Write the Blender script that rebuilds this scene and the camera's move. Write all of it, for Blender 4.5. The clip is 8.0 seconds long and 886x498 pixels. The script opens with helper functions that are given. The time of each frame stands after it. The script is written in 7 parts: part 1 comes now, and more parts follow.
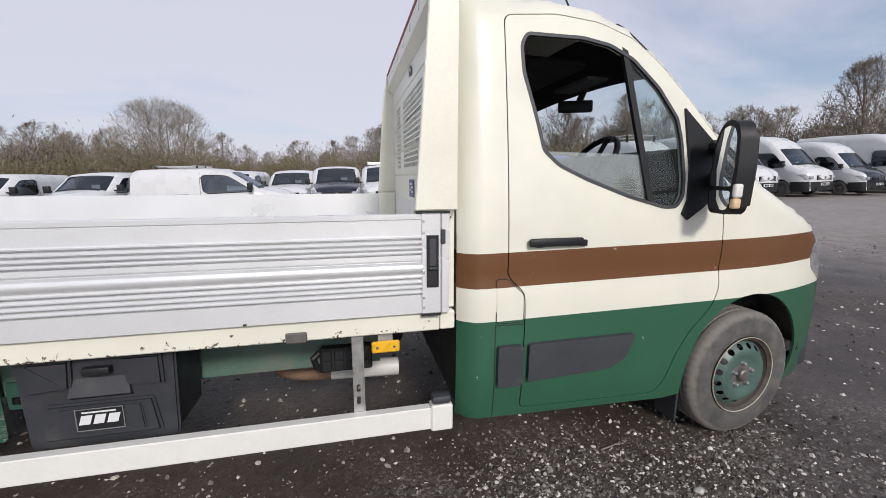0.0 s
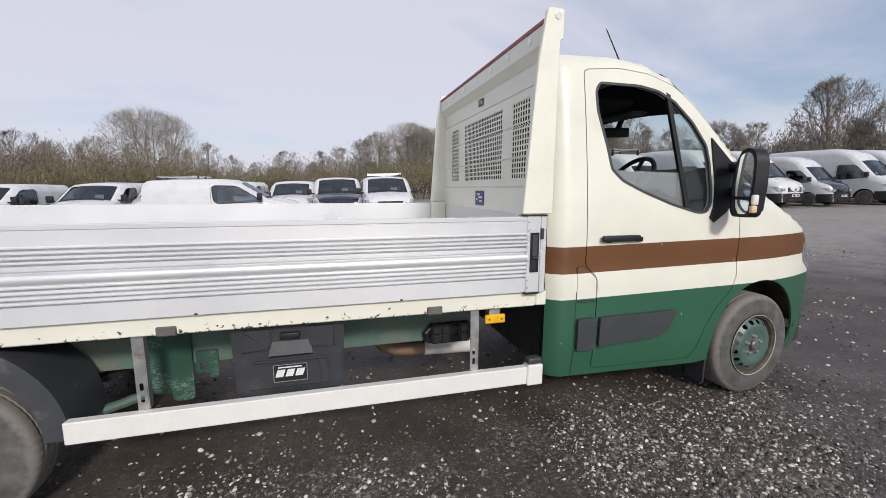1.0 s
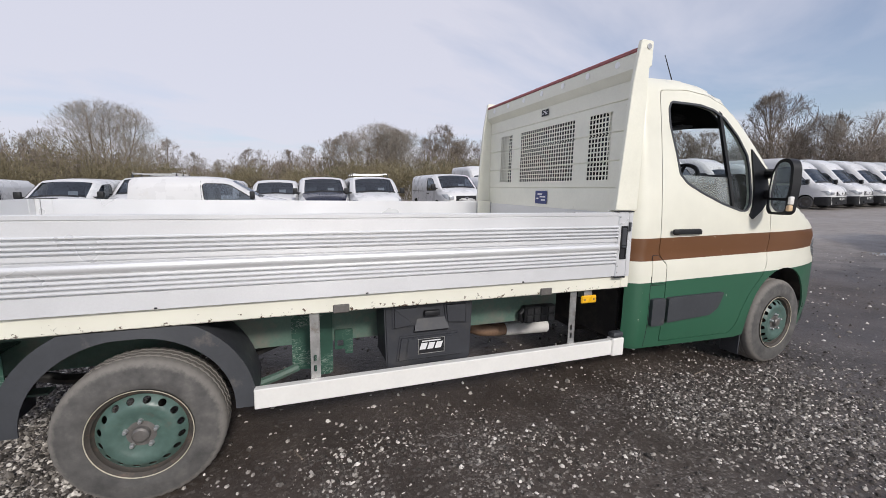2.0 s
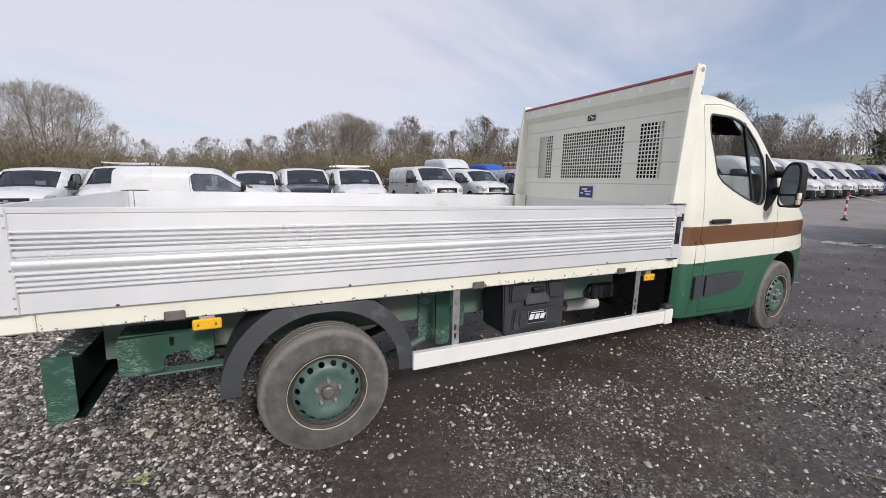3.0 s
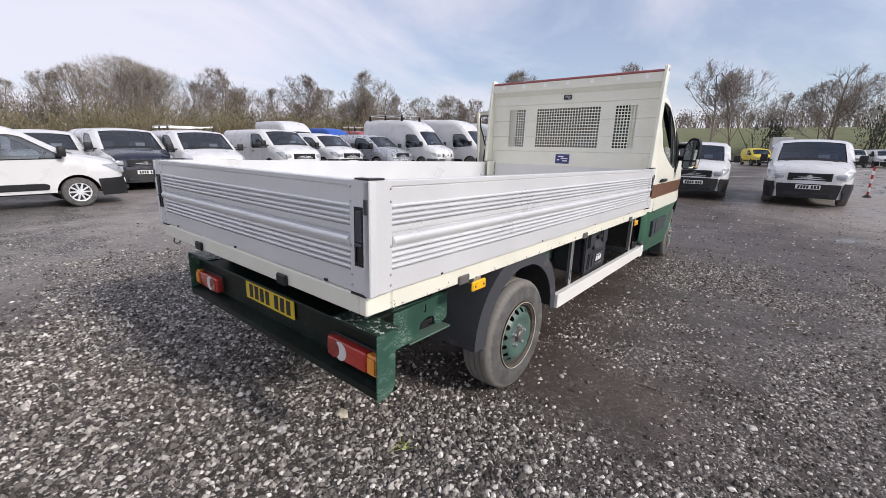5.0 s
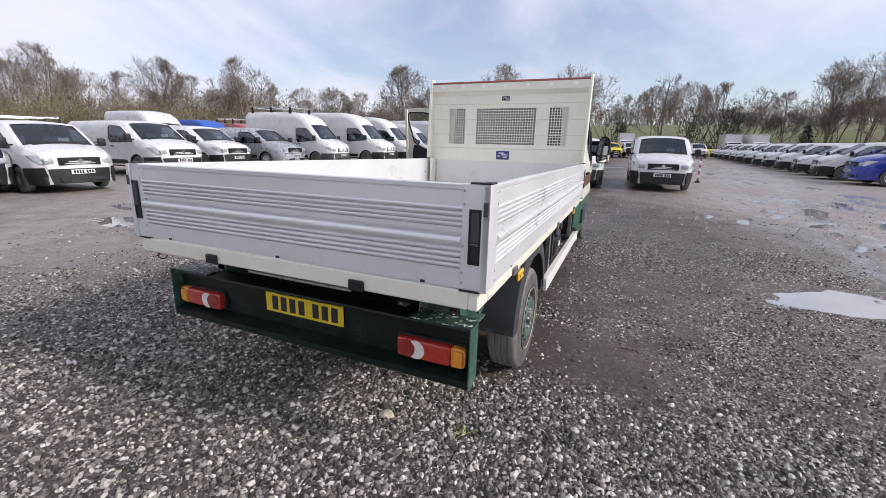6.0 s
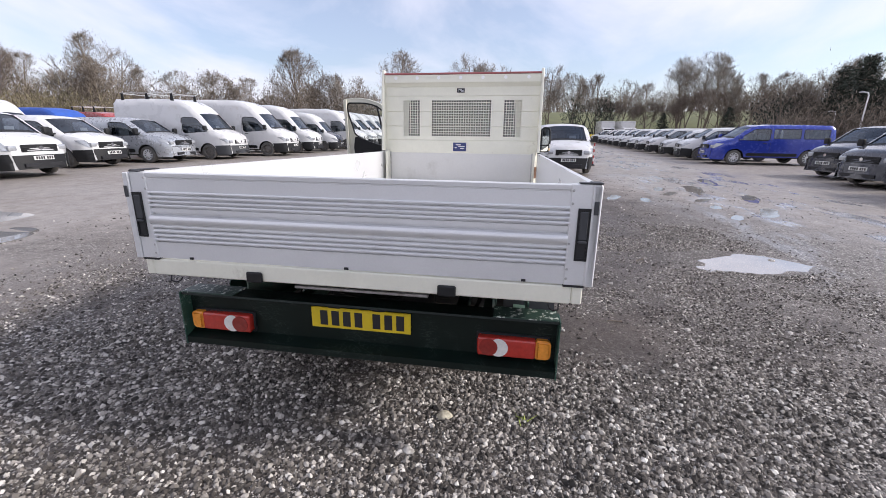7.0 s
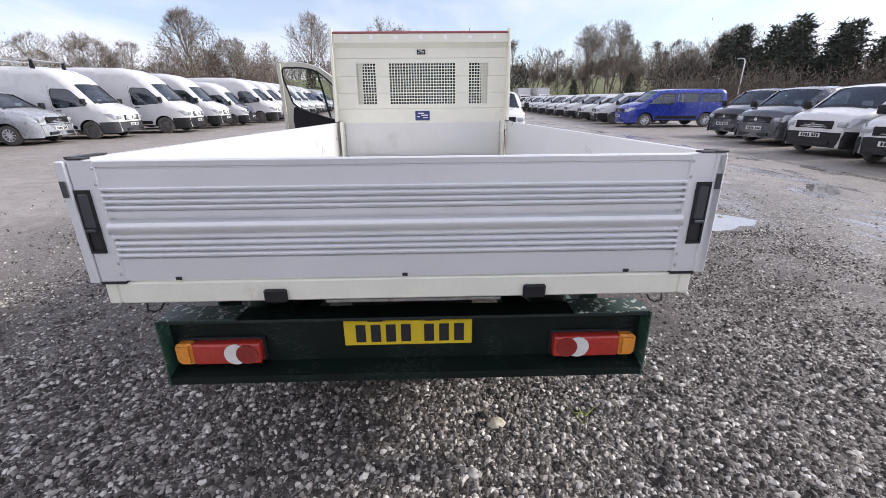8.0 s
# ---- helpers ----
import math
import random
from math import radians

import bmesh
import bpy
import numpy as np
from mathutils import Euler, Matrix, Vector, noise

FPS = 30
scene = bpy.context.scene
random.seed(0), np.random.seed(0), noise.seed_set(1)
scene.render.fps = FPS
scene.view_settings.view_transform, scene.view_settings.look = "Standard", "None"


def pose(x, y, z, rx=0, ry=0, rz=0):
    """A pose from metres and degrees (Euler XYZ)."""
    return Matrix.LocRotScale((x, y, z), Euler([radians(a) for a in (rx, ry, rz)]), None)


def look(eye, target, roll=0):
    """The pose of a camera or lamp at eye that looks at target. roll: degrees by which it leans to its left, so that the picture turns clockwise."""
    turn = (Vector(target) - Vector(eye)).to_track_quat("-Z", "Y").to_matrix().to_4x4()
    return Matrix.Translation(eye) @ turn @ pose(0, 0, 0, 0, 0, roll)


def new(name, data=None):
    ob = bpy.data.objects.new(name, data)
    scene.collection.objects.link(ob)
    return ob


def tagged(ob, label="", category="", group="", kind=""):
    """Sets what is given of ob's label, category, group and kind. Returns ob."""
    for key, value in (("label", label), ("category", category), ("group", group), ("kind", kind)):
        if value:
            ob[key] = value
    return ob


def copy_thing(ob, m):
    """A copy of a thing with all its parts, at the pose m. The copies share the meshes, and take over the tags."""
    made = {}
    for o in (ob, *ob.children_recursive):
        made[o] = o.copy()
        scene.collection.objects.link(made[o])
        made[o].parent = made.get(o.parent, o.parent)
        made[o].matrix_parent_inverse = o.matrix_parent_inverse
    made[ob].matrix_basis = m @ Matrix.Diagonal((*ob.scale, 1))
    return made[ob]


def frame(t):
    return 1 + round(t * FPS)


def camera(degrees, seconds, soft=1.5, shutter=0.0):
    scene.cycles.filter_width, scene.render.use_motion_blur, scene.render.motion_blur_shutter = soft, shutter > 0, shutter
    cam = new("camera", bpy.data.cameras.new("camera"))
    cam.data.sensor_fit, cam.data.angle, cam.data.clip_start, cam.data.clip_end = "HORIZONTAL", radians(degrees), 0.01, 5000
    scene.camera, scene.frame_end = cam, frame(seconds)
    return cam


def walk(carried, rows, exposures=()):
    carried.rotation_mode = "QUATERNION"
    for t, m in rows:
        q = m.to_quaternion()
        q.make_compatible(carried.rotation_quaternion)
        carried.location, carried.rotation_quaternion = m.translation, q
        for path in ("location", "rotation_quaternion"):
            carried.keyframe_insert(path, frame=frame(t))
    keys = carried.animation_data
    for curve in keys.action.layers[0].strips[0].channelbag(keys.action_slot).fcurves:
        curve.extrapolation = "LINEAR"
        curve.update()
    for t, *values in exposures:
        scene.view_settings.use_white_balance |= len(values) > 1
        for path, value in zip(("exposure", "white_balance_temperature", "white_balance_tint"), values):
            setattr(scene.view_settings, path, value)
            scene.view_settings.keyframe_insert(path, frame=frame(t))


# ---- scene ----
cam = camera(94.9, 8.0, soft=0.6)
PATH = [
    (0, (-0.003, 0.077, 1.414), (0.429, 1.997, 1.056), -1.2),
    (0.5, (-0.378, -0.159, 1.422), (0.09, 1.759, 1.1), -1.1),
    (1, (-0.713, -0.288, 1.434), (-0.198, 1.62, 1.126), -1.0),
    (1.5, (-1.145, -0.328, 1.42), (-0.55, 1.557, 1.118), -0.6),
    (2.8, (-2.451, -0.39, 1.456), (-1.634, 1.405, 1.128), 0.2),
    (3, (-2.654, -0.378, 1.459), (-1.8, 1.398, 1.117), 0.3),
    (3.5, (-3.141, -0.196, 1.441), (-2.173, 1.512, 1.056), 0.6),
    (4, (-3.597, 0.013, 1.426), (-2.471, 1.61, 0.997), 0.9),
    (4.5, (-4.052, 0.265, 1.432), (-2.738, 1.699, 0.971), 1.2),
    (4.7, (-4.205, 0.411, 1.444), (-2.814, 1.768, 0.969), 1.1),
    (5.8, (-4.901, 1.054, 1.503), (-3.163, 1.899, 0.991), 1.1),
    (6, (-4.949, 1.215, 1.498), (-3.172, 1.978, 0.986), 1.1),
    (6.5, (-5.087, 1.599, 1.51), (-3.233, 2.127, 0.977), 0.9),
    (7, (-5.162, 1.972, 1.542), (-3.268, 2.287, 0.983), 0.5),
    (7.5, (-5.036, 2.336, 1.54), (-3.135, 2.457, 0.93), -0.1),
    (8, (-4.843, 2.572, 1.516), (-2.966, 2.527, 0.827), -0.5),
]
walk(cam, [(t, look(eye, target, roll)) for t, eye, target, roll in PATH],
     exposures=[(0, 0.12, 6390, 11.5), (1.5, 0.16, 6390, 11.5), (3.5, 0.22, 6400, 12.5), (4.5, 0.33, 6440, 13), (6, 0.52, 6420, 13.5), (7, 0.68, 6400, 14), (8, 0.80, 6400, 13.5)])

# ---- world, sun and exposure ----
SUN_AZ, SUN_EL = -84.0, 31.0      # direction towards the sun: degrees from +x, and above the horizon


def make_world():
    w = bpy.data.worlds.new("sky")
    scene.world = w
    w.use_nodes = True
    nt = w.node_tree
    nt.nodes.clear()
    N, L = nt.nodes.new, nt.links.new
    out, bg = N("ShaderNodeOutputWorld"), N("ShaderNodeBackground")
    sky = N("ShaderNodeTexSky")
    sky.sky_type = "NISHITA"
    sky.sun_disc = False
    sky.sun_elevation, sky.sun_rotation = radians(SUN_EL), radians(90 - SUN_AZ)
    sky.air_density, sky.dust_density, sky.ozone_density = 1.0, 1.4, 3.0
    co = N("ShaderNodeTexCoord")
    sep = N("ShaderNodeSeparateXYZ")
    L(co.outputs["Generated"], sep.inputs[0])
    # a flat cloud deck: the direction laid onto a plane overhead
    lift = N("ShaderNodeMath")
    lift.operation = "MAXIMUM"
    L(sep.outputs["Z"], lift.inputs[0])
    lift.inputs[1].default_value = 0.0
    add = N("ShaderNodeMath")
    add.operation = "ADD"
    L(lift.outputs[0], add.inputs[0])
    add.inputs[1].default_value = 0.22
    comb = N("ShaderNodeCombineXYZ")
    for i, k in enumerate("XY"):
        d = N("ShaderNodeMath")
        d.operation = "DIVIDE"
        L(sep.outputs[k], d.inputs[0])
        L(add.outputs[0], d.inputs[1])
        L(d.outputs[0], comb.inputs[i])
    mp = N("ShaderNodeMapping")
    mp.inputs["Rotation"].default_value = (0, 0, radians(32))
    mp.inputs["Scale"].default_value = (0.6, 1.0, 1.0)
    mp.inputs["Location"].default_value = (0.9, 0.35, 0.0)
    L(comb.outputs[0], mp.inputs[0])
    nz = N("ShaderNodeTexNoise")
    nz.inputs["Scale"].default_value = 0.75
    nz.inputs["Detail"].default_value = 7
    nz.inputs["Roughness"].default_value = 0.55
    nz.inputs["Distortion"].default_value = 0.5
    L(mp.outputs[0], nz.inputs["Vector"])
    ramp = N("ShaderNodeValToRGB")
    ramp.color_ramp.elements[0].position, ramp.color_ramp.elements[1].position = 0.36, 0.57
    ramp.color_ramp.elements[0].color = (0.27, 0.27, 0.27, 1)
    ramp.color_ramp.elements[1].color = (0.9, 0.9, 0.9, 1)
    # a bank of cloud in the north, thinning towards the east
    lean, tip = N("ShaderNodeMath"), N("ShaderNodeMath")
    lean.operation = tip.operation = "MULTIPLY_ADD"
    L(sep.outputs["Y"], lean.inputs[0])
    lean.inputs[1].default_value = 0.085
    L(nz.outputs["Fac"], lean.inputs[2])
    L(sep.outputs["X"], tip.inputs[0])
    tip.inputs[1].default_value = -0.050
    L(lean.outputs[0], tip.inputs[2])
    L(tip.outputs[0], ramp.inputs[0])
    mix = N("ShaderNodeMixRGB")
    L(ramp.outputs[0], mix.inputs["Fac"])
    L(sky.outputs[0], mix.inputs["Color1"])
    mix.inputs["Color2"].default_value = (6.08, 6.05, 6.7, 1)
    L(mix.outputs[0], bg.inputs["Color"])
    bg.inputs["Strength"].default_value = 0.108
    L(bg.outputs[0], out.inputs[0])


make_world()
sun = new("sun", bpy.data.lights.new("sun", "SUN"))
sun.data.energy, sun.data.angle, sun.data.color = 2.35, radians(8.0), (1.0, 0.95, 0.88)
_a, _e = radians(SUN_AZ), radians(SUN_EL)
sun.matrix_world = look((40 * math.cos(_a) * math.cos(_e), 40 * math.sin(_a) * math.cos(_e), 40 * math.sin(_e)), (0, 0, 0))

# ---- materials ----
def nodes_of(name):
    m = bpy.data.materials.new(name)
    m.use_nodes = True
    nt = m.node_tree
    return m, nt, nt.nodes["Principled BSDF"]


def noise_node(nt, scale, detail=4.0, rough=0.55, coord="Object", dist=0.0):
    co, n = nt.nodes.new("ShaderNodeTexCoord"), nt.nodes.new("ShaderNodeTexNoise")
    n.inputs["Scale"].default_value, n.inputs["Detail"].default_value = scale, detail
    n.inputs["Roughness"].default_value, n.inputs["Distortion"].default_value = rough, dist
    nt.links.new(co.outputs[coord], n.inputs["Vector"])
    return n


def ramp_node(nt, fac, stops):
    r = nt.nodes.new("ShaderNodeValToRGB")
    e = r.color_ramp.elements
    while len(e) < len(stops):
        e.new(0.5)
    for i, (p, c) in enumerate(stops):
        e[i].position = p
        e[i].color = (*c, 1) if isinstance(c, tuple) else (c, c, c, 1)
    nt.links.new(fac, r.inputs[0])
    return r


def mix_node(nt, fac, a, b):
    m = nt.nodes.new("ShaderNodeMixRGB")
    for k, v in (("Fac", fac), ("Color1", a), ("Color2", b)):
        if isinstance(v, bpy.types.NodeSocket):
            nt.links.new(v, m.inputs[k])
        else:
            m.inputs[k].default_value = v if isinstance(v, float) else (*v, 1)
    return m.outputs[0]


def math_node(nt, op, a, b=0.0):
    m = nt.nodes.new("ShaderNodeMath")
    m.operation = op
    for i, v in enumerate((a, b)):
        if isinstance(v, bpy.types.NodeSocket):
            nt.links.new(v, m.inputs[i])
        else:
            m.inputs[i].default_value = v
    return m.outputs[0]


def bump_node(nt, bs, height, strength, distance):
    b = nt.nodes.new("ShaderNodeBump")
    b.inputs["Strength"].default_value, b.inputs["Distance"].default_value = strength, distance
    nt.links.new(height, b.inputs["Height"])
    nt.links.new(b.outputs[0], bs.inputs["Normal"])


def scaled(c, k):
    return tuple(min(1.0, v * k) for v in c)


def mat(name, base, rough=0.5, metal=0.0, var=0.12, scale=6.0, grain=60.0, bump=0.0, coat=0.0, dirt=None, dirt_at=0.62, spec=0.5):
    """A plain surface with variation at two scales, and dirt in patches if a colour is given."""
    m, nt, bs = nodes_of(name)
    n1, n2 = noise_node(nt, scale), noise_node(nt, grain, 2.0)
    both = math_node(nt, "ADD", math_node(nt, "MULTIPLY", n1.outputs["Fac"], 0.65), math_node(nt, "MULTIPLY", n2.outputs["Fac"], 0.35))
    col = ramp_node(nt, both, [(0.3, scaled(base, 1 - var)), (0.7, scaled(base, 1 + var))]).outputs[0]
    if dirt:
        d = noise_node(nt, scale * 0.8, 6.0, 0.7)
        f = ramp_node(nt, d.outputs["Fac"], [(dirt_at - 0.08, 0.0), (dirt_at + 0.1, 0.85)]).outputs[0]
        col = mix_node(nt, f, col, dirt)
    nt.links.new(col, bs.inputs["Base Color"])
    r = ramp_node(nt, n1.outputs["Fac"], [(0.3, max(0.02, rough - 0.08)), (0.7, min(1.0, rough + 0.08))])
    nt.links.new(r.outputs[0], bs.inputs["Roughness"])
    bs.inputs["Metallic"].default_value = metal
    bs.inputs["Specular IOR Level"].default_value = spec
    bs.inputs["Coat Weight"].default_value = coat
    bs.inputs["Coat Roughness"].default_value = 0.06
    if bump:
        bump_node(nt, bs, n2.outputs["Fac"], 0.5, bump)
    return m


def glass(name, tint=(0.75, 0.8, 0.78), gloss=0.35):
    """A thin pane: clear with a tint, and a mirror reflection on its face."""
    m = bpy.data.materials.new(name)
    m.use_nodes = True
    nt = m.node_tree
    nt.nodes.clear()
    N, L = nt.nodes.new, nt.links.new
    out, mx, tr, gl, lw = N("ShaderNodeOutputMaterial"), N("ShaderNodeMixShader"), N("ShaderNodeBsdfTransparent"), N("ShaderNodeBsdfGlossy"), N("ShaderNodeLayerWeight")
    tr.inputs[0].default_value = (*tint, 1)
    gl.inputs["Roughness"].default_value = 0.02
    gl.inputs[0].default_value = (0.85, 0.92, 1.0, 1)
    lw.inputs["Blend"].default_value = 0.5
    pw, ad = N("ShaderNodeMath"), N("ShaderNodeMath")
    pw.operation, ad.operation = "POWER", "MULTIPLY_ADD"
    L(lw.outputs["Facing"], pw.inputs[0])
    pw.inputs[1].default_value = 4.5
    L(pw.outputs[0], ad.inputs[0])
    ad.inputs[1].default_value, ad.inputs[2].default_value = 0.55, gloss
    L(ad.outputs[0], mx.inputs[0])
    L(tr.outputs[0], mx.inputs[1])
    L(gl.outputs[0], mx.inputs[2])
    L(mx.outputs[0], out.inputs[0])
    return m


def dusty(name, dust, gloss=0.08):
    """Clear glass under a film of dry dust, glossy on its face."""
    m = bpy.data.materials.new(name)
    m.use_nodes = True
    nt = m.node_tree
    nt.nodes.clear()
    N, L = nt.nodes.new, nt.links.new
    out, film, face, tr, df, gl = N("ShaderNodeOutputMaterial"), N("ShaderNodeMixShader"), N("ShaderNodeMixShader"), N("ShaderNodeBsdfTransparent"), N("ShaderNodeBsdfDiffuse"), N("ShaderNodeBsdfGlossy")
    tr.inputs[0].default_value = (0.90, 0.94, 0.93, 1)
    df.inputs[0].default_value = (0.62, 0.65, 0.63, 1)
    gl.inputs["Roughness"].default_value = 0.03
    n = noise_node(nt, 7.0, 5.0)
    L(ramp_node(nt, n.outputs["Fac"], [(0.3, dust * 0.8), (0.7, dust)]).outputs[0], film.inputs[0])
    face.inputs[0].default_value = gloss
    L(tr.outputs[0], film.inputs[1])
    L(df.outputs[0], film.inputs[2])
    L(film.outputs[0], face.inputs[1])
    L(gl.outputs[0], face.inputs[2])
    L(face.outputs[0], out.inputs[0])
    return m


CREAM, BROWN, GREEN = (0.78, 0.768, 0.655), (0.155, 0.067, 0.026), (0.030, 0.112, 0.063)


def livery(name):
    """Cream paint with a brown band and a green skirt, chipped here and there."""
    m, nt, bs = nodes_of(name)
    co, sep = nt.nodes.new("ShaderNodeTexCoord"), nt.nodes.new("ShaderNodeSeparateXYZ")
    nt.links.new(co.outputs["Object"], sep.inputs[0])
    z = math_node(nt, "SUBTRACT", sep.outputs["Z"], math_node(nt, "MULTIPLY", math_node(nt, "SUBTRACT", sep.outputs["X"], 2.8), 0.016))
    n1 = noise_node(nt, 3.0, 5.0)
    col = mix_node(nt, math_node(nt, "LESS_THAN", z, 0.852), CREAM, GREEN)
    band = math_node(nt, "MULTIPLY", math_node(nt, "GREATER_THAN", z, 0.998), math_node(nt, "LESS_THAN", z, 1.150))
    col = mix_node(nt, band, col, BROWN)
    shade = ramp_node(nt, n1.outputs["Fac"], [(0.3, 0.9), (0.7, 1.0)]).outputs[0]
    mul = nt.nodes.new("ShaderNodeMixRGB")
    mul.blend_type = "MULTIPLY"
    mul.inputs["Fac"].default_value = 1.0
    nt.links.new(col, mul.inputs["Color1"])
    nt.links.new(shade, mul.inputs["Color2"])
    chips = noise_node(nt, 55.0, 3.0, 0.5, dist=0.6)
    where = noise_node(nt, 4.0, 2.0)
    low = math_node(nt, "LESS_THAN", z, 1.2)
    f = math_node(nt, "MULTIPLY", ramp_node(nt, chips.outputs["Fac"], [(0.725, 0.0), (0.745, 1.0)]).outputs[0], ramp_node(nt, where.outputs["Fac"], [(0.5, 0.0), (0.6, 0.8)]).outputs[0])
    f = math_node(nt, "MULTIPLY", f, low)
    col = mix_node(nt, f, mul.outputs[0], (0.55, 0.52, 0.45))
    nt.links.new(col, bs.inputs["Base Color"])
    nt.links.new(ramp_node(nt, n1.outputs["Fac"], [(0.3, 0.30), (0.7, 0.42)]).outputs[0], bs.inputs["Roughness"])
    bs.inputs["Coat Weight"].default_value, bs.inputs["Coat Roughness"].default_value = 0.25, 0.12
    return m


def edge_worn(name, base, rust, zlow, zhigh):
    """Paint that has flaked off to rust along its lower edge."""
    m, nt, bs = nodes_of(name)
    co, sep = nt.nodes.new("ShaderNodeTexCoord"), nt.nodes.new("ShaderNodeSeparateXYZ")
    nt.links.new(co.outputs["Object"], sep.inputs[0])
    mr = nt.nodes.new("ShaderNodeMapRange")
    nt.links.new(sep.outputs["Z"], mr.inputs[0])
    mr.inputs[1].default_value, mr.inputs[2].default_value = zlow, zhigh
    mr.inputs[3].default_value, mr.inputs[4].default_value = 0.16, -0.06
    n = noise_node(nt, 34.0, 6.0, 0.7)
    s = math_node(nt, "ADD", n.outputs["Fac"], mr.outputs[0])
    f = ramp_node(nt, s, [(0.715, 0.0), (0.735, 1.0)]).outputs[0]
    n2 = noise_node(nt, 3.0)
    clean = ramp_node(nt, n2.outputs["Fac"], [(0.3, scaled(base, 0.9)), (0.7, base)]).outputs[0]
    nt.links.new(mix_node(nt, f, clean, rust), bs.inputs["Base Color"])
    bs.inputs["Roughness"].default_value = 0.45
    return m


def scratched(name, base, scratch, amount=0.6, rough=0.42):
    """Chassis paint with pale scratches and dusty patches."""
    m, nt, bs = nodes_of(name)
    n1 = noise_node(nt, 5.0, 5.0)
    w = nt.nodes.new("ShaderNodeTexNoise")
    w.inputs["Scale"].default_value, w.inputs["Detail"].default_value, w.inputs["Distortion"].default_value = 9.0, 3.0, 2.2
    co, mp = nt.nodes.new("ShaderNodeTexCoord"), nt.nodes.new("ShaderNodeMapping")
    mp.inputs["Rotation"].default_value, mp.inputs["Scale"].default_value = (0.4, 0.7, 0.2), (1.0, 1.0, 4.0)
    nt.links.new(co.outputs["Object"], mp.inputs[0])
    nt.links.new(mp.outputs[0], w.inputs["Vector"])
    f = ramp_node(nt, w.outputs["Fac"], [(0.47, 0.0), (0.5, amount), (0.53, 0.0)]).outputs[0]
    k = ramp_node(nt, n1.outputs["Fac"], [(0.47, 0.0), (0.56, 1.0)]).outputs[0]
    col = ramp_node(nt, n1.outputs["Fac"], [(0.3, scaled(base, 0.8)), (0.7, scaled(base, 1.25))]).outputs[0]
    nt.links.new(mix_node(nt, math_node(nt, "MULTIPLY", f, k), col, scratch), bs.inputs["Base Color"])
    bs.inputs["Roughness"].default_value = rough
    bs.inputs["Specular IOR Level"].default_value = 0.3
    return m


def tyre_rubber():
    m, nt, bs = nodes_of("tyre_rubber")
    n1, n2 = noise_node(nt, 9.0, 6.0, 0.65), noise_node(nt, 90.0, 2.0)
    col = ramp_node(nt, n1.outputs["Fac"], [(0.35, (0.060, 0.058, 0.056)), (0.55, (0.10, 0.096, 0.091)), (0.75, (0.16, 0.15, 0.138))]).outputs[0]
    # dry mud clings to the tread and shoulder
    co, sep = nt.nodes.new("ShaderNodeTexCoord"), nt.nodes.new("ShaderNodeSeparateXYZ")
    nt.links.new(co.outputs["Object"], sep.inputs[0])
    rr = math_node(nt, "SQRT", math_node(nt, "ADD", math_node(nt, "POWER", sep.outputs["X"], 2.0), math_node(nt, "POWER", sep.outputs["Z"], 2.0)))
    n3 = noise_node(nt, 30.0, 5.0, 0.7)
    s = math_node(nt, "ADD", rr, math_node(nt, "MULTIPLY", n3.outputs["Fac"], 0.045))
    f = ramp_node(nt, s, [(0.330, 0.0), (0.352, 0.85)]).outputs[0]
    col = mix_node(nt, f, col, (0.215, 0.20, 0.18))
    nt.links.new(col, bs.inputs["Base Color"])
    bs.inputs["Roughness"].default_value = 0.85
    bump_node(nt, bs, n3.outputs["Fac"], 0.5, 0.003)
    return m


def span(nt, v, zero, one):
    """0 at one value, 1 at the other, straight between."""
    r = nt.nodes.new("ShaderNodeMapRange")
    nt.links.new(v, r.inputs[0])
    r.inputs[1].default_value, r.inputs[2].default_value = zero, one
    r.inputs[3].default_value, r.inputs[4].default_value = 0.0, 1.0
    return r.outputs[0]


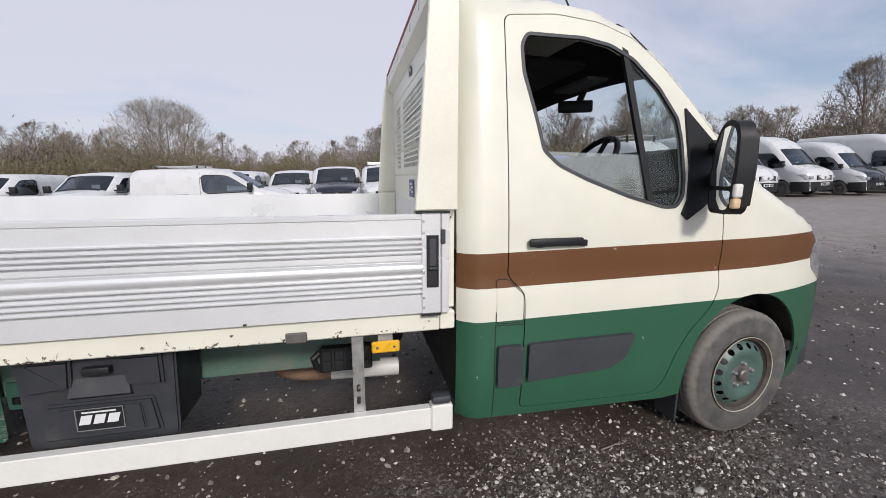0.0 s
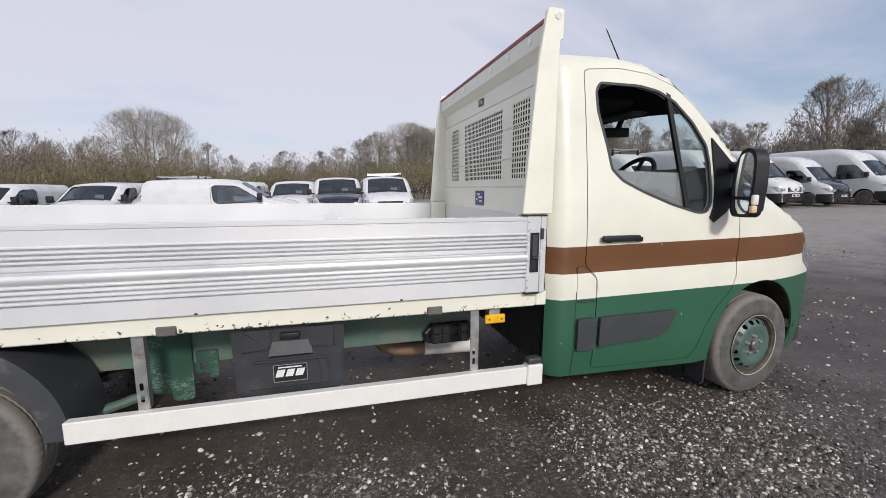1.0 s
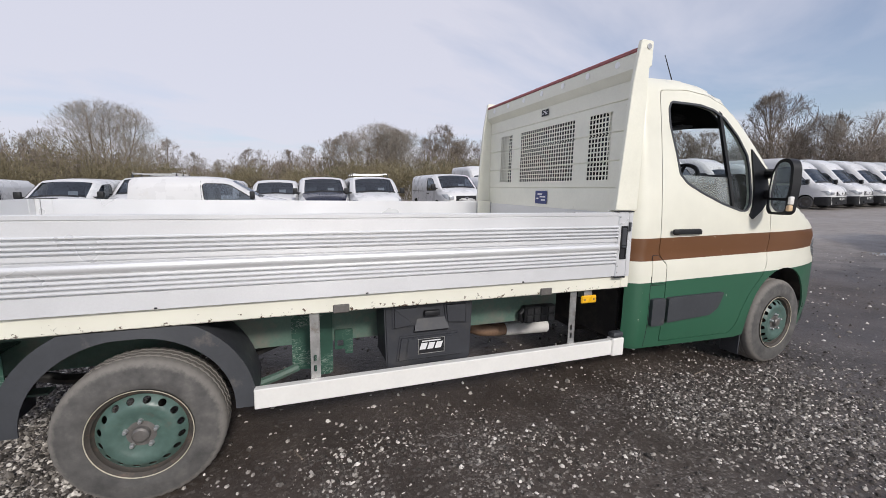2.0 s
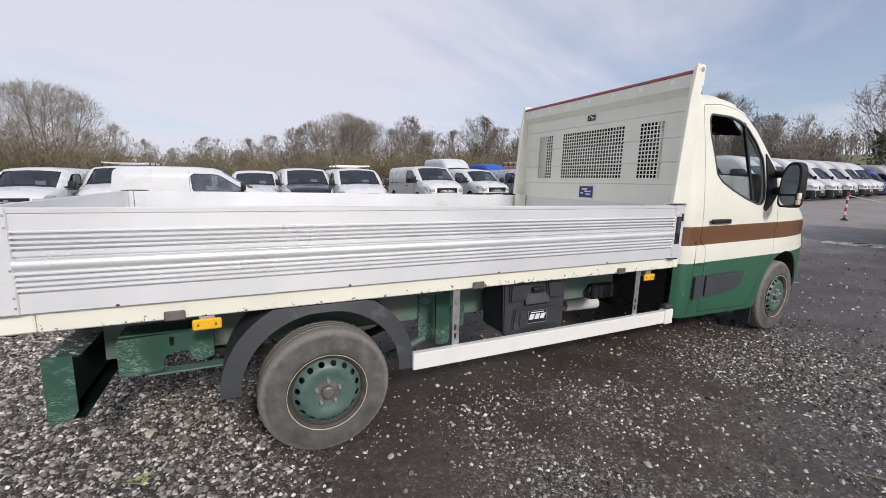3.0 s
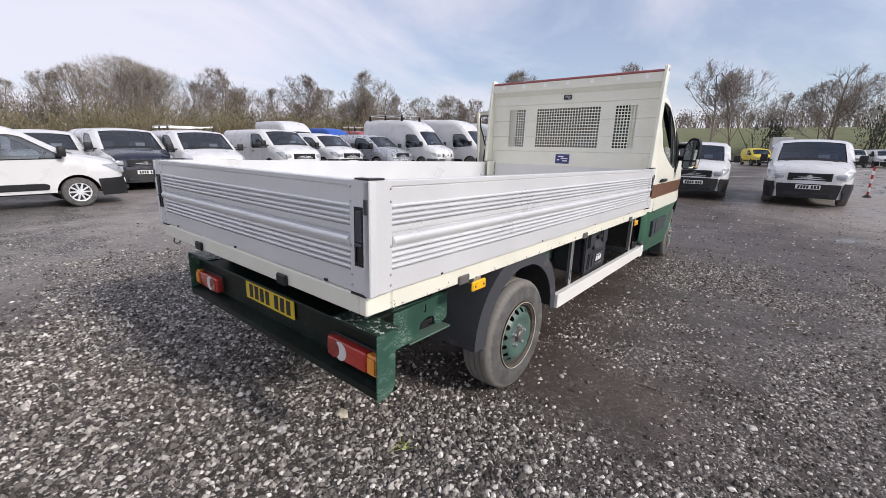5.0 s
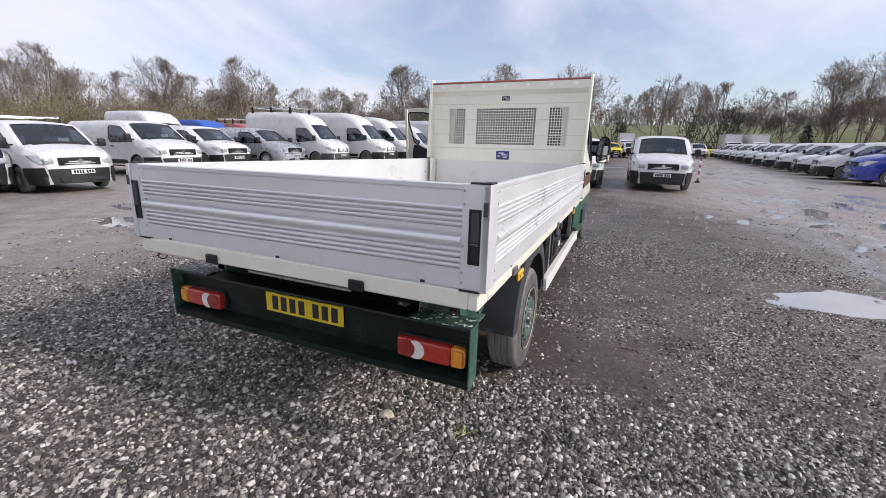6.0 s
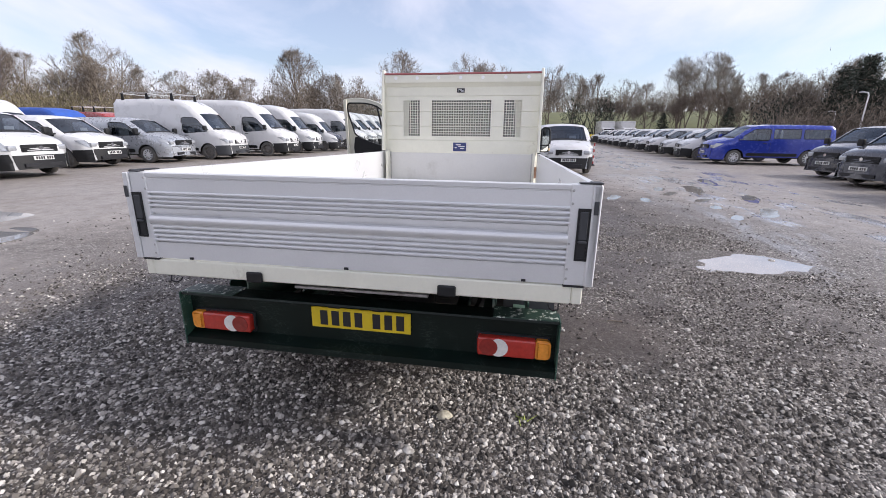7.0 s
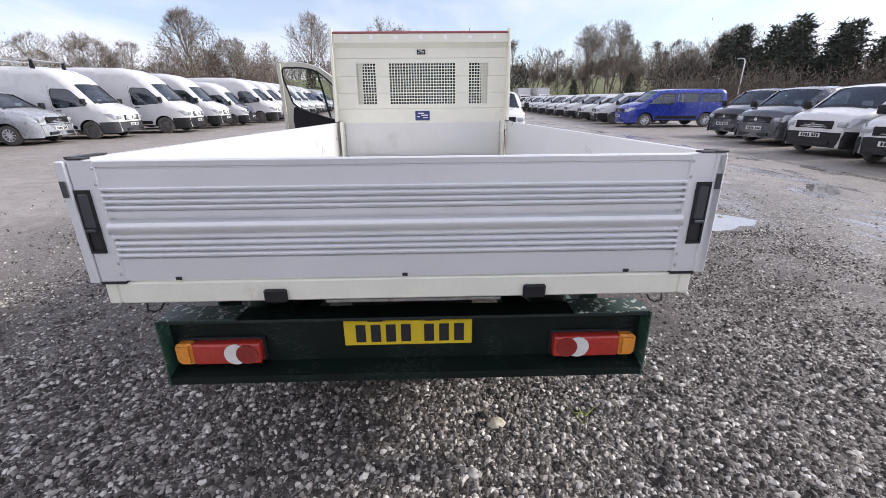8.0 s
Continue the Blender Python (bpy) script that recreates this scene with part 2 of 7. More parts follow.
def ground_material():
    m, nt, bs = nodes_of("gravelly_mud")
    big, mid, fine = noise_node(nt, 0.22, 5.0), noise_node(nt, 1.6, 6.0, 0.6), noise_node(nt, 26.0, 5.0, 0.65)
    co = nt.nodes.new("ShaderNodeTexCoord")
    wob = nt.nodes.new("ShaderNodeMixRGB")
    wob.blend_type = "ADD"
    wob.inputs["Fac"].default_value = 0.012
    nt.links.new(co.outputs["Object"], wob.inputs["Color1"])
    nt.links.new(noise_node(nt, 40.0, 2.0).outputs["Color"], wob.inputs["Color2"])
    vors = []
    for scale in (58.0, 105.0):
        vor = nt.nodes.new("ShaderNodeTexVoronoi")
        vor.inputs["Scale"].default_value = scale
        nt.links.new(wob.outputs[0], vor.inputs["Vector"])
        vors.append(vor)
    vor, vor2 = vors
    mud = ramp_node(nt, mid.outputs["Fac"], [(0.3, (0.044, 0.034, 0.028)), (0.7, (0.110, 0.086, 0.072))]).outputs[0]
    sep = nt.nodes.new("ShaderNodeSeparateColor")
    nt.links.new(vor.outputs["Color"], sep.inputs[0])
    grit = [(0.0, (0.030, 0.026, 0.024)), (0.55, (0.085, 0.075, 0.067)), (0.80, (0.26, 0.238, 0.218)), (1.0, (0.72, 0.69, 0.64))]
    chip = ramp_node(nt, sep.outputs[0], grit).outputs[0]
    sep2 = nt.nodes.new("ShaderNodeSeparateColor")
    nt.links.new(vor2.outputs["Color"], sep2.inputs[0])
    half = ramp_node(nt, sep.outputs[1], [(0.49, 0.0), (0.51, 1.0)]).outputs[0]
    chip = mix_node(nt, half, ramp_node(nt, sep2.outputs[0], grit).outputs[0], chip)
    s = math_node(nt, "ADD", math_node(nt, "MULTIPLY", big.outputs["Fac"], 0.55), math_node(nt, "MULTIPLY", mid.outputs["Fac"], 0.45))
    patch = ramp_node(nt, s, [(0.43, 0.15), (0.58, 1.0)]).outputs[0]
    # gravel thick towards the back of the yard, strewn along a strip, bare trodden mud between
    pc, ps = nt.nodes.new("ShaderNodeTexCoord"), nt.nodes.new("ShaderNodeSeparateXYZ")
    nt.links.new(pc.outputs["Object"], ps.inputs[0])
    sway = math_node(nt, "ADD", ps.outputs["X"], math_node(nt, "MULTIPLY", math_node(nt, "SUBTRACT", mid.outputs["Fac"], 0.5), 1.6))
    thick = span(nt, sway, -2.35, -2.85)
    strip = math_node(nt, "MULTIPLY", math_node(nt, "MULTIPLY", span(nt, sway, -1.7, -1.2), span(nt, sway, 4.5, 1.5)), span(nt, ps.outputs["Y"], 2.1, 1.6))
    aside = math_node(nt, "MULTIPLY", span(nt, ps.outputs["Y"], 4.0, 5.0), span(nt, sway, 1.0, -1.0))
    strip = math_node(nt, "MAXIMUM", strip, math_node(nt, "MAXIMUM", aside, math_node(nt, "MULTIPLY", span(nt, ps.outputs["Y"], 0.9, 0.3), span(nt, sway, 4.5, 1.5))))
    cover = math_node(nt, "MULTIPLY", patch, math_node(nt, "ADD", math_node(nt, "MULTIPLY", thick, 0.80), math_node(nt, "ADD", math_node(nt, "MULTIPLY", strip, 0.60), 0.14)))
    # drier and paler away from the truck; the lane's wet sheen painted in too
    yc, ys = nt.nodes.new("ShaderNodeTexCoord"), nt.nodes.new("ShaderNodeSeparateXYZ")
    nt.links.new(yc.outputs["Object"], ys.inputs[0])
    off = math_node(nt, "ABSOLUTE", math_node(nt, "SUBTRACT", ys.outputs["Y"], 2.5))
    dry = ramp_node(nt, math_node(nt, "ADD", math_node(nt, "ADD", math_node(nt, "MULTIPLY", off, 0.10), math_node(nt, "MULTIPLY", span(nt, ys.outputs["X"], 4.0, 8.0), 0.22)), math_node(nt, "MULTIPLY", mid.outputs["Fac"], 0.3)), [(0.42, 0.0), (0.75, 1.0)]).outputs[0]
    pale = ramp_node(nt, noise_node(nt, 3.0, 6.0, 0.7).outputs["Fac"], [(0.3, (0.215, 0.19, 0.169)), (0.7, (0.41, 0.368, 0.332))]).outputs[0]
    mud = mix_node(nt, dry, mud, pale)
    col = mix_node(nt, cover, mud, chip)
    tone = ramp_node(nt, fine.outputs["Fac"], [(0.3, 0.75), (0.7, 1.1)]).outputs[0]
    mul = nt.nodes.new("ShaderNodeMixRGB")
    mul.blend_type = "MULTIPLY"
    mul.inputs["Fac"].default_value = 1.0
    nt.links.new(col, mul.inputs["Color1"])
    nt.links.new(tone, mul.inputs["Color2"])
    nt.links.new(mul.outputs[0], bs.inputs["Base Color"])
    wet = ramp_node(nt, big.outputs["Fac"], [(0.38, 0.40), (0.60, 0.62)]).outputs[0]
    # the lane on the far side stays wet: smoother in patches along it
    gc, gs = nt.nodes.new("ShaderNodeTexCoord"), nt.nodes.new("ShaderNodeSeparateXYZ")
    nt.links.new(gc.outputs["Object"], gs.inputs[0])
    lane = ramp_node(nt, math_node(nt, "ABSOLUTE", math_node(nt, "MULTIPLY", math_node(nt, "ADD", gs.outputs["Y"], 4.3), 0.3)), [(0.45, 1.0), (1.25, 0.0)]).outputs[0]
    stretch = nt.nodes.new("ShaderNodeMapping")
    stretch.inputs["Scale"].default_value, stretch.inputs["Rotation"].default_value = (0.45, 1.5, 1.0), (0, 0, radians(14))
    nt.links.new(gc.outputs["Object"], stretch.inputs[0])
    streak = noise_node(nt, 1.0, 7.0, 0.68)
    nt.links.new(stretch.outputs[0], streak.inputs["Vector"])
    pools = ramp_node(nt, streak.outputs["Fac"], [(0.50, 0.10), (0.58, 1.0)]).outputs[0]
    soaked = math_node(nt, "MULTIPLY", lane, pools)
    nt.links.new(mix_node(nt, soaked, wet, (0.20, 0.20, 0.20)), bs.inputs["Roughness"])
    nt.links.new(mix_node(nt, soaked, (0.42, 0.42, 0.42), (0.7, 0.7, 0.7)), bs.inputs["Specular IOR Level"])
    nt.links.new(soaked, bs.inputs["Coat Weight"])
    bs.inputs["Coat IOR"].default_value, bs.inputs["Coat Roughness"].default_value = 1.75, 0.18
    dist = mix_node(nt, half, vor2.outputs["Distance"], vor.outputs["Distance"])
    h = math_node(nt, "ADD", math_node(nt, "MULTIPLY", math_node(nt, "MULTIPLY", dist, cover), -1.3), fine.outputs["Fac"])
    flat = math_node(nt, "SUBTRACT", 1.0, math_node(nt, "MULTIPLY", soaked, 0.93))
    bump_node(nt, bs, math_node(nt, "MULTIPLY", h, flat), 0.8, 0.012)
    return m


def by_island(name, stops, rough=0.8, bump=0.0):
    """One colour for each loose piece of a mesh."""
    m, nt, bs = nodes_of(name)
    g = nt.nodes.new("ShaderNodeNewGeometry")
    col = ramp_node(nt, g.outputs["Random Per Island"], stops).outputs[0]
    n = noise_node(nt, 60.0, 3.0)
    tone = ramp_node(nt, n.outputs["Fac"], [(0.3, 0.8), (0.7, 1.0)]).outputs[0]
    mul = nt.nodes.new("ShaderNodeMixRGB")
    mul.blend_type = "MULTIPLY"
    mul.inputs["Fac"].default_value = 1.0
    nt.links.new(col, mul.inputs["Color1"])
    nt.links.new(tone, mul.inputs["Color2"])
    nt.links.new(mul.outputs[0], bs.inputs["Base Color"])
    bs.inputs["Roughness"].default_value = rough
    return m


M = dict(
    livery=livery("truck_livery"),
    cream=mat("cream_paint", CREAM, 0.38, var=0.05, coat=0.15, dirt=(0.45, 0.41, 0.32), dirt_at=0.72),
    sill=edge_worn("chipped_cream_paint", CREAM, (0.09, 0.055, 0.035), 0.835, 0.915),
    alu=mat("anodised_aluminium", (0.74, 0.745, 0.75), 0.34, metal=0.32, var=0.05, scale=2.0, grain=140.0, spec=0.5),
    offwhite=mat("off_white_paint", (0.74, 0.73, 0.69), 0.4, var=0.05, dirt=(0.45, 0.43, 0.38), dirt_at=0.72),
    inner=mat("dull_white_panel", (0.66, 0.65, 0.62), 0.5, var=0.06, scale=1.5, dirt=(0.45, 0.43, 0.38), dirt_at=0.7),
    green=scratched("chassis_green_paint", (0.032, 0.082, 0.060), (0.40, 0.45, 0.40), 0.6),
    # dusty chassis green, its base lightened to stand in for light under the bed
    rail=mat("dusty_lightened_green_paint", (0.085, 0.145, 0.115), 0.6, var=0.2, scale=4.0, dirt=(0.17, 0.155, 0.13), dirt_at=0.56),
    # chassis green darkened: the shade inside the bumper channel is put into the colour
    bottle=scratched("shaded_green_paint", (0.0024, 0.0085, 0.0065), (0.16, 0.20, 0.18), 0.16, 0.45),
    rim=mat("green_wheel_paint", (0.072, 0.122, 0.104), 0.4, var=0.2, scale=14.0, dirt=(0.13, 0.11, 0.09), dirt_at=0.66),
    rimedge=mat("wheel_rim_lip", (0.50, 0.46, 0.36), 0.5, var=0.2, dirt=(0.2, 0.13, 0.08)),
    barrel=mat("grimy_rim_barrel", (0.050, 0.043, 0.036), 0.7, var=0.3, scale=14, dirt=(0.15, 0.10, 0.07), dirt_at=0.6),
    peeling=edge_worn("peeling_green_paint", (0.030, 0.062, 0.048), (0.56, 0.60, 0.54), 0.74, 0.90),
    tyre=tyre_rubber(),
    black=mat("black_plastic", (0.014, 0.0145, 0.016), 0.5, spec=0.35, var=0.2, scale=10, bump=0.0005),
    grey=mat("grey_plastic", (0.045, 0.048, 0.054), 0.5, var=0.15, scale=8, bump=0.0005, dirt=(0.16, 0.14, 0.12), dirt_at=0.7),
    steel=mat("galvanised_steel", (0.48, 0.48, 0.47), 0.4, metal=0.8, var=0.2, scale=18, dirt=(0.25, 0.2, 0.15)),
    dark=mat("underbody_black", (0.018, 0.017, 0.016), 0.7, var=0.3, scale=5, dirt=(0.06, 0.05, 0.042), dirt_at=0.58),
    rust=mat("rusty_pipe", (0.27, 0.17, 0.11), 0.7, metal=0.2, var=0.3, scale=12),
    red=mat("faded_red_strip", (0.33, 0.105, 0.105), 0.5, var=0.2),
    rlamp=mat("red_lamp_lens", (0.42, 0.030, 0.020), 0.15, var=0.15, scale=30, coat=0.6),
    rlamp_dark=mat("dark_red_lens", (0.24, 0.018, 0.014), 0.15, var=0.2, scale=30, coat=0.6),
    olamp=mat("orange_lamp_lens", (0.75, 0.28, 0.03), 0.18, var=0.15, scale=30, coat=0.6),
    wlamp=mat("clear_lamp_lens", (0.72, 0.70, 0.66), 0.15, var=0.1, scale=30, coat=0.6),
    pale_amber=mat("pale_amber_lens", (0.70, 0.50, 0.30), 0.15, var=0.15, scale=30, coat=0.6),
    dusty_glass=dusty("dusty_window_glass", 0.20),
    quarter_glass=dusty("quarter_light_glass", 0.015, 0.045),
    amber=mat("amber_marker", (0.78, 0.42, 0.015), 0.3, var=0.1, scale=30),
    plate_y=mat("yellow_plate", (0.68, 0.50, 0.02), 0.35, var=0.06),
    plate_w=mat("white_plate", (0.72, 0.72, 0.70), 0.35, var=0.05),
    ink=mat("black_print", (0.015, 0.015, 0.018), 0.5, var=0.1),
    sticker=mat("navy_sticker", (0.03, 0.045, 0.16), 0.4, var=0.1),
    white_ink=mat("white_print", (0.7, 0.7, 0.7), 0.5, var=0.05),
    bolt=mat("white_bolt_cap", (0.88, 0.88, 0.86), 0.35, var=0.04),
    mirror=None,
    chrome=mat("chrome", (0.7, 0.7, 0.72), 0.12, metal=1.0, var=0.05),
    alloy=mat("silver_alloy", (0.72, 0.73, 0.75), 0.32, metal=0.2, var=0.08),
    box=mat("dusty_black_box_plastic", (0.030, 0.032, 0.038), 0.5, var=0.2, scale=5.0, bump=0.0005, dirt=(0.062, 0.059, 0.055), dirt_at=0.60),
    hub=mat("dull_hub_steel", (0.16, 0.15, 0.14), 0.5, metal=0.4, var=0.25, scale=20),
    seat=mat("grey_seat_fabric", (0.11, 0.115, 0.125), 0.9, var=0.2, scale=20, bump=0.001),
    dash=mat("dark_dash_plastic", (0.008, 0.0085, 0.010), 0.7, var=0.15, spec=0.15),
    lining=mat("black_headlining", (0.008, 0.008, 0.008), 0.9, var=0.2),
    glass=glass("window_glass", (0.93, 0.95, 0.945), 0.012),
    rear_glass=glass("rear_cab_glass", (0.30, 0.33, 0.34), 0.05),
    vglass=glass("van_window_glass", (0.42, 0.46, 0.50), 0.11),
    headlamp=mat("headlamp_lens", (0.42, 0.44, 0.46), 0.08, metal=0.3, var=0.2, scale=25, coat=0.9),
    white=mat("white_van_paint", (0.65, 0.65, 0.65), 0.3, var=0.03, scale=2, coat=0.5, dirt=(0.58, 0.56, 0.52), dirt_at=0.66),
    silver=mat("silver_van_paint", (0.42, 0.44, 0.47), 0.3, metal=0.5, var=0.05, coat=0.6),
    blue=mat("blue_van_paint", (0.022, 0.045, 0.33), 0.25, metal=0.15, var=0.08, coat=0.8),
    navy=mat("navy_van_paint", (0.012, 0.014, 0.028), 0.25, var=0.1, coat=0.8),
    greyv=mat("grey_van_paint", (0.075, 0.08, 0.095), 0.25, metal=0.4, var=0.08, coat=0.8),
    redv=mat("red_van_paint", (0.32, 0.02, 0.02), 0.3, var=0.1, coat=0.6),
    purple=mat("purple_van_paint", (0.06, 0.04, 0.26), 0.3, var=0.1, coat=0.6),
    yellow=mat("yellow_van_paint", (0.70, 0.55, 0.02), 0.4, var=0.1),
    tarp=mat("blue_tarpaulin", (0.03, 0.10, 0.42), 0.6, var=0.2),
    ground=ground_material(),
    stones=by_island("gravel_stone", [(0.0, (0.026, 0.023, 0.020)), (0.32, (0.088, 0.077, 0.067)), (0.64, (0.235, 0.213, 0.188)), (0.86, (0.49, 0.455, 0.41)), (1.0, (0.82, 0.78, 0.72))]),
    bark=mat("grey_brown_bark", (0.20, 0.165, 0.13), 0.9, var=0.35, scale=3.0),
    twig=by_island("bare_twigs", [(0.0, (0.18, 0.152, 0.126)), (1.0, (0.35, 0.305, 0.258))], 0.9),
    twig_dark=by_island("dark_bare_twigs", [(0.0, (0.13, 0.104, 0.088)), (1.0, (0.26, 0.213, 0.178))], 0.9),
    ivy=by_island("ivy_leaves", [(0.0, (0.03, 0.045, 0.02)), (1.0, (0.075, 0.10, 0.045))], 0.6),
    twig_pale=by_island("pale_bare_twigs", [(0.0, (0.22, 0.195, 0.165)), (1.0, (0.40, 0.36, 0.31))], 0.9),
    scrub=by_island("olive_scrub", [(0.0, (0.13, 0.11, 0.065)), (1.0, (0.28, 0.24, 0.14))], 0.9),
    scrub_brown=by_island("brown_scrub", [(0.0, (0.13, 0.107, 0.086)), (1.0, (0.30, 0.25, 0.20))], 0.9),
    needles=by_island("conifer_needles", [(0.0, (0.026, 0.033, 0.026)), (1.0, (0.082, 0.094, 0.072))], 0.9),
    grass=mat("field_grass", (0.135, 0.145, 0.066), 0.9, var=0.3, scale=0.4, grain=8.0),
)


def mirror_material():
    m, nt, bs = nodes_of("mirror_glass")
    bs.inputs["Base Color"].default_value = (0.85, 0.87, 0.88, 1)
    bs.inputs["Metallic"].default_value, bs.inputs["Roughness"].default_value = 1.0, 0.02
    return m


def water_material():
    m, nt, bs = nodes_of("puddle_water")
    n = noise_node(nt, 3.0, 3.0)
    nt.links.new(ramp_node(nt, n.outputs["Fac"], [(0.3, (0.16, 0.15, 0.14)), (0.7, (0.26, 0.25, 0.24))]).outputs[0], bs.inputs["Base Color"])
    bs.inputs["Roughness"].default_value, bs.inputs["IOR"].default_value = 0.02, 2.9
    bs.inputs["Specular IOR Level"].default_value = 1.0
    r = noise_node(nt, 18.0, 2.0)
    bump_node(nt, bs, r.outputs["Fac"], 0.06, 0.001)
    return m


M["mirror"], M["water"] = mirror_material(), water_material()

# ---- shape helpers ----
from mathutils.geometry import delaunay_2d_cdt


def part(name, bm, material, parent=None, label="", sharp=35.0):
    """Links a bmesh as one mesh object under a thing or a part."""
    me = bpy.data.meshes.new(name)
    bm.normal_update()
    bm.to_mesh(me)
    bm.free()
    me.materials.append(material)
    me.polygons.foreach_set("use_smooth", [True] * len(me.polygons))
    me.set_sharp_from_angle(angle=radians(sharp))
    ob = new(name, me)
    if parent:
        ob.parent = parent
    return tagged(ob, label)


def again(ob, m=None, parent=None):
    """Another object on the same mesh."""
    o = new(ob.name.split(".")[0], ob.data)
    o.parent = parent or ob.parent
    if m is not None:
        o.matrix_basis = m
    for k in ("label", "category", "group", "kind"):
        if k in ob:
            o[k] = ob[k]
    return o


def thing(name, m, label, category, group="", kind=""):
    ob = new(name)
    ob.empty_display_size = 0.1
    ob.matrix_basis = m
    return tagged(ob, label, category, group, kind)


def fresh():
    return bmesh.new()


def box(bm, x0, x1, y0, y1, z0, z1, bevel=0.0, seg=1):
    vs = [bm.verts.new((x, y, z)) for x in (x0, x1) for y in (y0, y1) for z in (z0, z1)]
    fs = [bm.faces.new([vs[i] for i in f]) for f in ((0, 1, 3, 2), (4, 6, 7, 5), (0, 4, 5, 1), (2, 3, 7, 6), (0, 2, 6, 4), (1, 5, 7, 3))]
    if bevel:
        es = list({e for f in fs for e in f.edges})
        bmesh.ops.bevel(bm, geom=es, offset=bevel, segments=seg, affect="EDGES", profile=0.5)
    return bm


def boxed(*a, **k):
    return box(fresh(), *a, **k)


def extrude_x(bm, prof, x0, x1):
    """A closed (y, z) outline drawn out along x."""
    a, b = [bm.verts.new((x0, y, z)) for y, z in prof], [bm.verts.new((x1, y, z)) for y, z in prof]
    n = len(prof)
    for i in range(n):
        bm.faces.new((a[i], a[(i + 1) % n], b[(i + 1) % n], b[i]))
    bm.faces.new(a[::-1])
    bm.faces.new(b)
    bmesh.ops.recalc_face_normals(bm, faces=bm.faces[:])
    return bm


def prism(bm, outline, place, thick):
    """A closed flat outline (u, v) with a thickness: place(u, v, d) gives the point at depth d."""
    a, b = [bm.verts.new(place(u, v, 0.0)) for u, v in outline], [bm.verts.new(place(u, v, thick)) for u, v in outline]
    n = len(outline)
    for i in range(n):
        bm.faces.new((a[i], a[(i + 1) % n], b[(i + 1) % n], b[i]))
    bm.faces.new(a[::-1])
    bm.faces.new(b)
    bmesh.ops.recalc_face_normals(bm, faces=bm.faces[:])
    return bm


def tube(bm, pts, r, n=8, r1=None):
    """A round bar along points, tapering to r1."""
    pts = [Vector(p) for p in pts]
    rings = []
    for i, p in enumerate(pts):
        d = (pts[min(i + 1, len(pts) - 1)] - pts[max(i - 1, 0)]).normalized()
        a = d.orthogonal().normalized() if not rings else (last - d * last.dot(d)).normalized()
        last = a
        b = d.cross(a)
        k = r + ((r1 if r1 is not None else r) - r) * i / (len(pts) - 1)
        rings.append([bm.verts.new(p + k * (math.cos(t) * a + math.sin(t) * b)) for t in [2 * math.pi * j / n for j in range(n)]])
    for p, q in zip(rings, rings[1:]):
        for j in range(n):
            bm.faces.new((p[j], p[(j + 1) % n], q[(j + 1) % n], q[j]))
    bm.faces.new(rings[0][::-1])
    bm.faces.new(rings[-1])
    bmesh.ops.recalc_face_normals(bm, faces=bm.faces[:])
    return bm


def lathe(bm, prof, n=32, closed=False):
    """Turns a line of (radius, y) round the y axis."""
    rings = [[bm.verts.new((r * math.cos(2 * math.pi * j / n), y, r * math.sin(2 * math.pi * j / n))) for j in range(n)] for r, y in prof]
    pairs = list(zip(rings, rings[1:])) + ([(rings[-1], rings[0])] if closed else [])
    for p, q in pairs:
        for j in range(n):
            bm.faces.new((p[j], p[(j + 1) % n], q[(j + 1) % n], q[j]))
    return bm


def inside(p, poly):
    x, y = p
    hit = False
    for (x0, y0), (x1, y1) in zip(poly, poly[1:] + poly[:1]):
        if (y0 > y) != (y1 > y) and x < (x1 - x0) * (y - y0) / (y1 - y0) + x0:
            hit = not hit
    return hit


def resample(poly, step, closed=True):
    out = []
    for a, b in zip(poly, poly[1:] + (poly[:1] if closed else [])):
        n = max(1, math.ceil(math.hypot(b[0] - a[0], b[1] - a[1]) / step))
        out += [(a[0] + (b[0] - a[0]) * i / n, a[1] + (b[1] - a[1]) * i / n) for i in range(n)]
    return out if closed else out + [poly[-1]]


def rounded(poly, r, n=4):
    """The outline with its corners rounded."""
    out = []
    m = len(poly)
    for i in range(m):
        p, a, b = Vector(poly[i]), Vector(poly[i - 1]), Vector(poly[(i + 1) % m])
        k = min(r, (a - p).length * 0.45, (b - p).length * 0.45)
        s, e = p + (a - p).normalized() * k, p + (b - p).normalized() * k
        for j in range(n + 1):
            t = j / n
            out.append(tuple((1 - t) ** 2 * s + 2 * t * (1 - t) * p + t * t * e))
    return out


def thicken(bm, thick, out):
    """Turns a skin to face out, and gives it a thickness inwards."""
    bm.normal_update()
    if sum((f.normal for f in bm.faces), Vector()).dot(Vector(out)) < 0:
        bmesh.ops.reverse_faces(bm, faces=bm.faces[:])
        bm.normal_update()
    if thick:
        fs, rim = bm.faces[:], [e for e in bm.edges if e.is_boundary]
        back = {v: bm.verts.new(v.co - v.normal * thick) for v in bm.verts[:]}
        walls = [(e.verts[0], e.verts[1], e.link_faces[0]) for e in rim]
        for f in fs:
            bm.faces.new([back[v] for v in reversed(f.verts[:])])
        for a, b, f in walls:
            lv = f.verts[:]
            if lv[(lv.index(a) + 1) % len(lv)] != b:
                a, b = b, a
            bm.faces.new((b, a, back[a], back[b]))
    return bm


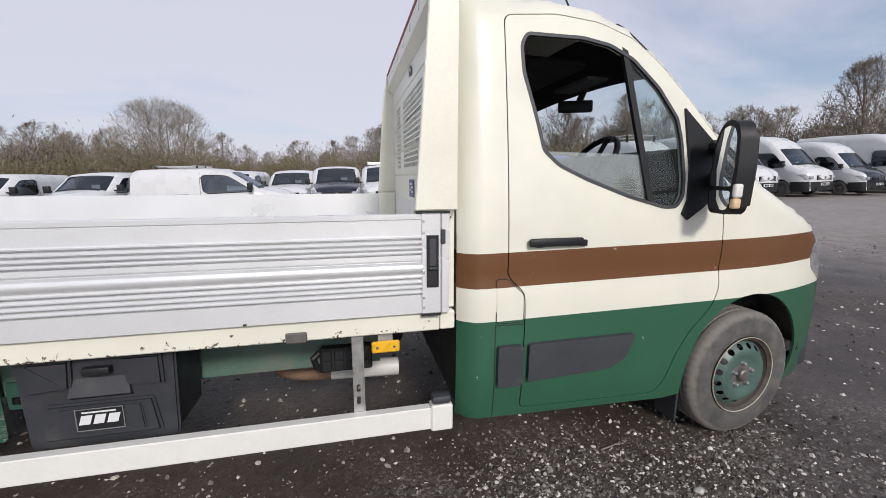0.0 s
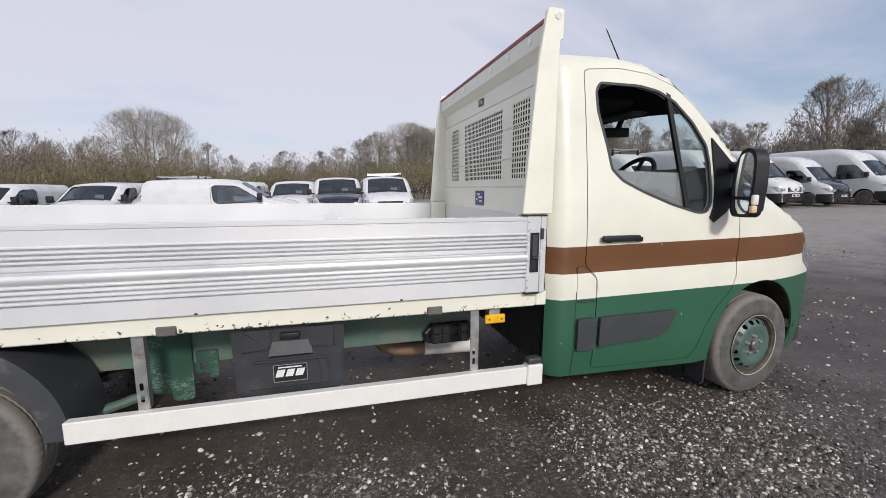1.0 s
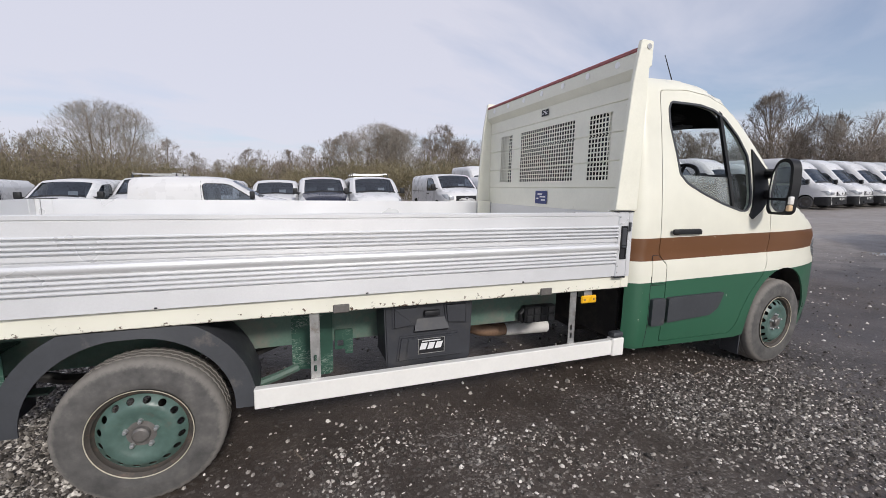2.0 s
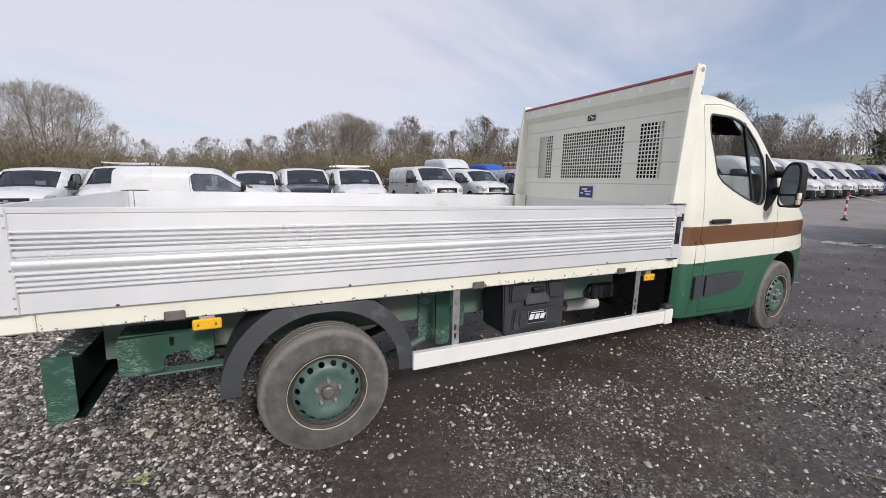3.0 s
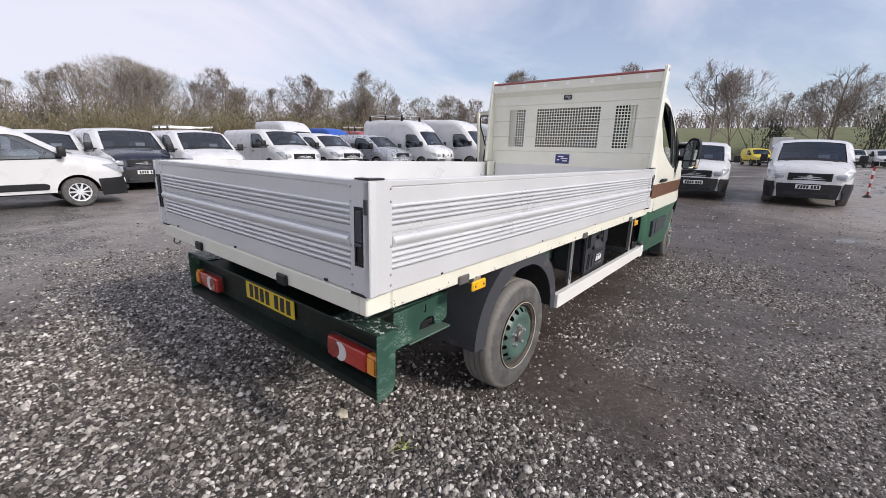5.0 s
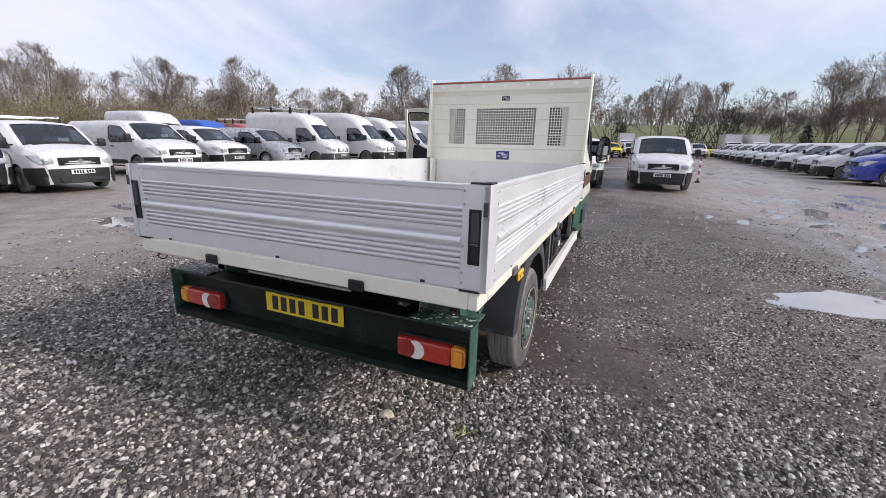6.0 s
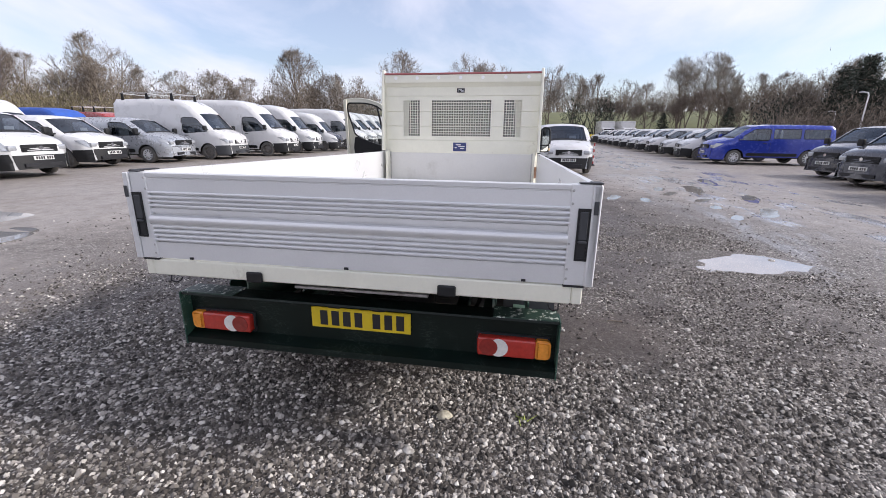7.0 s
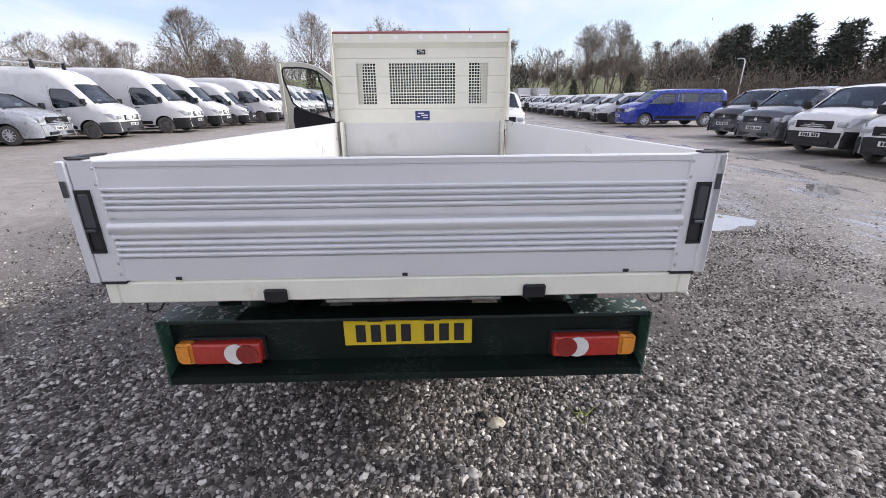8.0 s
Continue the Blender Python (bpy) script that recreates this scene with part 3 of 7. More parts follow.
def sheet(outer, holes, step, place, thick=0.0, out=(0, -1, 0)):
    """A skin over a flat outline with holes, laid on a curved surface by place(u, v), and given a thickness inwards."""
    loops = [resample(outer, step)] + [resample(h, step) for h in holes]
    pts, edges = [], []
    for lp in loops:
        k = len(pts)
        pts += lp
        edges += [(k + i, k + (i + 1) % len(lp)) for i in range(len(lp))]
    us, vs = [p[0] for p in outer], [p[1] for p in outer]
    edge_pts = np.array(pts)
    for u in np.arange(min(us) + step / 2, max(us), step):
        for v in np.arange(min(vs) + step / 2, max(vs), step):
            if inside((u, v), loops[0]) and not any(inside((u, v), h) for h in loops[1:]):
                if np.min(np.hypot(edge_pts[:, 0] - u, edge_pts[:, 1] - v)) > step * 0.45:
                    pts.append((float(u), float(v)))
    V, _, F, *_ = delaunay_2d_cdt([Vector(p) for p in pts], edges, [], 0, 1e-5)
    bm = fresh()
    verts = [bm.verts.new(place(p.x, p.y)) for p in V]
    for f in F:
        c = (sum(V[i].x for i in f) / len(f), sum(V[i].y for i in f) / len(f))
        if inside(c, loops[0]) and not any(inside(c, h) for h in loops[1:]):
            bm.faces.new([verts[i] for i in f])
    bmesh.ops.delete(bm, geom=[v for v in bm.verts if not v.link_faces], context="VERTS")
    return thicken(bm, thick, out)


def mesh_of(name, verts, faces, material, smooth=False):
    me = bpy.data.meshes.new(name)
    me.from_pydata(verts, [], faces)
    me.materials.append(material)
    if smooth:
        me.polygons.foreach_set("use_smooth", [True] * len(me.polygons))
    return me


def arc(cx, cz, r, a0, a1, n):
    return [(cx + r * math.cos(radians(a0 + (a1 - a0) * i / n)), cz + r * math.sin(radians(a0 + (a1 - a0) * i / n))) for i in range(n + 1)]

# ---- ground ----
def spaced(lo, hi, near0, near1, fine):
    """Grid lines, close together between near0 and near1 and wider outside."""
    mid = list(np.arange(near0, near1 + 1e-6, fine))
    left, right, s = [], [], fine
    x = near0
    while x > lo:
        s *= 1.35
        x -= s
        left.append(max(x, lo))
    x, s = near1, fine
    while x < hi:
        s *= 1.35
        x += s
        right.append(min(x, hi))
    return left[::-1] + mid + right


# x, y, half length, half width, turn
PUDDLES = [(0.24, -1.0, 0.58, 0.31, 105), (6.5, -2.2, 0.5, 0.09, -30), (5.5, -2.6, 0.38, 0.10, -35), (4.6, -2.5, 0.3, 0.08, -20), (3.35, -2.35, 0.26, 0.07, -30),
           (7.6, -3.2, 0.9, 0.2, -15), (7.4, -2.2, 0.5, 0.12, -20), (5.6, -0.6, 0.45, 0.12, -20), (5.3, -1.25, 0.4, 0.1, -10), (10.2, 3.9, 0.8, 0.3, 110),
           (0.65, 11.1, 0.5, 0.35, 20), (-0.6, 9.6, 0.45, 0.4, 20), (2.2, -4.4, 0.5, 0.2, -40), (9.6, -4.4, 0.9, 0.18, -10), (6.0, -3.9, 0.7, 0.15, -20), (4.1, -3.3, 0.5, 0.13, -30)]


def ground_height(x, y):
    a = noise.noise(Vector((x * 0.5, y * 0.5, 0.0))) * 0.006 + noise.noise(Vector((x * 2.1, y * 2.1, 3.0))) * 0.007 + noise.noise(Vector((x * 5.0, y * 5.0, 7.0))) * 0.006
    for px, py, pl, pw, turn in PUDDLES:
        if abs(x - px) < 4 and abs(y - py) < 4:
            c, s = math.cos(radians(turn)), math.sin(radians(turn))
            u, v = ((x - px) * c + (y - py) * s) / pl, ((y - py) * c - (x - px) * s) / pw
            a -= 0.030 * math.exp(-(u * u + v * v))
    return a - 0.013


def make_ground():
    xs, ys = spaced(-900, 1400, -7.0, 14.0, 0.11), spaced(-1100, 1100, -5.0, 5.0, 0.11)
    verts = [(x, y, ground_height(x, y) if abs(x) < 30 and abs(y) < 30 else -0.013) for y in ys for x in xs]
    n = len(xs)
    faces = [(j * n + i, j * n + i + 1, (j + 1) * n + i + 1, (j + 1) * n + i) for j in range(len(ys) - 1) for i in range(n - 1)]
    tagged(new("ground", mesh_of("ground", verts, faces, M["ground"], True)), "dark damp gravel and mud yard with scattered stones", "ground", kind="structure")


def puddle(px, py, pl, pw, turn):
    bm = fresh()
    prism(bm, [(1.5 * pl * math.cos(math.pi * i / 16), 1.5 * pw * math.sin(math.pi * i / 16)) for i in range(32)], lambda u, v, d: (u, v, d), -0.004)
    ob = part("puddle", bm, M["water"])
    ob.matrix_basis = pose(px, py, -0.0215, 0, 0, turn)
    return tagged(ob, "shallow rain puddle on the muddy gravel yard", "puddle", "puddles in the yard")


make_ground()
for spot in PUDDLES:
    puddle(*spot)


def value_noise(x, y, seed):
    """Smooth noise from 0 to 1 on arrays."""
    g = np.random.default_rng(seed).random((64, 64))
    i, j = np.floor(x).astype(int), np.floor(y).astype(int)
    u, v = x - i, y - j
    u, v = u * u * (3 - 2 * u), v * v * (3 - 2 * v)
    a, b, c, d = g[i % 64, j % 64], g[(i + 1) % 64, j % 64], g[i % 64, (j + 1) % 64], g[(i + 1) % 64, (j + 1) % 64]
    return (a * (1 - u) + b * u) * (1 - v) + (c * (1 - u) + d * u) * v


def strew(spots, base, tri, rng):
    """Stones of one form at (x, y, size), as vertices and faces."""
    n, m = len(spots), len(base)
    a = rng.uniform(0, 2 * np.pi, n)
    b = base[None] * (spots[:, 2, None] * rng.uniform((0.8, 0.62, 0.65), (1.35, 1.05, 1.35), (n, 3)))[:, None] * rng.uniform(0.75, 1.25, (n, m, 1))
    c, sn = np.cos(a)[:, None], np.sin(a)[:, None]
    z = np.array([ground_height(px, py) for px, py in spots[:, :2]])
    V = np.stack([spots[:, 0, None] + c * b[..., 0] - sn * b[..., 1], spots[:, 1, None] + sn * b[..., 0] + c * b[..., 1], z[:, None] + b[..., 2] - 0.001], -1).reshape(-1, 3)
    return V, (tri[None] + m * np.arange(n)[:, None, None]).reshape(-1, 3)


def gravel():
    """Loose stones: thick at the back of the yard, strewn along a strip, few on the trodden mud; one mesh."""
    rng = np.random.default_rng(7)
    big = np.array([(1, 0, 0), (-1, 0, 0), (0, 1, 0), (0, -1, 0), (0, 0, 1), (0.6, 0.6, 0.5), (-0.6, 0.6, 0.45), (0.6, -0.6, 0.45), (-0.6, -0.6, 0.5)], float)
    big_tri = np.array([(0, 5, 7), (5, 4, 7), (5, 6, 4), (6, 8, 4), (8, 7, 4), (2, 6, 5), (0, 2, 5), (1, 8, 6), (2, 1, 6), (3, 7, 8), (1, 3, 8), (0, 7, 3)])
    small = np.array([(1, 0.5, 0), (-0.9, 0.8, 0), (-1, -0.6, 0), (0.9, -0.8, 0), (0.45, 0.1, 0.95), (-0.5, -0.05, 0.8)], float)
    small_tri = np.array([(0, 4, 3), (0, 1, 4), (1, 5, 4), (1, 2, 5), (2, 3, 5), (3, 4, 5)])
    spots = []
    for x0, x1, y0, y1, per, lo, hi in ((-5.8, -2.2, -0.5, 5.2, 4200, 0.0042, 0.0175), (-4.2, 0.6, 4.3, 7.6, 1900, 0.0045, 0.0150), (-6.6, -2.4, -0.6, 6.2, 260, 0.009, 0.024), (-3.2, 2.8, -1.9, 2.3, 4300, 0.0034, 0.0130),
                                        (-1.6, 4.5, -1.0, 4.2, 420, 0.0035, 0.012), (-6, 5.5, -2.6, 6.0, 90, 0.006, 0.018), (-9, 10, -5, 10, 45, 0.006, 0.02), (4, 12, -6, 3, 25, 0.008, 0.02)):
        n = int((x1 - x0) * (y1 - y0) * per)
        x, y = rng.uniform(x0, x1, n), rng.uniform(y0, y1, n)
        d = 0.55 * value_noise(x * 1.1 + 50, y * 1.1 + 50, 3) + 0.45 * value_noise(x * 3.4 + 50, y * 3.4 + 50, 4)
        sway = x + 0.5 * (value_noise(x * 1.3 + 50, y * 1.3 + 50, 8) - 0.5)
        thick = np.clip((-2.35 - sway) / 0.5, 0, 1)
        strip = np.clip((sway + 1.75 + 0.7 * np.clip(0.9 - y, 0, 1)) / 0.5, 0, 1) * np.clip((3.2 - sway) / 1.8, 0, 1) * np.clip((2.35 - y) / 0.5, 0, 1)
        beside = np.clip((0.95 - y) / 0.5, 0, 1) * np.clip((3.2 - sway) / 1.8, 0, 1)
        strip = np.maximum(strip * np.clip((2.2 - y) / 0.7, 0.25, 1), 1.15 * beside)
        strip = np.maximum(strip, np.clip((y - 4.2) / 0.7, 0, 1) * np.clip((0.8 - sway) / 1.5, 0, 1))
        share = thick * np.clip(0.15 + (d - 0.26) * 4.0, 0.06, 1) + strip * np.clip((d - 0.34) * 3.6, 0.06, 0.9) + 0.05
        if per < 100:
            share = np.maximum(share, 0.6)
        fade = np.minimum(np.minimum(x - x0, x1 - x), np.minimum(y - y0, y1 - y)) / 0.6
        ok = (rng.random(n) < share) & (rng.random(n) < np.clip(fade, 0.05, 1))
        ok &= (np.hypot((x - 0.28) / 0.5, (y + 0.95) / 0.8) > 1)
        s = lo + (hi - lo) * rng.random(n) ** 2.3
        spots.append(np.stack([x, y, s], 1)[ok])
    P = np.concatenate(spots)
    large = P[:, 2] > 0.0105
    V, F = strew(P[large], big, big_tri, rng)
    V2, F2 = strew(P[~large], small, small_tri, rng)
    V, F = np.concatenate([V, V2]), np.concatenate([F, F2 + len(V)])
    tagged(new("gravel", mesh_of("gravel", V.tolist(), F.tolist(), M["stones"])), "loose grey and pale gravel stones strewn over the mud", "gravel", kind="stuff")


gravel()


def loose_stone(x, y, r, material, label):
    """One larger stone lying on the gravel."""
    rng = random.Random(int(1000 * abs(x)))
    bm = fresh()
    bmesh.ops.create_icosphere(bm, subdivisions=2, radius=1.0)
    for v in bm.verts:
        k = 1 + 0.35 * noise.noise(v.co * 1.7 + Vector((x * 9, y * 7, 0))) + 0.16 * noise.noise(v.co * 4.0 + Vector((y * 5, x * 3, 1)))
        v.co = Vector((v.co.x * r * 1.25 * k, v.co.y * r * 0.95 * k, v.co.z * r * 0.6 * k))
    o = part("stone", bm, material, None, label, 60)
    o.matrix_basis = pose(x, y, ground_height(x, y) + r * 0.25, 0, 0, rng.uniform(0, 360))
    return tagged(o, label, "stone", "larger stones in the yard")


STONE = mat("pale_limestone", (0.47, 0.43, 0.33), 0.9, var=0.4, scale=40.0, bump=0.004)
GREYSTONE = mat("grey_stone", (0.42, 0.40, 0.37), 0.9, var=0.4, scale=40.0, bump=0.004)
loose_stone(-3.243, 2.273, 0.036, STONE, "pale yellowish stone lying on the gravel")
for x, y, r in ((-0.856, 0.875, 0.020), (1.455, 1.395, 0.022), (-3.523, 2.418, 0.026), (-2.055, 1.5, 0.018), (0.445, -1.37, 0.032), (-2.523, 1.134, 0.018), (-2.926, 1.288, 0.022), (-1.854, 0.486, 0.024), (-2.542, 0.895, 0.018)):
    loose_stone(x, y, r, GREYSTONE, "grey stone lying loose on the ground")


def sprig(x, y):
    rng = random.Random(5)
    o = thing("sprig", pose(x, y, ground_height(x, y) + 0.012), "small yellow-green sprig lying on the gravel", "plant")
    leaf = mat("yellow_green_leaf", (0.32, 0.40, 0.07), 0.6, var=0.2)
    for k in range(9):
        V, F = [], []
        p = Vector((rng.gauss(0, 0.012), rng.gauss(0, 0.012), 0.004))
        q = p + Vector((rng.gauss(0, 0.06), rng.gauss(0, 0.03), rng.uniform(0.01, 0.035)))
        blade(V, F, p, q, 0.004, rng)
        new("leaf", mesh_of("leaf", V, F, leaf)).parent = o


def stick(x, y, length, turn):
    """A broken twig lying on the mud."""
    rng = random.Random(int(100 * length + turn))
    pts = [(length * (k / 5 - 0.5), rng.gauss(0, 0.006), 0.006 + rng.uniform(0, 0.006)) for k in range(6)]
    o = part("stick", tube(fresh(), pts, 0.006, 6, 0.0035), DEADWOOD)
    o.matrix_basis = pose(x, y, ground_height(x, y), 0, 0, turn)
    tagged(o, "short broken grey-brown twig lying on the mud", "stick", "twigs lying in the yard")


# ---- the dropside truck; x forward from the rear axle, y to its left, nose down by the rake ----
RAKE = 1.24
truck = thing("dropside_truck", pose(-2.385, 2.682, 0, 0, RAKE, 0), "cream, brown and green dropside truck with aluminium bed", "truck")
SLOPE = math.tan(radians(RAKE))


def wheel_on(parent, x, y, z, side, steer=0.0, name="wheel", label=""):
    """A steel wheel; side -1 faces the truck's right."""
    w = new(name)
    w.empty_display_size = 0.1
    w.parent = parent
    w.matrix_basis = pose(x, y, z, 0, 0, steer + (0 if side < 0 else 180))
    tagged(w, label or "green steel wheel with a dusty worn tyre")
    half = [(0.205, -0.094), (0.212, -0.106), (0.225, -0.111), (0.255, -0.1165), (0.262, -0.114), (0.30, -0.1135), (0.318, -0.108), (0.331, -0.099)]
    tread = [(0.339, -0.088), (0.3445, -0.075), (0.3455, -0.050), (0.3365, -0.046), (0.3365, -0.038), (0.346, -0.034), (0.346, -0.006), (0.337, -0.003)]
    prof = half + tread + [(r, -y2) for r, y2 in reversed(tread)] + [(r, -y2) for r, y2 in reversed(half)]
    bm = fresh()
    lathe(bm, [(r, y2 * 0.89) for r, y2 in prof], 168)
    for i, v in enumerate(bm.verts):
        ring, j = divmod(i, 168)
        lug = ring in (7, 8, 9, 10, 21, 22, 23, 24) or ring in (13, 14, 17, 18)
        if lug and (j + ring // 12) % 3 < 1:
            k = 0.990
            v.co.x *= k
            v.co.z *= k
    bmesh.ops.recalc_face_normals(bm, faces=bm.faces[:])
    part("tyre", bm, M["tyre"], w, "worn dusty black tyre", 30)

    def depth(r):
        return float(np.interp(r, (0.0, 0.055, 0.062, 0.09, 0.112, 0.140, 0.158, 0.176, 0.182), (-0.088, -0.088, -0.091, -0.096, -0.105, -0.106, -0.090, -0.074, -0.068)))
    outer = [(0.182 * math.cos(t), 0.182 * math.sin(t)) for t in np.linspace(0, 2 * math.pi, 72, endpoint=False)]
    holes = []
    for k in range(16):
        a = 2 * math.pi * (k + 0.5) / 16
        holes.append([(0.159 * math.cos(a) + 0.0135 * math.cos(t) * math.cos(a) - 0.0165 * math.sin(t) * math.sin(a),
                       0.159 * math.sin(a) + 0.0135 * math.cos(t) * math.sin(a) + 0.0165 * math.sin(t) * math.cos(a)) for t in np.linspace(0, 2 * math.pi, 12, endpoint=False)])
    bm = sheet(outer, holes, 0.014, lambda u, v: (u, depth(math.hypot(u, v)), v), 0.004)
    rim = part("rim", bm, M["rim"], w, "dull green painted steel rim", 40)
    bm = fresh()
    lathe(bm, [(0.176, -0.068), (0.186, -0.076), (0.190, -0.090), (0.198, -0.094), (0.2065, -0.102), (0.206, -0.092), (0.196, -0.06), (0.194, 0.09), (0.176, 0.09)], 64, True)
    bmesh.ops.recalc_face_normals(bm, faces=bm.faces[:])
    part("rim_barrel", bm, M["barrel"], rim, "grimy rim barrel", 40)
    bm = fresh()
    lathe(bm, [(0.206, -0.1025), (0.2072, -0.1048), (0.2095, -0.1052), (0.2105, -0.102), (0.2085, -0.098)], 64, True)
    bmesh.ops.recalc_face_normals(bm, faces=bm.faces[:])
    part("rim_lip", bm, M["rimedge"], rim, "pale worn rim lip", 40)
    bm = fresh()
    lathe(bm, [(0.0001, -0.116), (0.026, -0.116), (0.034, -0.110), (0.037, -0.092), (0.060, -0.090), (0.060, -0.06)], 24)
    bmesh.ops.recalc_face_normals(bm, faces=bm.faces[:])
    part("hub_cap", bm, M["hub"], rim, "dark rusty hub centre")
    for k in range(5):
        a = 2 * math.pi * k / 5 + 0.3
        bm = fresh()
        lathe(bm, [(0.0001, -0.113), (0.006, -0.113), (0.0095, -0.109), (0.010, -0.096), (0.013, -0.092)], 6)
        bmesh.ops.recalc_face_normals(bm, faces=bm.faces[:])
        o = part("wheel_nut", bm, M["steel"], rim)
        o.matrix_basis = pose(0.062 * math.cos(a), 0, 0.062 * math.sin(a))
    return w


for wx in (0.045, 4.350):
    for s in (-1, 1):
        wheel_on(truck, wx, s * 0.896, 0.335 + wx * SLOPE, s, 4.0 if wx > 1 else 0.0)

# bed: floor, side rails, drop sides
part("bed_floor", boxed(-1.138, 2.70, -0.973, 0.973, 0.875, 0.913, bevel=0.004), M["inner"], truck, "scuffed pale bed floor")
for s in (-1, 1):
    y0, y1 = sorted((s * 0.975, s * 1.018))
    part("side_rail", boxed(-1.06, 2.70, y0, y1, 0.832, 0.914, bevel=0.005), M["sill"], truck, "cream steel side rail with chipped rusty edge")
    part("rail_end", boxed(-1.185, -1.062, y0, y1, 0.834, 0.913, bevel=0.005), M["cream"], truck)
    part("rail_end", boxed(2.702, 2.765, y0, y1, 0.834, 0.913, bevel=0.005), M["cream"], truck)
part("rear_rail", boxed(-1.186, -1.14, -0.974, 0.974, 0.834, 0.912, bevel=0.005), M["cream"], truck, "cream steel rear rail")


def board_profile():
    """Outline (out, z) of an extruded aluminium board, from the foot up."""
    p = [(0, 0.920), (0, 0.996)]
    for z in (1.008, 1.029, 1.050, 1.072):
        p += [(0.0, z - 0.0105), (-0.014, z - 0.0095), (-0.014, z - 0.0015), (0.007, z - 0.0005), (0.007, z + 0.004), (0.004, z + 0.008)]
    p += [(0.002, 1.079), (0.002, 1.084), (0.014, 1.092), (0.020, 1.106), (0.020, 1.116), (0.014, 1.125), (-0.004, 1.130), (-0.014, 1.131), (-0.014, 1.1395), (0.0, 1.141), (0.0, 1.158)]
    for z in (1.171, 1.190, 1.210, 1.231):
        p += [(0.0, z - 0.0105), (-0.014, z - 0.0095), (-0.014, z - 0.0015), (0.007, z - 0.0005), (0.007, z + 0.004), (0.004, z + 0.008)]
    p += [(0.0, 1.238), (0.0, 1.296), (-0.003, 1.298), (-0.003, 1.301), (0.004, 1.304), (0.005, 1.320), (0.002, 1.3235), (-0.026, 1.3235), (-0.026, 0.920)]
    return p


def rivet(parent, x, y, z, axis="y"):
    bm = fresh()
    lathe(bm, [(0.0001, -0.0035), (0.0035, -0.0030), (0.0055, 0.0)], 8)
    bmesh.ops.recalc_face_normals(bm, faces=bm.faces[:])
    o = part("rivet", bm, M["steel"], parent)
    o.matrix_basis = pose(x, y, z, 0, 0, 0 if axis == "y" else -90)
    return o


def latch(parent, m):
    """A recessed black latch: plate, well and lever; u across, z up, out along -y."""
    l = new("latch")
    l.empty_display_size = 0.05
    l.parent, l.matrix_basis = parent, m
    tagged(l, "black plastic drop-side latch")
    bm = fresh()
    for a in ((-0.024, -0.017, -0.105, 0.105), (0.017, 0.024, -0.105, 0.105), (-0.017, 0.017, 0.095, 0.105), (-0.017, 0.017, -0.105, -0.095)):
        box(bm, a[0], a[1], -0.006, 0.004, a[2], a[3])
    part("latch_frame", bm, M["black"], l)
    part("latch_well", boxed(-0.017, 0.017, -0.001, 0.004, -0.095, 0.095), M["ink"], l)
    part("lever", boxed(-0.016, 0.016, -0.010, -0.001, -0.02, 0.093, bevel=0.004), M["grey"], l, "dark grey latch lever")
    part("lever_lip", boxed(-0.016, 0.016, -0.016, -0.001, -0.032, -0.021, bevel=0.003), M["grey"], l)
    return l


for s in (-1, 1):
    side = new("drop_side")
    side.parent = truck
    side.matrix_basis = (Matrix.Identity(4) if s < 0 else Matrix.Rotation(math.pi, 4, "Z") @ Matrix.Translation((-1.58, 0, 0))) @ Matrix.Translation((0, -0.025, 0))
    tagged(side, "ribbed silver aluminium drop side with end caps")
    part("board", extrude_x(fresh(), [(-1.018 - o, z) for o, z in board_profile()], -1.09, 2.622), M["alu"], side)
    for a, b in ((-1.196, -1.088), (2.62, 2.698)):
        cap = part("end_cap", boxed(a, b, -1.026, -0.990, 0.918, 1.326, bevel=0.004), M["alu"], side, "plain aluminium end cap with rivets")
        for z in (0.945, 0.985, 1.09, 1.25, 1.295):
            rivet(cap, -1.098 if a < 0 else 2.629, -1.026, z)
    part("corner_cap", boxed(-1.197, -1.125, -1.0275, -0.988, 1.3262, 1.3322, bevel=0.002), M["ink"], side)
    part("corner_cap", boxed(2.60, 2.736, -1.0275, -0.988, 1.3262, 1.3322, bevel=0.002), M["ink"], side)
    part("foot_cap", boxed(2.62, 2.698, -1.0275, -0.988, 0.909, 0.9175), M["ink"], side)
    latch(side, pose(2.664, -1.026, 1.135))
    part("corner_strip", boxed(2.702, 2.735, -1.022, -0.992, 0.916, 1.325, bevel=0.003), M["alu"], side, "narrow aluminium corner strip")
    part("catch", boxed(2.699, 2.716, -1.032, -1.0225, 1.205, 1.262, bevel=0.002), M["grey"], side, "small dark drop-side catch")
    for x in (-0.80, 0.15, 1.05, 1.95):
        part("drain_stop", boxed(x, x + 0.012, -1.0215, -1.012, 0.9205, 0.928), M["ink"], side)

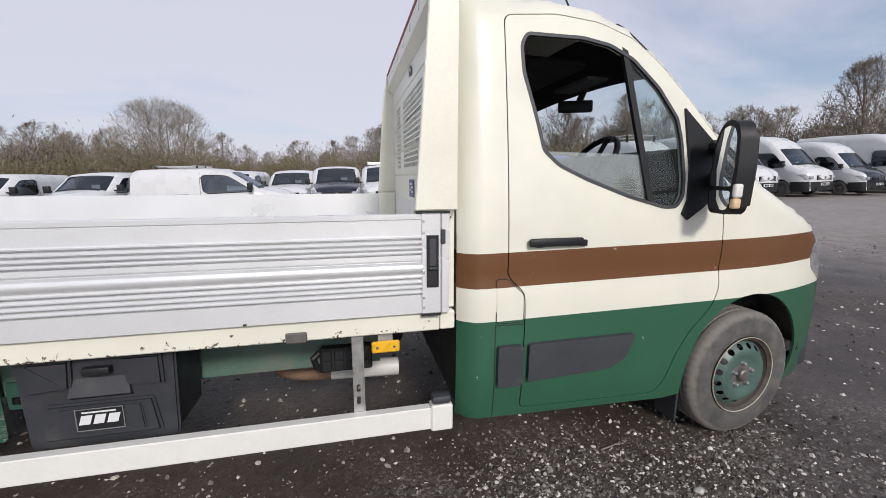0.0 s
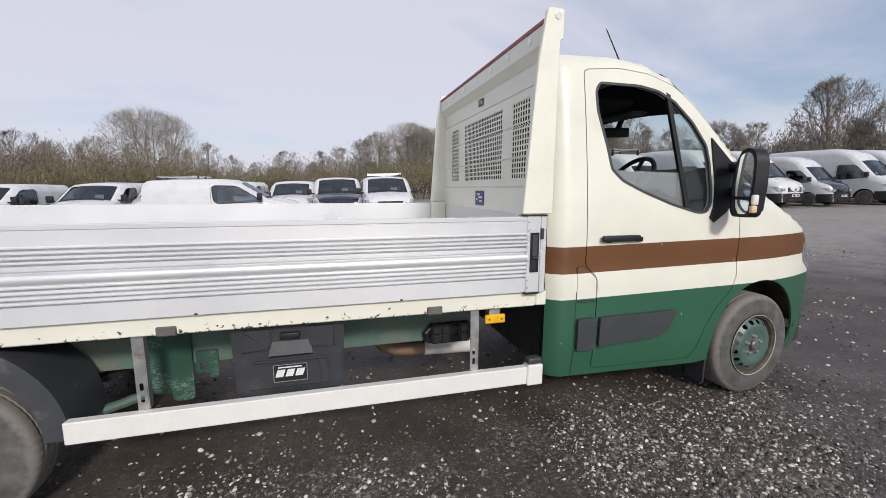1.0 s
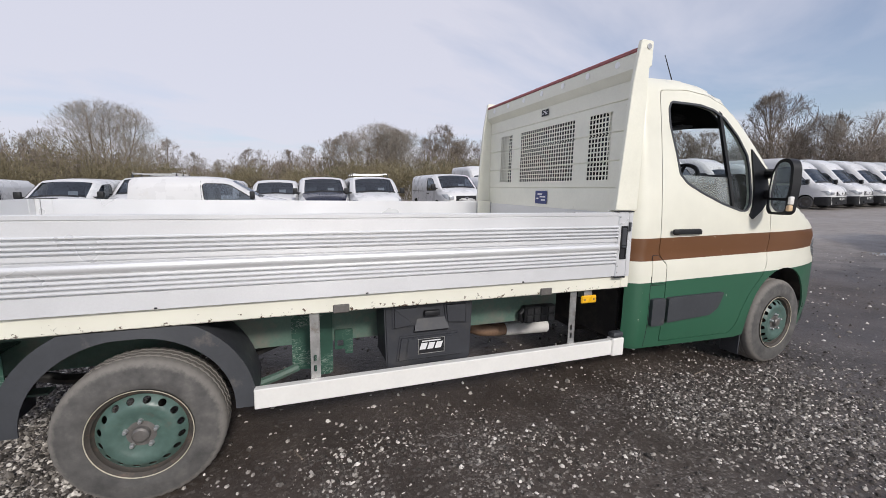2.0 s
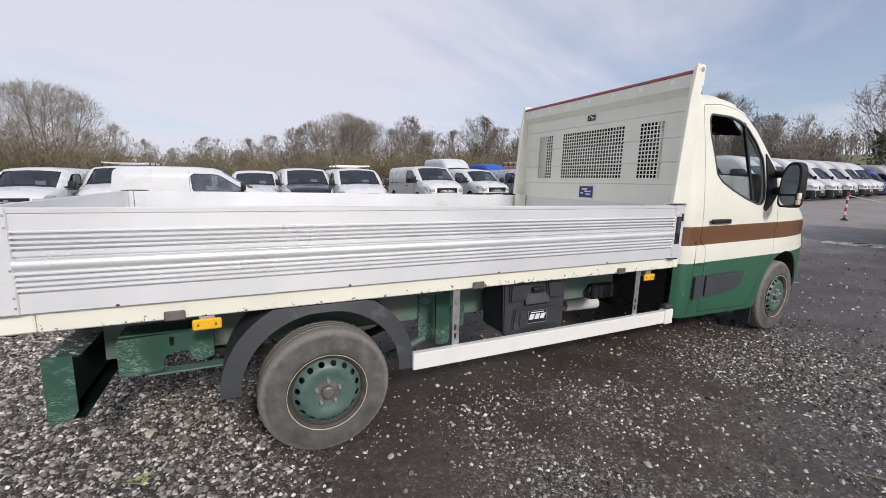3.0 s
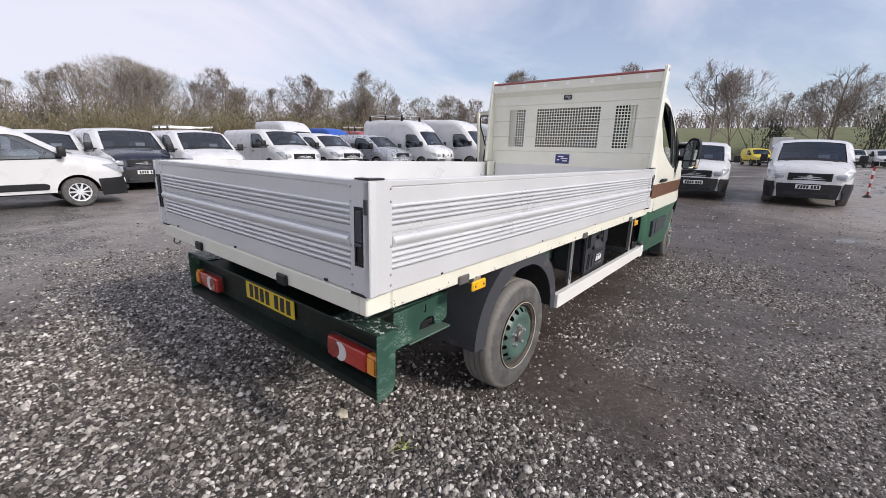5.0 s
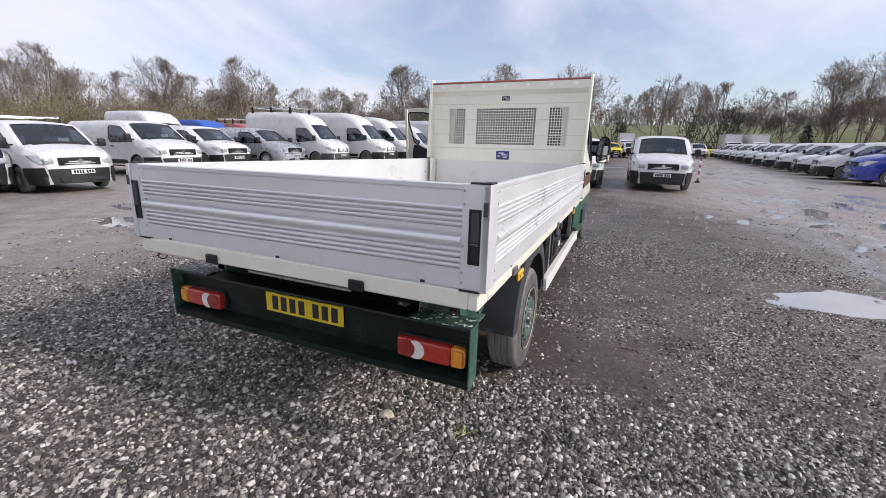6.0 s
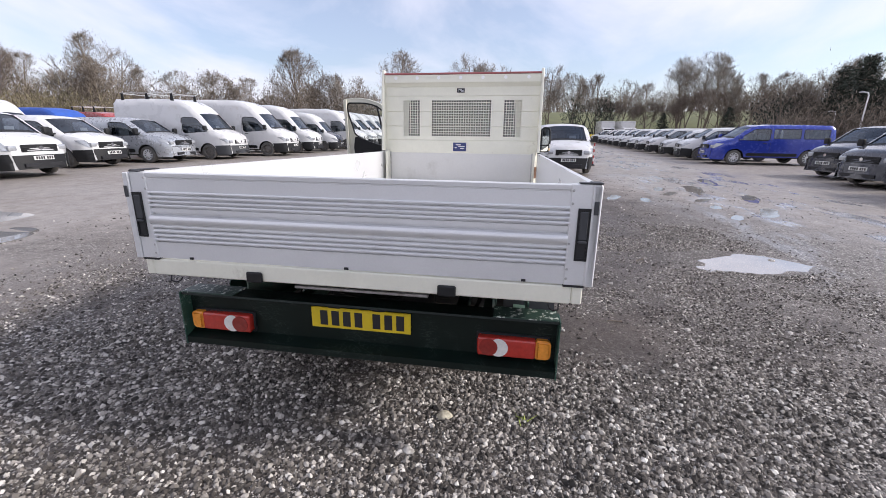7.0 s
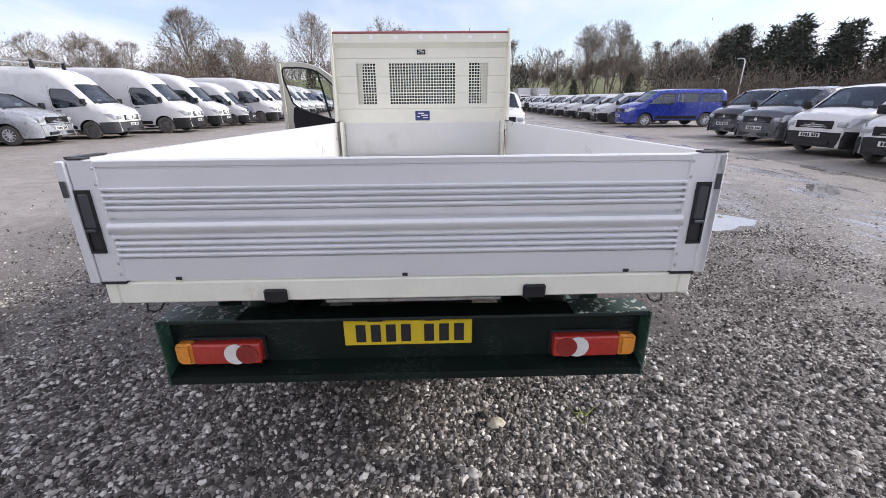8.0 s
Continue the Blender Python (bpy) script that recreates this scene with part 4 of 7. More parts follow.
tail = new("tailboard")
tail.parent = truck
tail.matrix_basis = pose(-1.166, 0, 0, 0, 0, -90)
tagged(tail, "ribbed silver aluminium tailboard, closed")
part("board", extrude_x(fresh(), [(-0.018 - o, z) for o, z in board_profile()], -0.940, 0.940), M["alu"], tail)
for s in (-1, 1):
    a, b = sorted((s * 0.938, s * 1.020))
    cap = part("end_cap", boxed(a, b, -0.0235, 0.012, 0.918, 1.3255, bevel=0.003), M["alu"], tail, "plain aluminium end cap")
    for z in (0.945, 0.985, 1.09, 1.25, 1.30):
        rivet(cap, s * 0.947, -0.0235, z)
    part("corner_cap", boxed(min(s * 0.968, s * 1.020), max(s * 0.968, s * 1.020), -0.0245, 0.012, 1.3256, 1.331, bevel=0.002), M["ink"], tail)
    part("foot_cap", boxed(a, b, -0.0245, 0.012, 0.910, 0.9178), M["ink"], tail)
    latch(tail, pose(s * 0.994, -0.0235, 1.128))
    c = s * 1.0375
    part("corner_post", boxed(c - 0.0155, c + 0.0155, -0.028, 0.004, 0.916, 1.322, bevel=0.004), M["alu"], truck).matrix_basis = pose(-1.168, 0, 0, 0, 0, -90)
    part("catch", boxed(c - 0.012, c + 0.006, -0.033, -0.0285, 1.21, 1.262, bevel=0.0015), M["grey"], truck).matrix_basis = pose(-1.168, 0, 0, 0, 0, -90)
for x in (-0.77, 0.0, 0.77):
    part("drain_stop", boxed(x, x + 0.018, -0.0235, -0.012, 0.921, 0.931), M["ink"], tail)
for y in (0.44, -0.46):
    part("hinge", boxed(-1.202, -1.186, y - 0.04, y + 0.04, 0.832, 0.882, bevel=0.006), M["black"], truck, "black tailboard hinge")
for x in (-0.605, 0.93, 2.13):
    for s in (-1, 1):
        y0, y1 = sorted((s * 1.0185, s * 1.030))
        part("hinge", boxed(x - 0.04, x + 0.04, y0, y1, 0.828, 0.872, bevel=0.005), M["hub"], truck, "dark steel drop-side hinge")

# headboard
hb = new("headboard")
hb.parent = truck
tagged(hb, "cream steel headboard with perforated window panels")
XB = 2.745
for s in (-1, 1):
    outline = [(-0.145, 1.336), (0.025, 1.336), (0.03, 2.20), (0.048, 2.21), (0.048, 2.345), (0.04, 2.352), (-0.036, 2.352), (-0.045, 2.34), (-0.085, 2.1)]
    y0 = s * 1.006
    bm = fresh()
    prism(bm, outline, lambda u, v, d: (XB + u, y0 + d, v), s * 0.03)
    bmesh.ops.bevel(bm, geom=bm.edges[:], offset=0.004, segments=1, affect="EDGES")
    post = part("post", bm, M["cream"], hb, "tapered cream headboard post")
    part("post_foot", boxed(XB - 0.148, XB + 0.025, min(s * 0.958, s * 0.984), max(s * 0.958, s * 0.984), 0.918, 1.335, bevel=0.003), M["cream"], post)
    part("eyelet", tube(fresh(), [(XB + 0.012, s * 1.0365, 2.315), (XB + 0.012, s * 1.040, 2.315)], 0.017, 14), M["steel"], post)


def headboard_sheet():
    """Folded steel sheet with three fields of square punched holes, each through the metal."""
    pitch = 0.0327
    rows, z0 = 14, 1.532
    ys = sorted({round(v, 4) for v in [-1.005, 1.005, -0.48, 0.48, -0.88, 0.88]})
    fields = ((-0.785, 7), (-0.396, 24), (0.545, 7))
    lines = set(ys)
    solid = set()
    for start, n in fields:
        for i in range(n):
            a = start + i * pitch
            lines |= {round(a, 4), round(a + 0.024, 4)}
            solid.add(round(a, 4))
    ys = sorted(lines)
    zl, hole = {1.315, 1.50, 2.03, 2.185}, set()
    for j in range(rows):
        a = z0 + j * pitch
        zl |= {round(a, 4), round(a + 0.024, 4)}
        hole.add(round(a, 4))
    folds = (1.305, 1.478, 1.655, 1.842, 2.035, 2.175)
    for f in folds:
        zl |= {round(f - 0.006, 4), f, round(f + 0.006, 4)}
    zs = sorted(zl)

    def fold(z):
        return 0.010 * max(0.0, 1 - min(abs(z - f) for f in folds) / 0.007)
    bm = fresh()
    grid = {(i, j): bm.verts.new((XB + fold(z), y, z)) for i, y in enumerate(ys) for j, z in enumerate(zs)}
    for i in range(len(ys) - 1):
        for j in range(len(zs) - 1):
            inside_z = any(h - 1e-6 <= zs[j] and zs[j + 1] <= h + 0.0241 for h in hole)
            inside_y = any(h - 1e-6 <= ys[i] and ys[i + 1] <= h + 0.0241 for h in solid)
            if not (inside_y and inside_z):
                bm.faces.new((grid[i, j], grid[i, j + 1], grid[i + 1, j + 1], grid[i + 1, j]))
    return thicken(bm, 0.003, (-1, 0, 0))


part("perforated_sheet", headboard_sheet(), M["cream"], hb, "folded cream sheet with square punched holes", 25)
part("lower_sheet", boxed(XB - 0.004, XB + 0.012, -0.955, 0.955, 0.918, 1.312, bevel=0.003), M["inner"], hb, "plain off-white lower sheet")
part("top_rail", boxed(XB - 0.046, XB + 0.03, -1.005, 1.005, 2.19, 2.288, bevel=0.005), M["cream"], hb)
part("rail_chamfer", prism(fresh(), [(-0.046, 2.189), (-0.003, 2.146), (0.012, 2.146), (0.012, 2.189)], lambda u, v, d: (XB + u, -1.004 + d, v), 2.008), M["cream"], hb)
part("top_strip", boxed(XB - 0.050, XB + 0.034, -1.004, 1.004, 2.289, 2.312, bevel=0.006), M["red"], hb, "faded red rubber strip")
for i in range(7):
    y = -0.85 + i * 1.70 / 6
    part("rail_bolt", tube(fresh(), [(XB - 0.0462, y, 2.250), (XB - 0.0500, y, 2.250)], 0.021, 14), M["bolt"], hb)
for y in (-0.955, 0.955):
    part("cap_strip", boxed(XB - 0.010, XB + 0.008, y - 0.012, y + 0.012, 0.918, 1.32), M["steel"], hb)


def sticker(zc, w, h, ground):
    o = part("sticker", boxed(XB - 0.0055, XB - 0.0045, -w / 2, w / 2, zc - h / 2, zc + h / 2), M[ground], hb, "dark warning sticker with white bars")
    for a, b, c in ((-0.30, 0.1, 0.25), (-0.1, 0.38, 0.05), (0.02, 0.36, -0.2), (-0.38, -0.2, -0.1)):
        part("print_bar", boxed(XB - 0.0065, XB - 0.0056, -b * w, -a * w, zc + (c - 0.06) * h, zc + (c + 0.06) * h), M["white_ink"], o)


sticker(1.395, 0.175, 0.110, "sticker")
sticker(2.100, 0.100, 0.052, "ink")

# ---- cab ----
CAB_W = 1.034
CAB_TOP = [(4.985, 0.42), (5.03, 0.62), (5.02, 0.93), (4.95, 1.10), (4.80, 1.23), (4.32, 1.455), (4.15, 1.60), (3.77, 1.99), (3.60, 2.125), (3.42, 2.195), (3.2, 2.215), (2.83, 2.20), (2.785, 2.15)]


def edge_gap(x, z, line):
    best = 9.0
    for (x0, z0), (x1, z1) in zip(line, line[1:]):
        dx, dz = x1 - x0, z1 - z0
        t = max(0.0, min(1.0, ((x - x0) * dx + (z - z0) * dz) / (dx * dx + dz * dz)))
        best = min(best, math.hypot(x - x0 - t * dx, z - z0 - t * dz))
    return best


def cab_y(x, z, off=0.0):
    w = CAB_W
    if z > 1.15:
        w -= 0.105 * ((z - 1.15) / 0.95) ** 1.5
    if z < 0.62:
        w -= 0.03 * ((0.62 - z) / 0.25) ** 2
    w -= 0.010 * math.exp(-((z - 1.035) / 0.05) ** 2)
    if x > 4.1:
        w -= 0.19 * ((x - 4.1) / 0.93) ** 2.2
    if x < 2.88:
        w -= 0.075 * ((2.88 - x) / 0.10) ** 2
    d = edge_gap(x, z, CAB_TOP[:-1])
    if d < 0.10:
        w -= 0.075 * (1 - math.sqrt(max(0.0, 1 - (1 - d / 0.10) ** 2)))
    return w + off


ARCH = [(x if x > 4.33 else 4.33 + (x - 4.33) * 0.90, z) for x, z in arc(4.33, 0.455, 0.43, 190, -18, 28)]
CAB_SIDE = [(2.785, 0.395), (3.86, 0.365)] + ARCH + [(4.80, 0.285), (4.93, 0.325)] + CAB_TOP
DOOR = rounded([(2.990, 2.108), (2.996, 1.065), (3.016, 1.030), (3.076, 0.975), (3.080, 0.86), (3.074, 0.428), (3.78, 0.412), (3.83, 0.47), (3.87, 0.60), (3.94, 0.72), (4.058, 0.845), (4.087, 0.93), (4.073, 1.24), (4.052, 1.62), (3.87, 1.822), (3.72, 1.965), (3.59, 2.056), (3.42, 2.112), (3.22, 2.130)], 0.03)
WINDOW = rounded([(3.083, 2.046), (3.058, 2.0), (3.064, 1.89), (3.118, 1.70), (3.148, 1.575), (3.22, 1.512), (3.36, 1.45), (3.56, 1.378), (3.745, 1.328), (3.81, 1.331), (3.842, 1.38), (3.845, 1.46), (3.828, 1.63), (3.806, 1.725), (3.71, 1.855), (3.58, 1.972), (3.47, 2.024), (3.34, 2.046)], 0.02)


def grown(poly, k):
    """The outline moved outwards by k."""
    area = sum(a[0] * b[1] - b[0] * a[1] for a, b in zip(poly, poly[1:] + poly[:1]))
    sgn = 1 if area > 0 else -1
    out = []
    for i, p in enumerate(poly):
        a, b = Vector(poly[i - 1]), Vector(poly[(i + 1) % len(poly)])
        t = (b - a).normalized()
        out.append((p[0] + sgn * t.y * k, p[1] - sgn * t.x * k))
    return out


def on_right(off=0.0):
    return lambda x, z: (x, -cab_y(x, z, off), z)


def on_left(off=0.0):
    return lambda x, z: (x, cab_y(x, z, off), z)


cab = new("cab")
cab.parent = truck
tagged(cab, "cream van cab with a brown band and green skirt")
part("side_panel", sheet(CAB_SIDE, [grown(DOOR, 0.005)], 0.045, on_right(), 0.012), M["livery"], cab, sharp=50)
part("side_panel", sheet(CAB_SIDE, [grown(DOOR, 0.005)], 0.06, on_left(), 0.012, (0, 1, 0)), M["livery"], cab, sharp=50)
WIN_IN = WINDOW
door = new("door")
door.parent = truck
tagged(door, "closed cream driver door with a brown band")
part("door_skin", sheet(DOOR, [WIN_IN], 0.045, on_right(), 0.03), M["livery"], door, sharp=50)


def band(poly_out, poly_in, place):
    """A ring between two outlines of as many points."""
    bm = fresh()
    n = len(poly_out)
    a, b = [bm.verts.new(place(*p)) for p in poly_out], [bm.verts.new(place(*p)) for p in poly_in]
    for i in range(n):
        bm.faces.new((a[i], a[(i + 1) % n], b[(i + 1) % n], b[i]))
    return bm


part("window_seal", thicken(band(grown(WINDOW, 0.005), grown(WINDOW, -0.009), on_right(0.003)), 0.012, (0, -1, 0)), M["grey"], door, "black rubber window seal")
# the glass is wound most of the way down; the fixed quarter-light stands ahead of its bar
LOWERED = rounded([(3.155, 1.555), (3.222, 1.507), (3.36, 1.443), (3.56, 1.371), (3.66, 1.342), (3.63, 1.563), (3.17, 1.572)], 0.012)
pane = part("window_pane", sheet(LOWERED, [], 0.08, on_right(-0.014), 0.004), M["dusty_glass"], door, "dusty door glass wound halfway down")
QUARTER = [(3.66, 1.345), (3.745, 1.322), (3.814, 1.325), (3.849, 1.378), (3.852, 1.46), (3.834, 1.63), (3.812, 1.728), (3.715, 1.861), (3.58, 1.98), (3.535, 2.0)]
quarter = part("quarter_light", sheet(QUARTER, [], 0.08, on_right(-0.012), 0.004), M["quarter_glass"], door, "clear fixed quarter-light")
pane.visible_shadow = quarter.visible_shadow = False
bm = fresh()
prism(bm, [(3.525, 2.02), (3.555, 2.005), (3.685, 1.358), (3.655, 1.365)], lambda u, v, d: (u, -cab_y(u, v, 0.001) + d, v), 0.02)
part("window_bar", bm, M["black"], door, "black quarter-light bar")
# handle
bm = fresh()
box(bm, 3.075, 3.325, -cab_y(3.25, 1.185) - 0.034, -cab_y(3.25, 1.185) - 0.012, 1.176, 1.212, bevel=0.010, seg=2)
box(bm, 3.11, 3.14, -cab_y(3.25, 1.185) - 0.016, -cab_y(3.25, 1.185) + 0.01, 1.172, 1.198)
box(bm, 3.32, 3.35, -cab_y(3.25, 1.185) - 0.016, -cab_y(3.25, 1.185) + 0.01, 1.172, 1.198)
part("door_handle", bm, M["black"], door, "black door handle")
part("handle_cup", sheet([(3.225 + 0.062 * math.cos(t), 1.19 + 0.055 * math.sin(t)) for t in np.linspace(0, 2 * math.pi, 24, endpoint=False)], [], 0.03, on_right(0.0015), 0.003), M["livery"], door, "shallow dished handle cup")
# side rubbing strips
for o in ([(3.092, 0.570), (3.094, 0.744), (3.625, 0.748), (3.608, 0.70), (3.575, 0.635), (3.50, 0.59)], [(2.950, 0.556), (2.950, 0.744), (3.066, 0.744), (3.066, 0.556)]):
    bm = sheet(rounded(o, 0.015), [], 0.05, on_right(0.026), 0.03)
    part("rubbing_strip", bm, M["grey"], door if o[0][0] > 3.0 else cab, "dark grey plastic rubbing strip")
# fuel flap
FLAP = rounded([(2.946, 0.846), (2.946, 1.036), (2.992, 1.036), (3.066, 0.968), (3.068, 0.846)], 0.012)
part("fuel_flap", sheet(FLAP, [], 0.04, on_right(0.0045), 0.006), M["livery"], cab, "fuel flap in cream and brown")
part("flap_gap", thicken(band(grown(FLAP, 0.004), FLAP, on_right(0.0022)), 0.003, (0, -1, 0)), M["ink"], cab)
for o in ([(2.940, 0.40), (2.944, 0.40), (2.944, 0.838), (2.940, 0.838)], [(2.945, 0.837), (3.073, 0.835), (3.073, 0.831), (2.945, 0.833)]):
    part("panel_gap", sheet(o, [], 0.05, on_right(0.0008), 0.002), M["ink"], cab)

# the skin across the cab: roof, windscreen surround, bonnet, front
def across(line, crown, n=10, off=0.0, shrink=0.0):
    bm = fresh()
    rows = []
    for k, (x, z) in enumerate(line):
        a, b = line[max(k - 1, 0)], line[min(k + 1, len(line) - 1)]
        t = Vector((b[0] - a[0], b[1] - a[1])).normalized()
        nx, nz = -t.y, t.x
        if nx * (x - 3.6) + nz * (z - 1.2) < 0:
            nx, nz = -nx, -nz
        w = cab_y(x, z) - shrink
        row = []
        for i in range(n + 1):
            f = -1 + 2 * i / n
            c = crown(x, z) * (1 - abs(f) ** 2.2) + off
            row.append(bm.verts.new((x + nx * c, f * w, z + nz * c)))
        rows.append(row)
    for p, q in zip(rows, rows[1:]):
        for i in range(n):
            bm.faces.new((p[i], p[i + 1], q[i + 1], q[i]))
    return bm


def cab_crown(x, z):
    return float(np.interp(x, (2.8, 3.4, 3.7, 4.3, 4.8, 5.0), (0.045, 0.05, 0.085, 0.07, 0.09, 0.14)))


FULL = resample(CAB_TOP, 0.06, False)
front = [p for p in FULL if p[0] > 4.28]
screen = [p for p in FULL if 3.55 <= p[0] <= 4.34]
roof = [p for p in FULL if p[0] < 3.62]
part("bonnet", thicken(across(front, cab_crown), 0.01, (1, 0, 1)), M["livery"], cab, "cream bonnet and front panel", 50)
part("roof", thicken(across(roof, cab_crown), 0.012, (0, 0, 1)), M["cream"], cab, "cream cab roof", 50)
part("screen_band", thicken(across([p for p in screen if p[0] < 3.84], cab_crown, shrink=0.10, off=0.004), 0.02, (1, 0, 1)), M["lining"], cab, "black band along the windscreen top", 50)
ws = part("windscreen", thicken(across([p for p in screen if p[0] > 3.76], cab_crown, shrink=0.06), 0.005, (1, 0, 1)), M["glass"], cab, "clear windscreen", 50)
ws.visible_shadow = False
for s in (-1, 1):
    bm = fresh()
    rows = []
    for x, z in screen:
        w = cab_y(x, z)
        rows.append([bm.verts.new((x + 0.006, s * (w - 0.002), z + 0.006)), bm.verts.new((x + 0.014, s * (w - 0.06), z + 0.016))])
    for p, q in zip(rows, rows[1:]):
        bm.faces.new((p[0], p[1], q[1], q[0]))
    part("pillar_trim", thicken(bm, 0.02, (1, 0, 1)), M["black"], cab)
# back wall with its window
bm = sheet(rounded([(-0.93, 0.84), (0.93, 0.84), (0.93, 1.3), (0.84, 2.17), (-0.84, 2.17), (-0.93, 1.3)], 0.08), [rounded([(-0.72, 1.50), (0.72, 1.50), (0.70, 2.0), (-0.70, 2.0)], 0.06)], 0.15, lambda u, v: (2.80, u, v), 0.02, (-1, 0, 0))
part("back_wall", bm, M["livery"], cab)
# black instead of the livery green: shade behind the cab painted as colour
part("back_skirt", boxed(2.80, 2.82, -0.90, 0.90, 0.42, 0.838), M["dark"], cab, "lower back of the cab, black in place of shade")
part("rear_pane", boxed(2.803, 2.807, -0.73, 0.73, 1.49, 2.01), M["rear_glass"], cab, "dark rear cab window")
# lower front, lights
part("bumper", boxed(4.90, 5.10, -0.80, 0.80, 0.30, 0.56, bevel=0.05, seg=3), M["grey"], cab)
for s in (-1, 1):
    o = rounded([(4.80, 0.98), (4.80, 1.10), (4.90, 1.14), (4.97, 1.08), (5.01, 0.95), (4.96, 0.88)], 0.03)
    place = on_right(0.004) if s < 0 else on_left(0.004)
    part("headlight", sheet(o, [], 0.03, place, 0.02, (0, s, 0)), M["headlamp"], cab, "clear headlight")
    # liner of the front wheel arch
    bm = fresh()
    ring = arc(4.33, 0.455, 0.438, 186, -15, 22)
    a, b = [bm.verts.new((x, s * (cab_y(x, z) - 0.014), z)) for x, z in ring], [bm.verts.new((x, s * 0.55, z)) for x, z in ring]
    for i in range(len(ring) - 1):
        bm.faces.new((a[i], a[i + 1], b[i + 1], b[i]))
    bm.faces.new(b)
    part("arch_liner", bm, M["dark"], cab)
    part("mud_flap", boxed(3.962, 3.974, min(s * 0.84, s * 0.985), max(s * 0.84, s * 0.985), 0.20, 0.50, bevel=0.004), M["grey"], cab, "black rubber mud flap")
part("floor_pan", boxed(2.84, 4.80, -0.93, 0.93, 0.50, 0.56), M["dark"], cab)
part("aerial", tube(fresh(), [(3.58, -0.55, 2.165), (3.335, -0.62, 2.455)], 0.006, 6, 0.003), M["ink"], cab, "thin black roof aerial")


def mirror_on(parent, s):
    """A tall black door mirror on its arm, with a big and a small glass and an orange indicator."""
    m = new("door_mirror")
    m.parent = parent
    tagged(m, "large black door mirror with orange indicator")
    bm = fresh()
    prism(bm, [(3.84, 1.77), (4.0, 1.62), (4.035, 1.42), (3.95, 1.33), (3.862, 1.272), (3.832, 1.30), (3.858, 1.36), (3.866, 1.50), (3.85, 1.64)], lambda u, v, d: (u, s * (cab_y(u, v) + 0.012) - s * d, v), 0.05)
    part("sail", bm, M["black"], m)
    bm = fresh()
    for z in (1.45, 1.60):
        tube(bm, [(4.0, s * 0.98, z), (3.99, s * 1.06, z), (3.945, s * 1.14, z)], 0.035, 10)
    part("arm", bm, M["black"], m)
    HEAD = Matrix.Translation((3.887, s * 1.17, 0)) @ Matrix.Rotation(s * radians(16), 4, "Z") @ Matrix.Translation((-4.045, 0, 0))
    yc = 0.0
    shell = [(0.055, -0.188), (0.083, -0.165), (0.096, 0.0), (0.090, 0.135), (0.066, 0.182), (0.018, 0.198), (-0.036, 0.182), (-0.074, 0.11), (-0.090, -0.04), (-0.086, -0.155), (-0.062, -0.188)]
    big = [(0.070, -0.072), (0.079, 0.0), (0.073, 0.125), (0.054, 0.162), (0.016, 0.174), (-0.028, 0.158), (-0.059, 0.09), (-0.072, -0.03), (-0.073, -0.072)]
    small = [(0.046, -0.170), (0.066, -0.152), (0.069, -0.090), (-0.073, -0.090), (-0.070, -0.145), (-0.054, -0.170)]
    bm = fresh()
    prism(bm, rounded([(s * u, v) for u, v in shell], 0.03), lambda u, v, d: (4.045 + d, yc + u, 1.50 + v), 0.095)
    bmesh.ops.bevel(bm, geom=[e for e in bm.edges if all(v.co.x > 4.13 for v in e.verts)], offset=0.034, segments=3, affect="EDGES")
    part("housing", bm, M["black"], m).matrix_basis = HEAD
    for o in (big, small):
        part("mirror_glass", prism(fresh(), rounded([(s * u, v) for u, v in o], 0.014), lambda u, v, d: (4.0415 + d, yc + u, 1.50 + v), 0.003), M["mirror"], m, "mirror glass").matrix_basis = HEAD
    part("indicator", boxed(4.041, 4.078, min(yc + s * 0.076, yc + s * 0.0985), max(yc + s * 0.076, yc + s * 0.0985), 1.382, 1.440, bevel=0.010, seg=3), M["wlamp"], m, "clear indicator lens").matrix_basis = HEAD
    part("indicator", boxed(4.0405, 4.076, min(yc + s * 0.068, yc + s * 0.0965), max(yc + s * 0.068, yc + s * 0.0965), 1.338, 1.3815, bevel=0.010, seg=3), M["pale_amber"], m, "amber indicator lens").matrix_basis = HEAD


mirror_on(door, -1)

# open passenger door, built shut on the left and swung out about its front edge
pd = new("door")
pd.parent = truck
HX, HY = 4.11, 0.985
tagged(pd, "cream passenger door standing wide open")
SWING = Matrix.Translation((HX, HY, 0)) @ Matrix.Rotation(radians(-82), 4, "Z") @ Matrix.Translation((-HX, -HY, 0))
pd.matrix_basis = SWING
part("door_skin", sheet(DOOR, [WIN_IN], 0.06, on_left(), 0.03, (0, 1, 0)), M["livery"], pd, sharp=50)
part("window_seal", thicken(band(grown(WINDOW, 0.012), grown(WINDOW, -0.009), on_left(-0.032)), 0.01, (0, 1, 0)), M["black"], pd)
pp = part("window_pane", sheet(grown(WINDOW, 0.004), [], 0.1, on_left(-0.014), 0.004, (0, 1, 0)), M["glass"], pd, "clear door glass")
pp.visible_shadow = False
inner = rounded([(3.20, 0.50), (3.80, 0.50), (3.92, 0.75), (4.05, 0.95), (4.06, 1.26), (3.9, 1.28), (3.32, 1.47), (3.16, 1.53), (3.13, 1.35)], 0.04)
part("door_card", sheet(inner, [], 0.08, on_left(-0.055), 0.03, (0, 1, 0)), M["black"], pd, "black plastic inner door card")
part("window_bar", prism(fresh(), [(3.525, 2.02), (3.555, 2.005), (3.685, 1.358), (3.655, 1.365)], lambda u, v, d: (u, cab_y(u, v, -0.01) - d, v), 0.03), M["black"], pd)
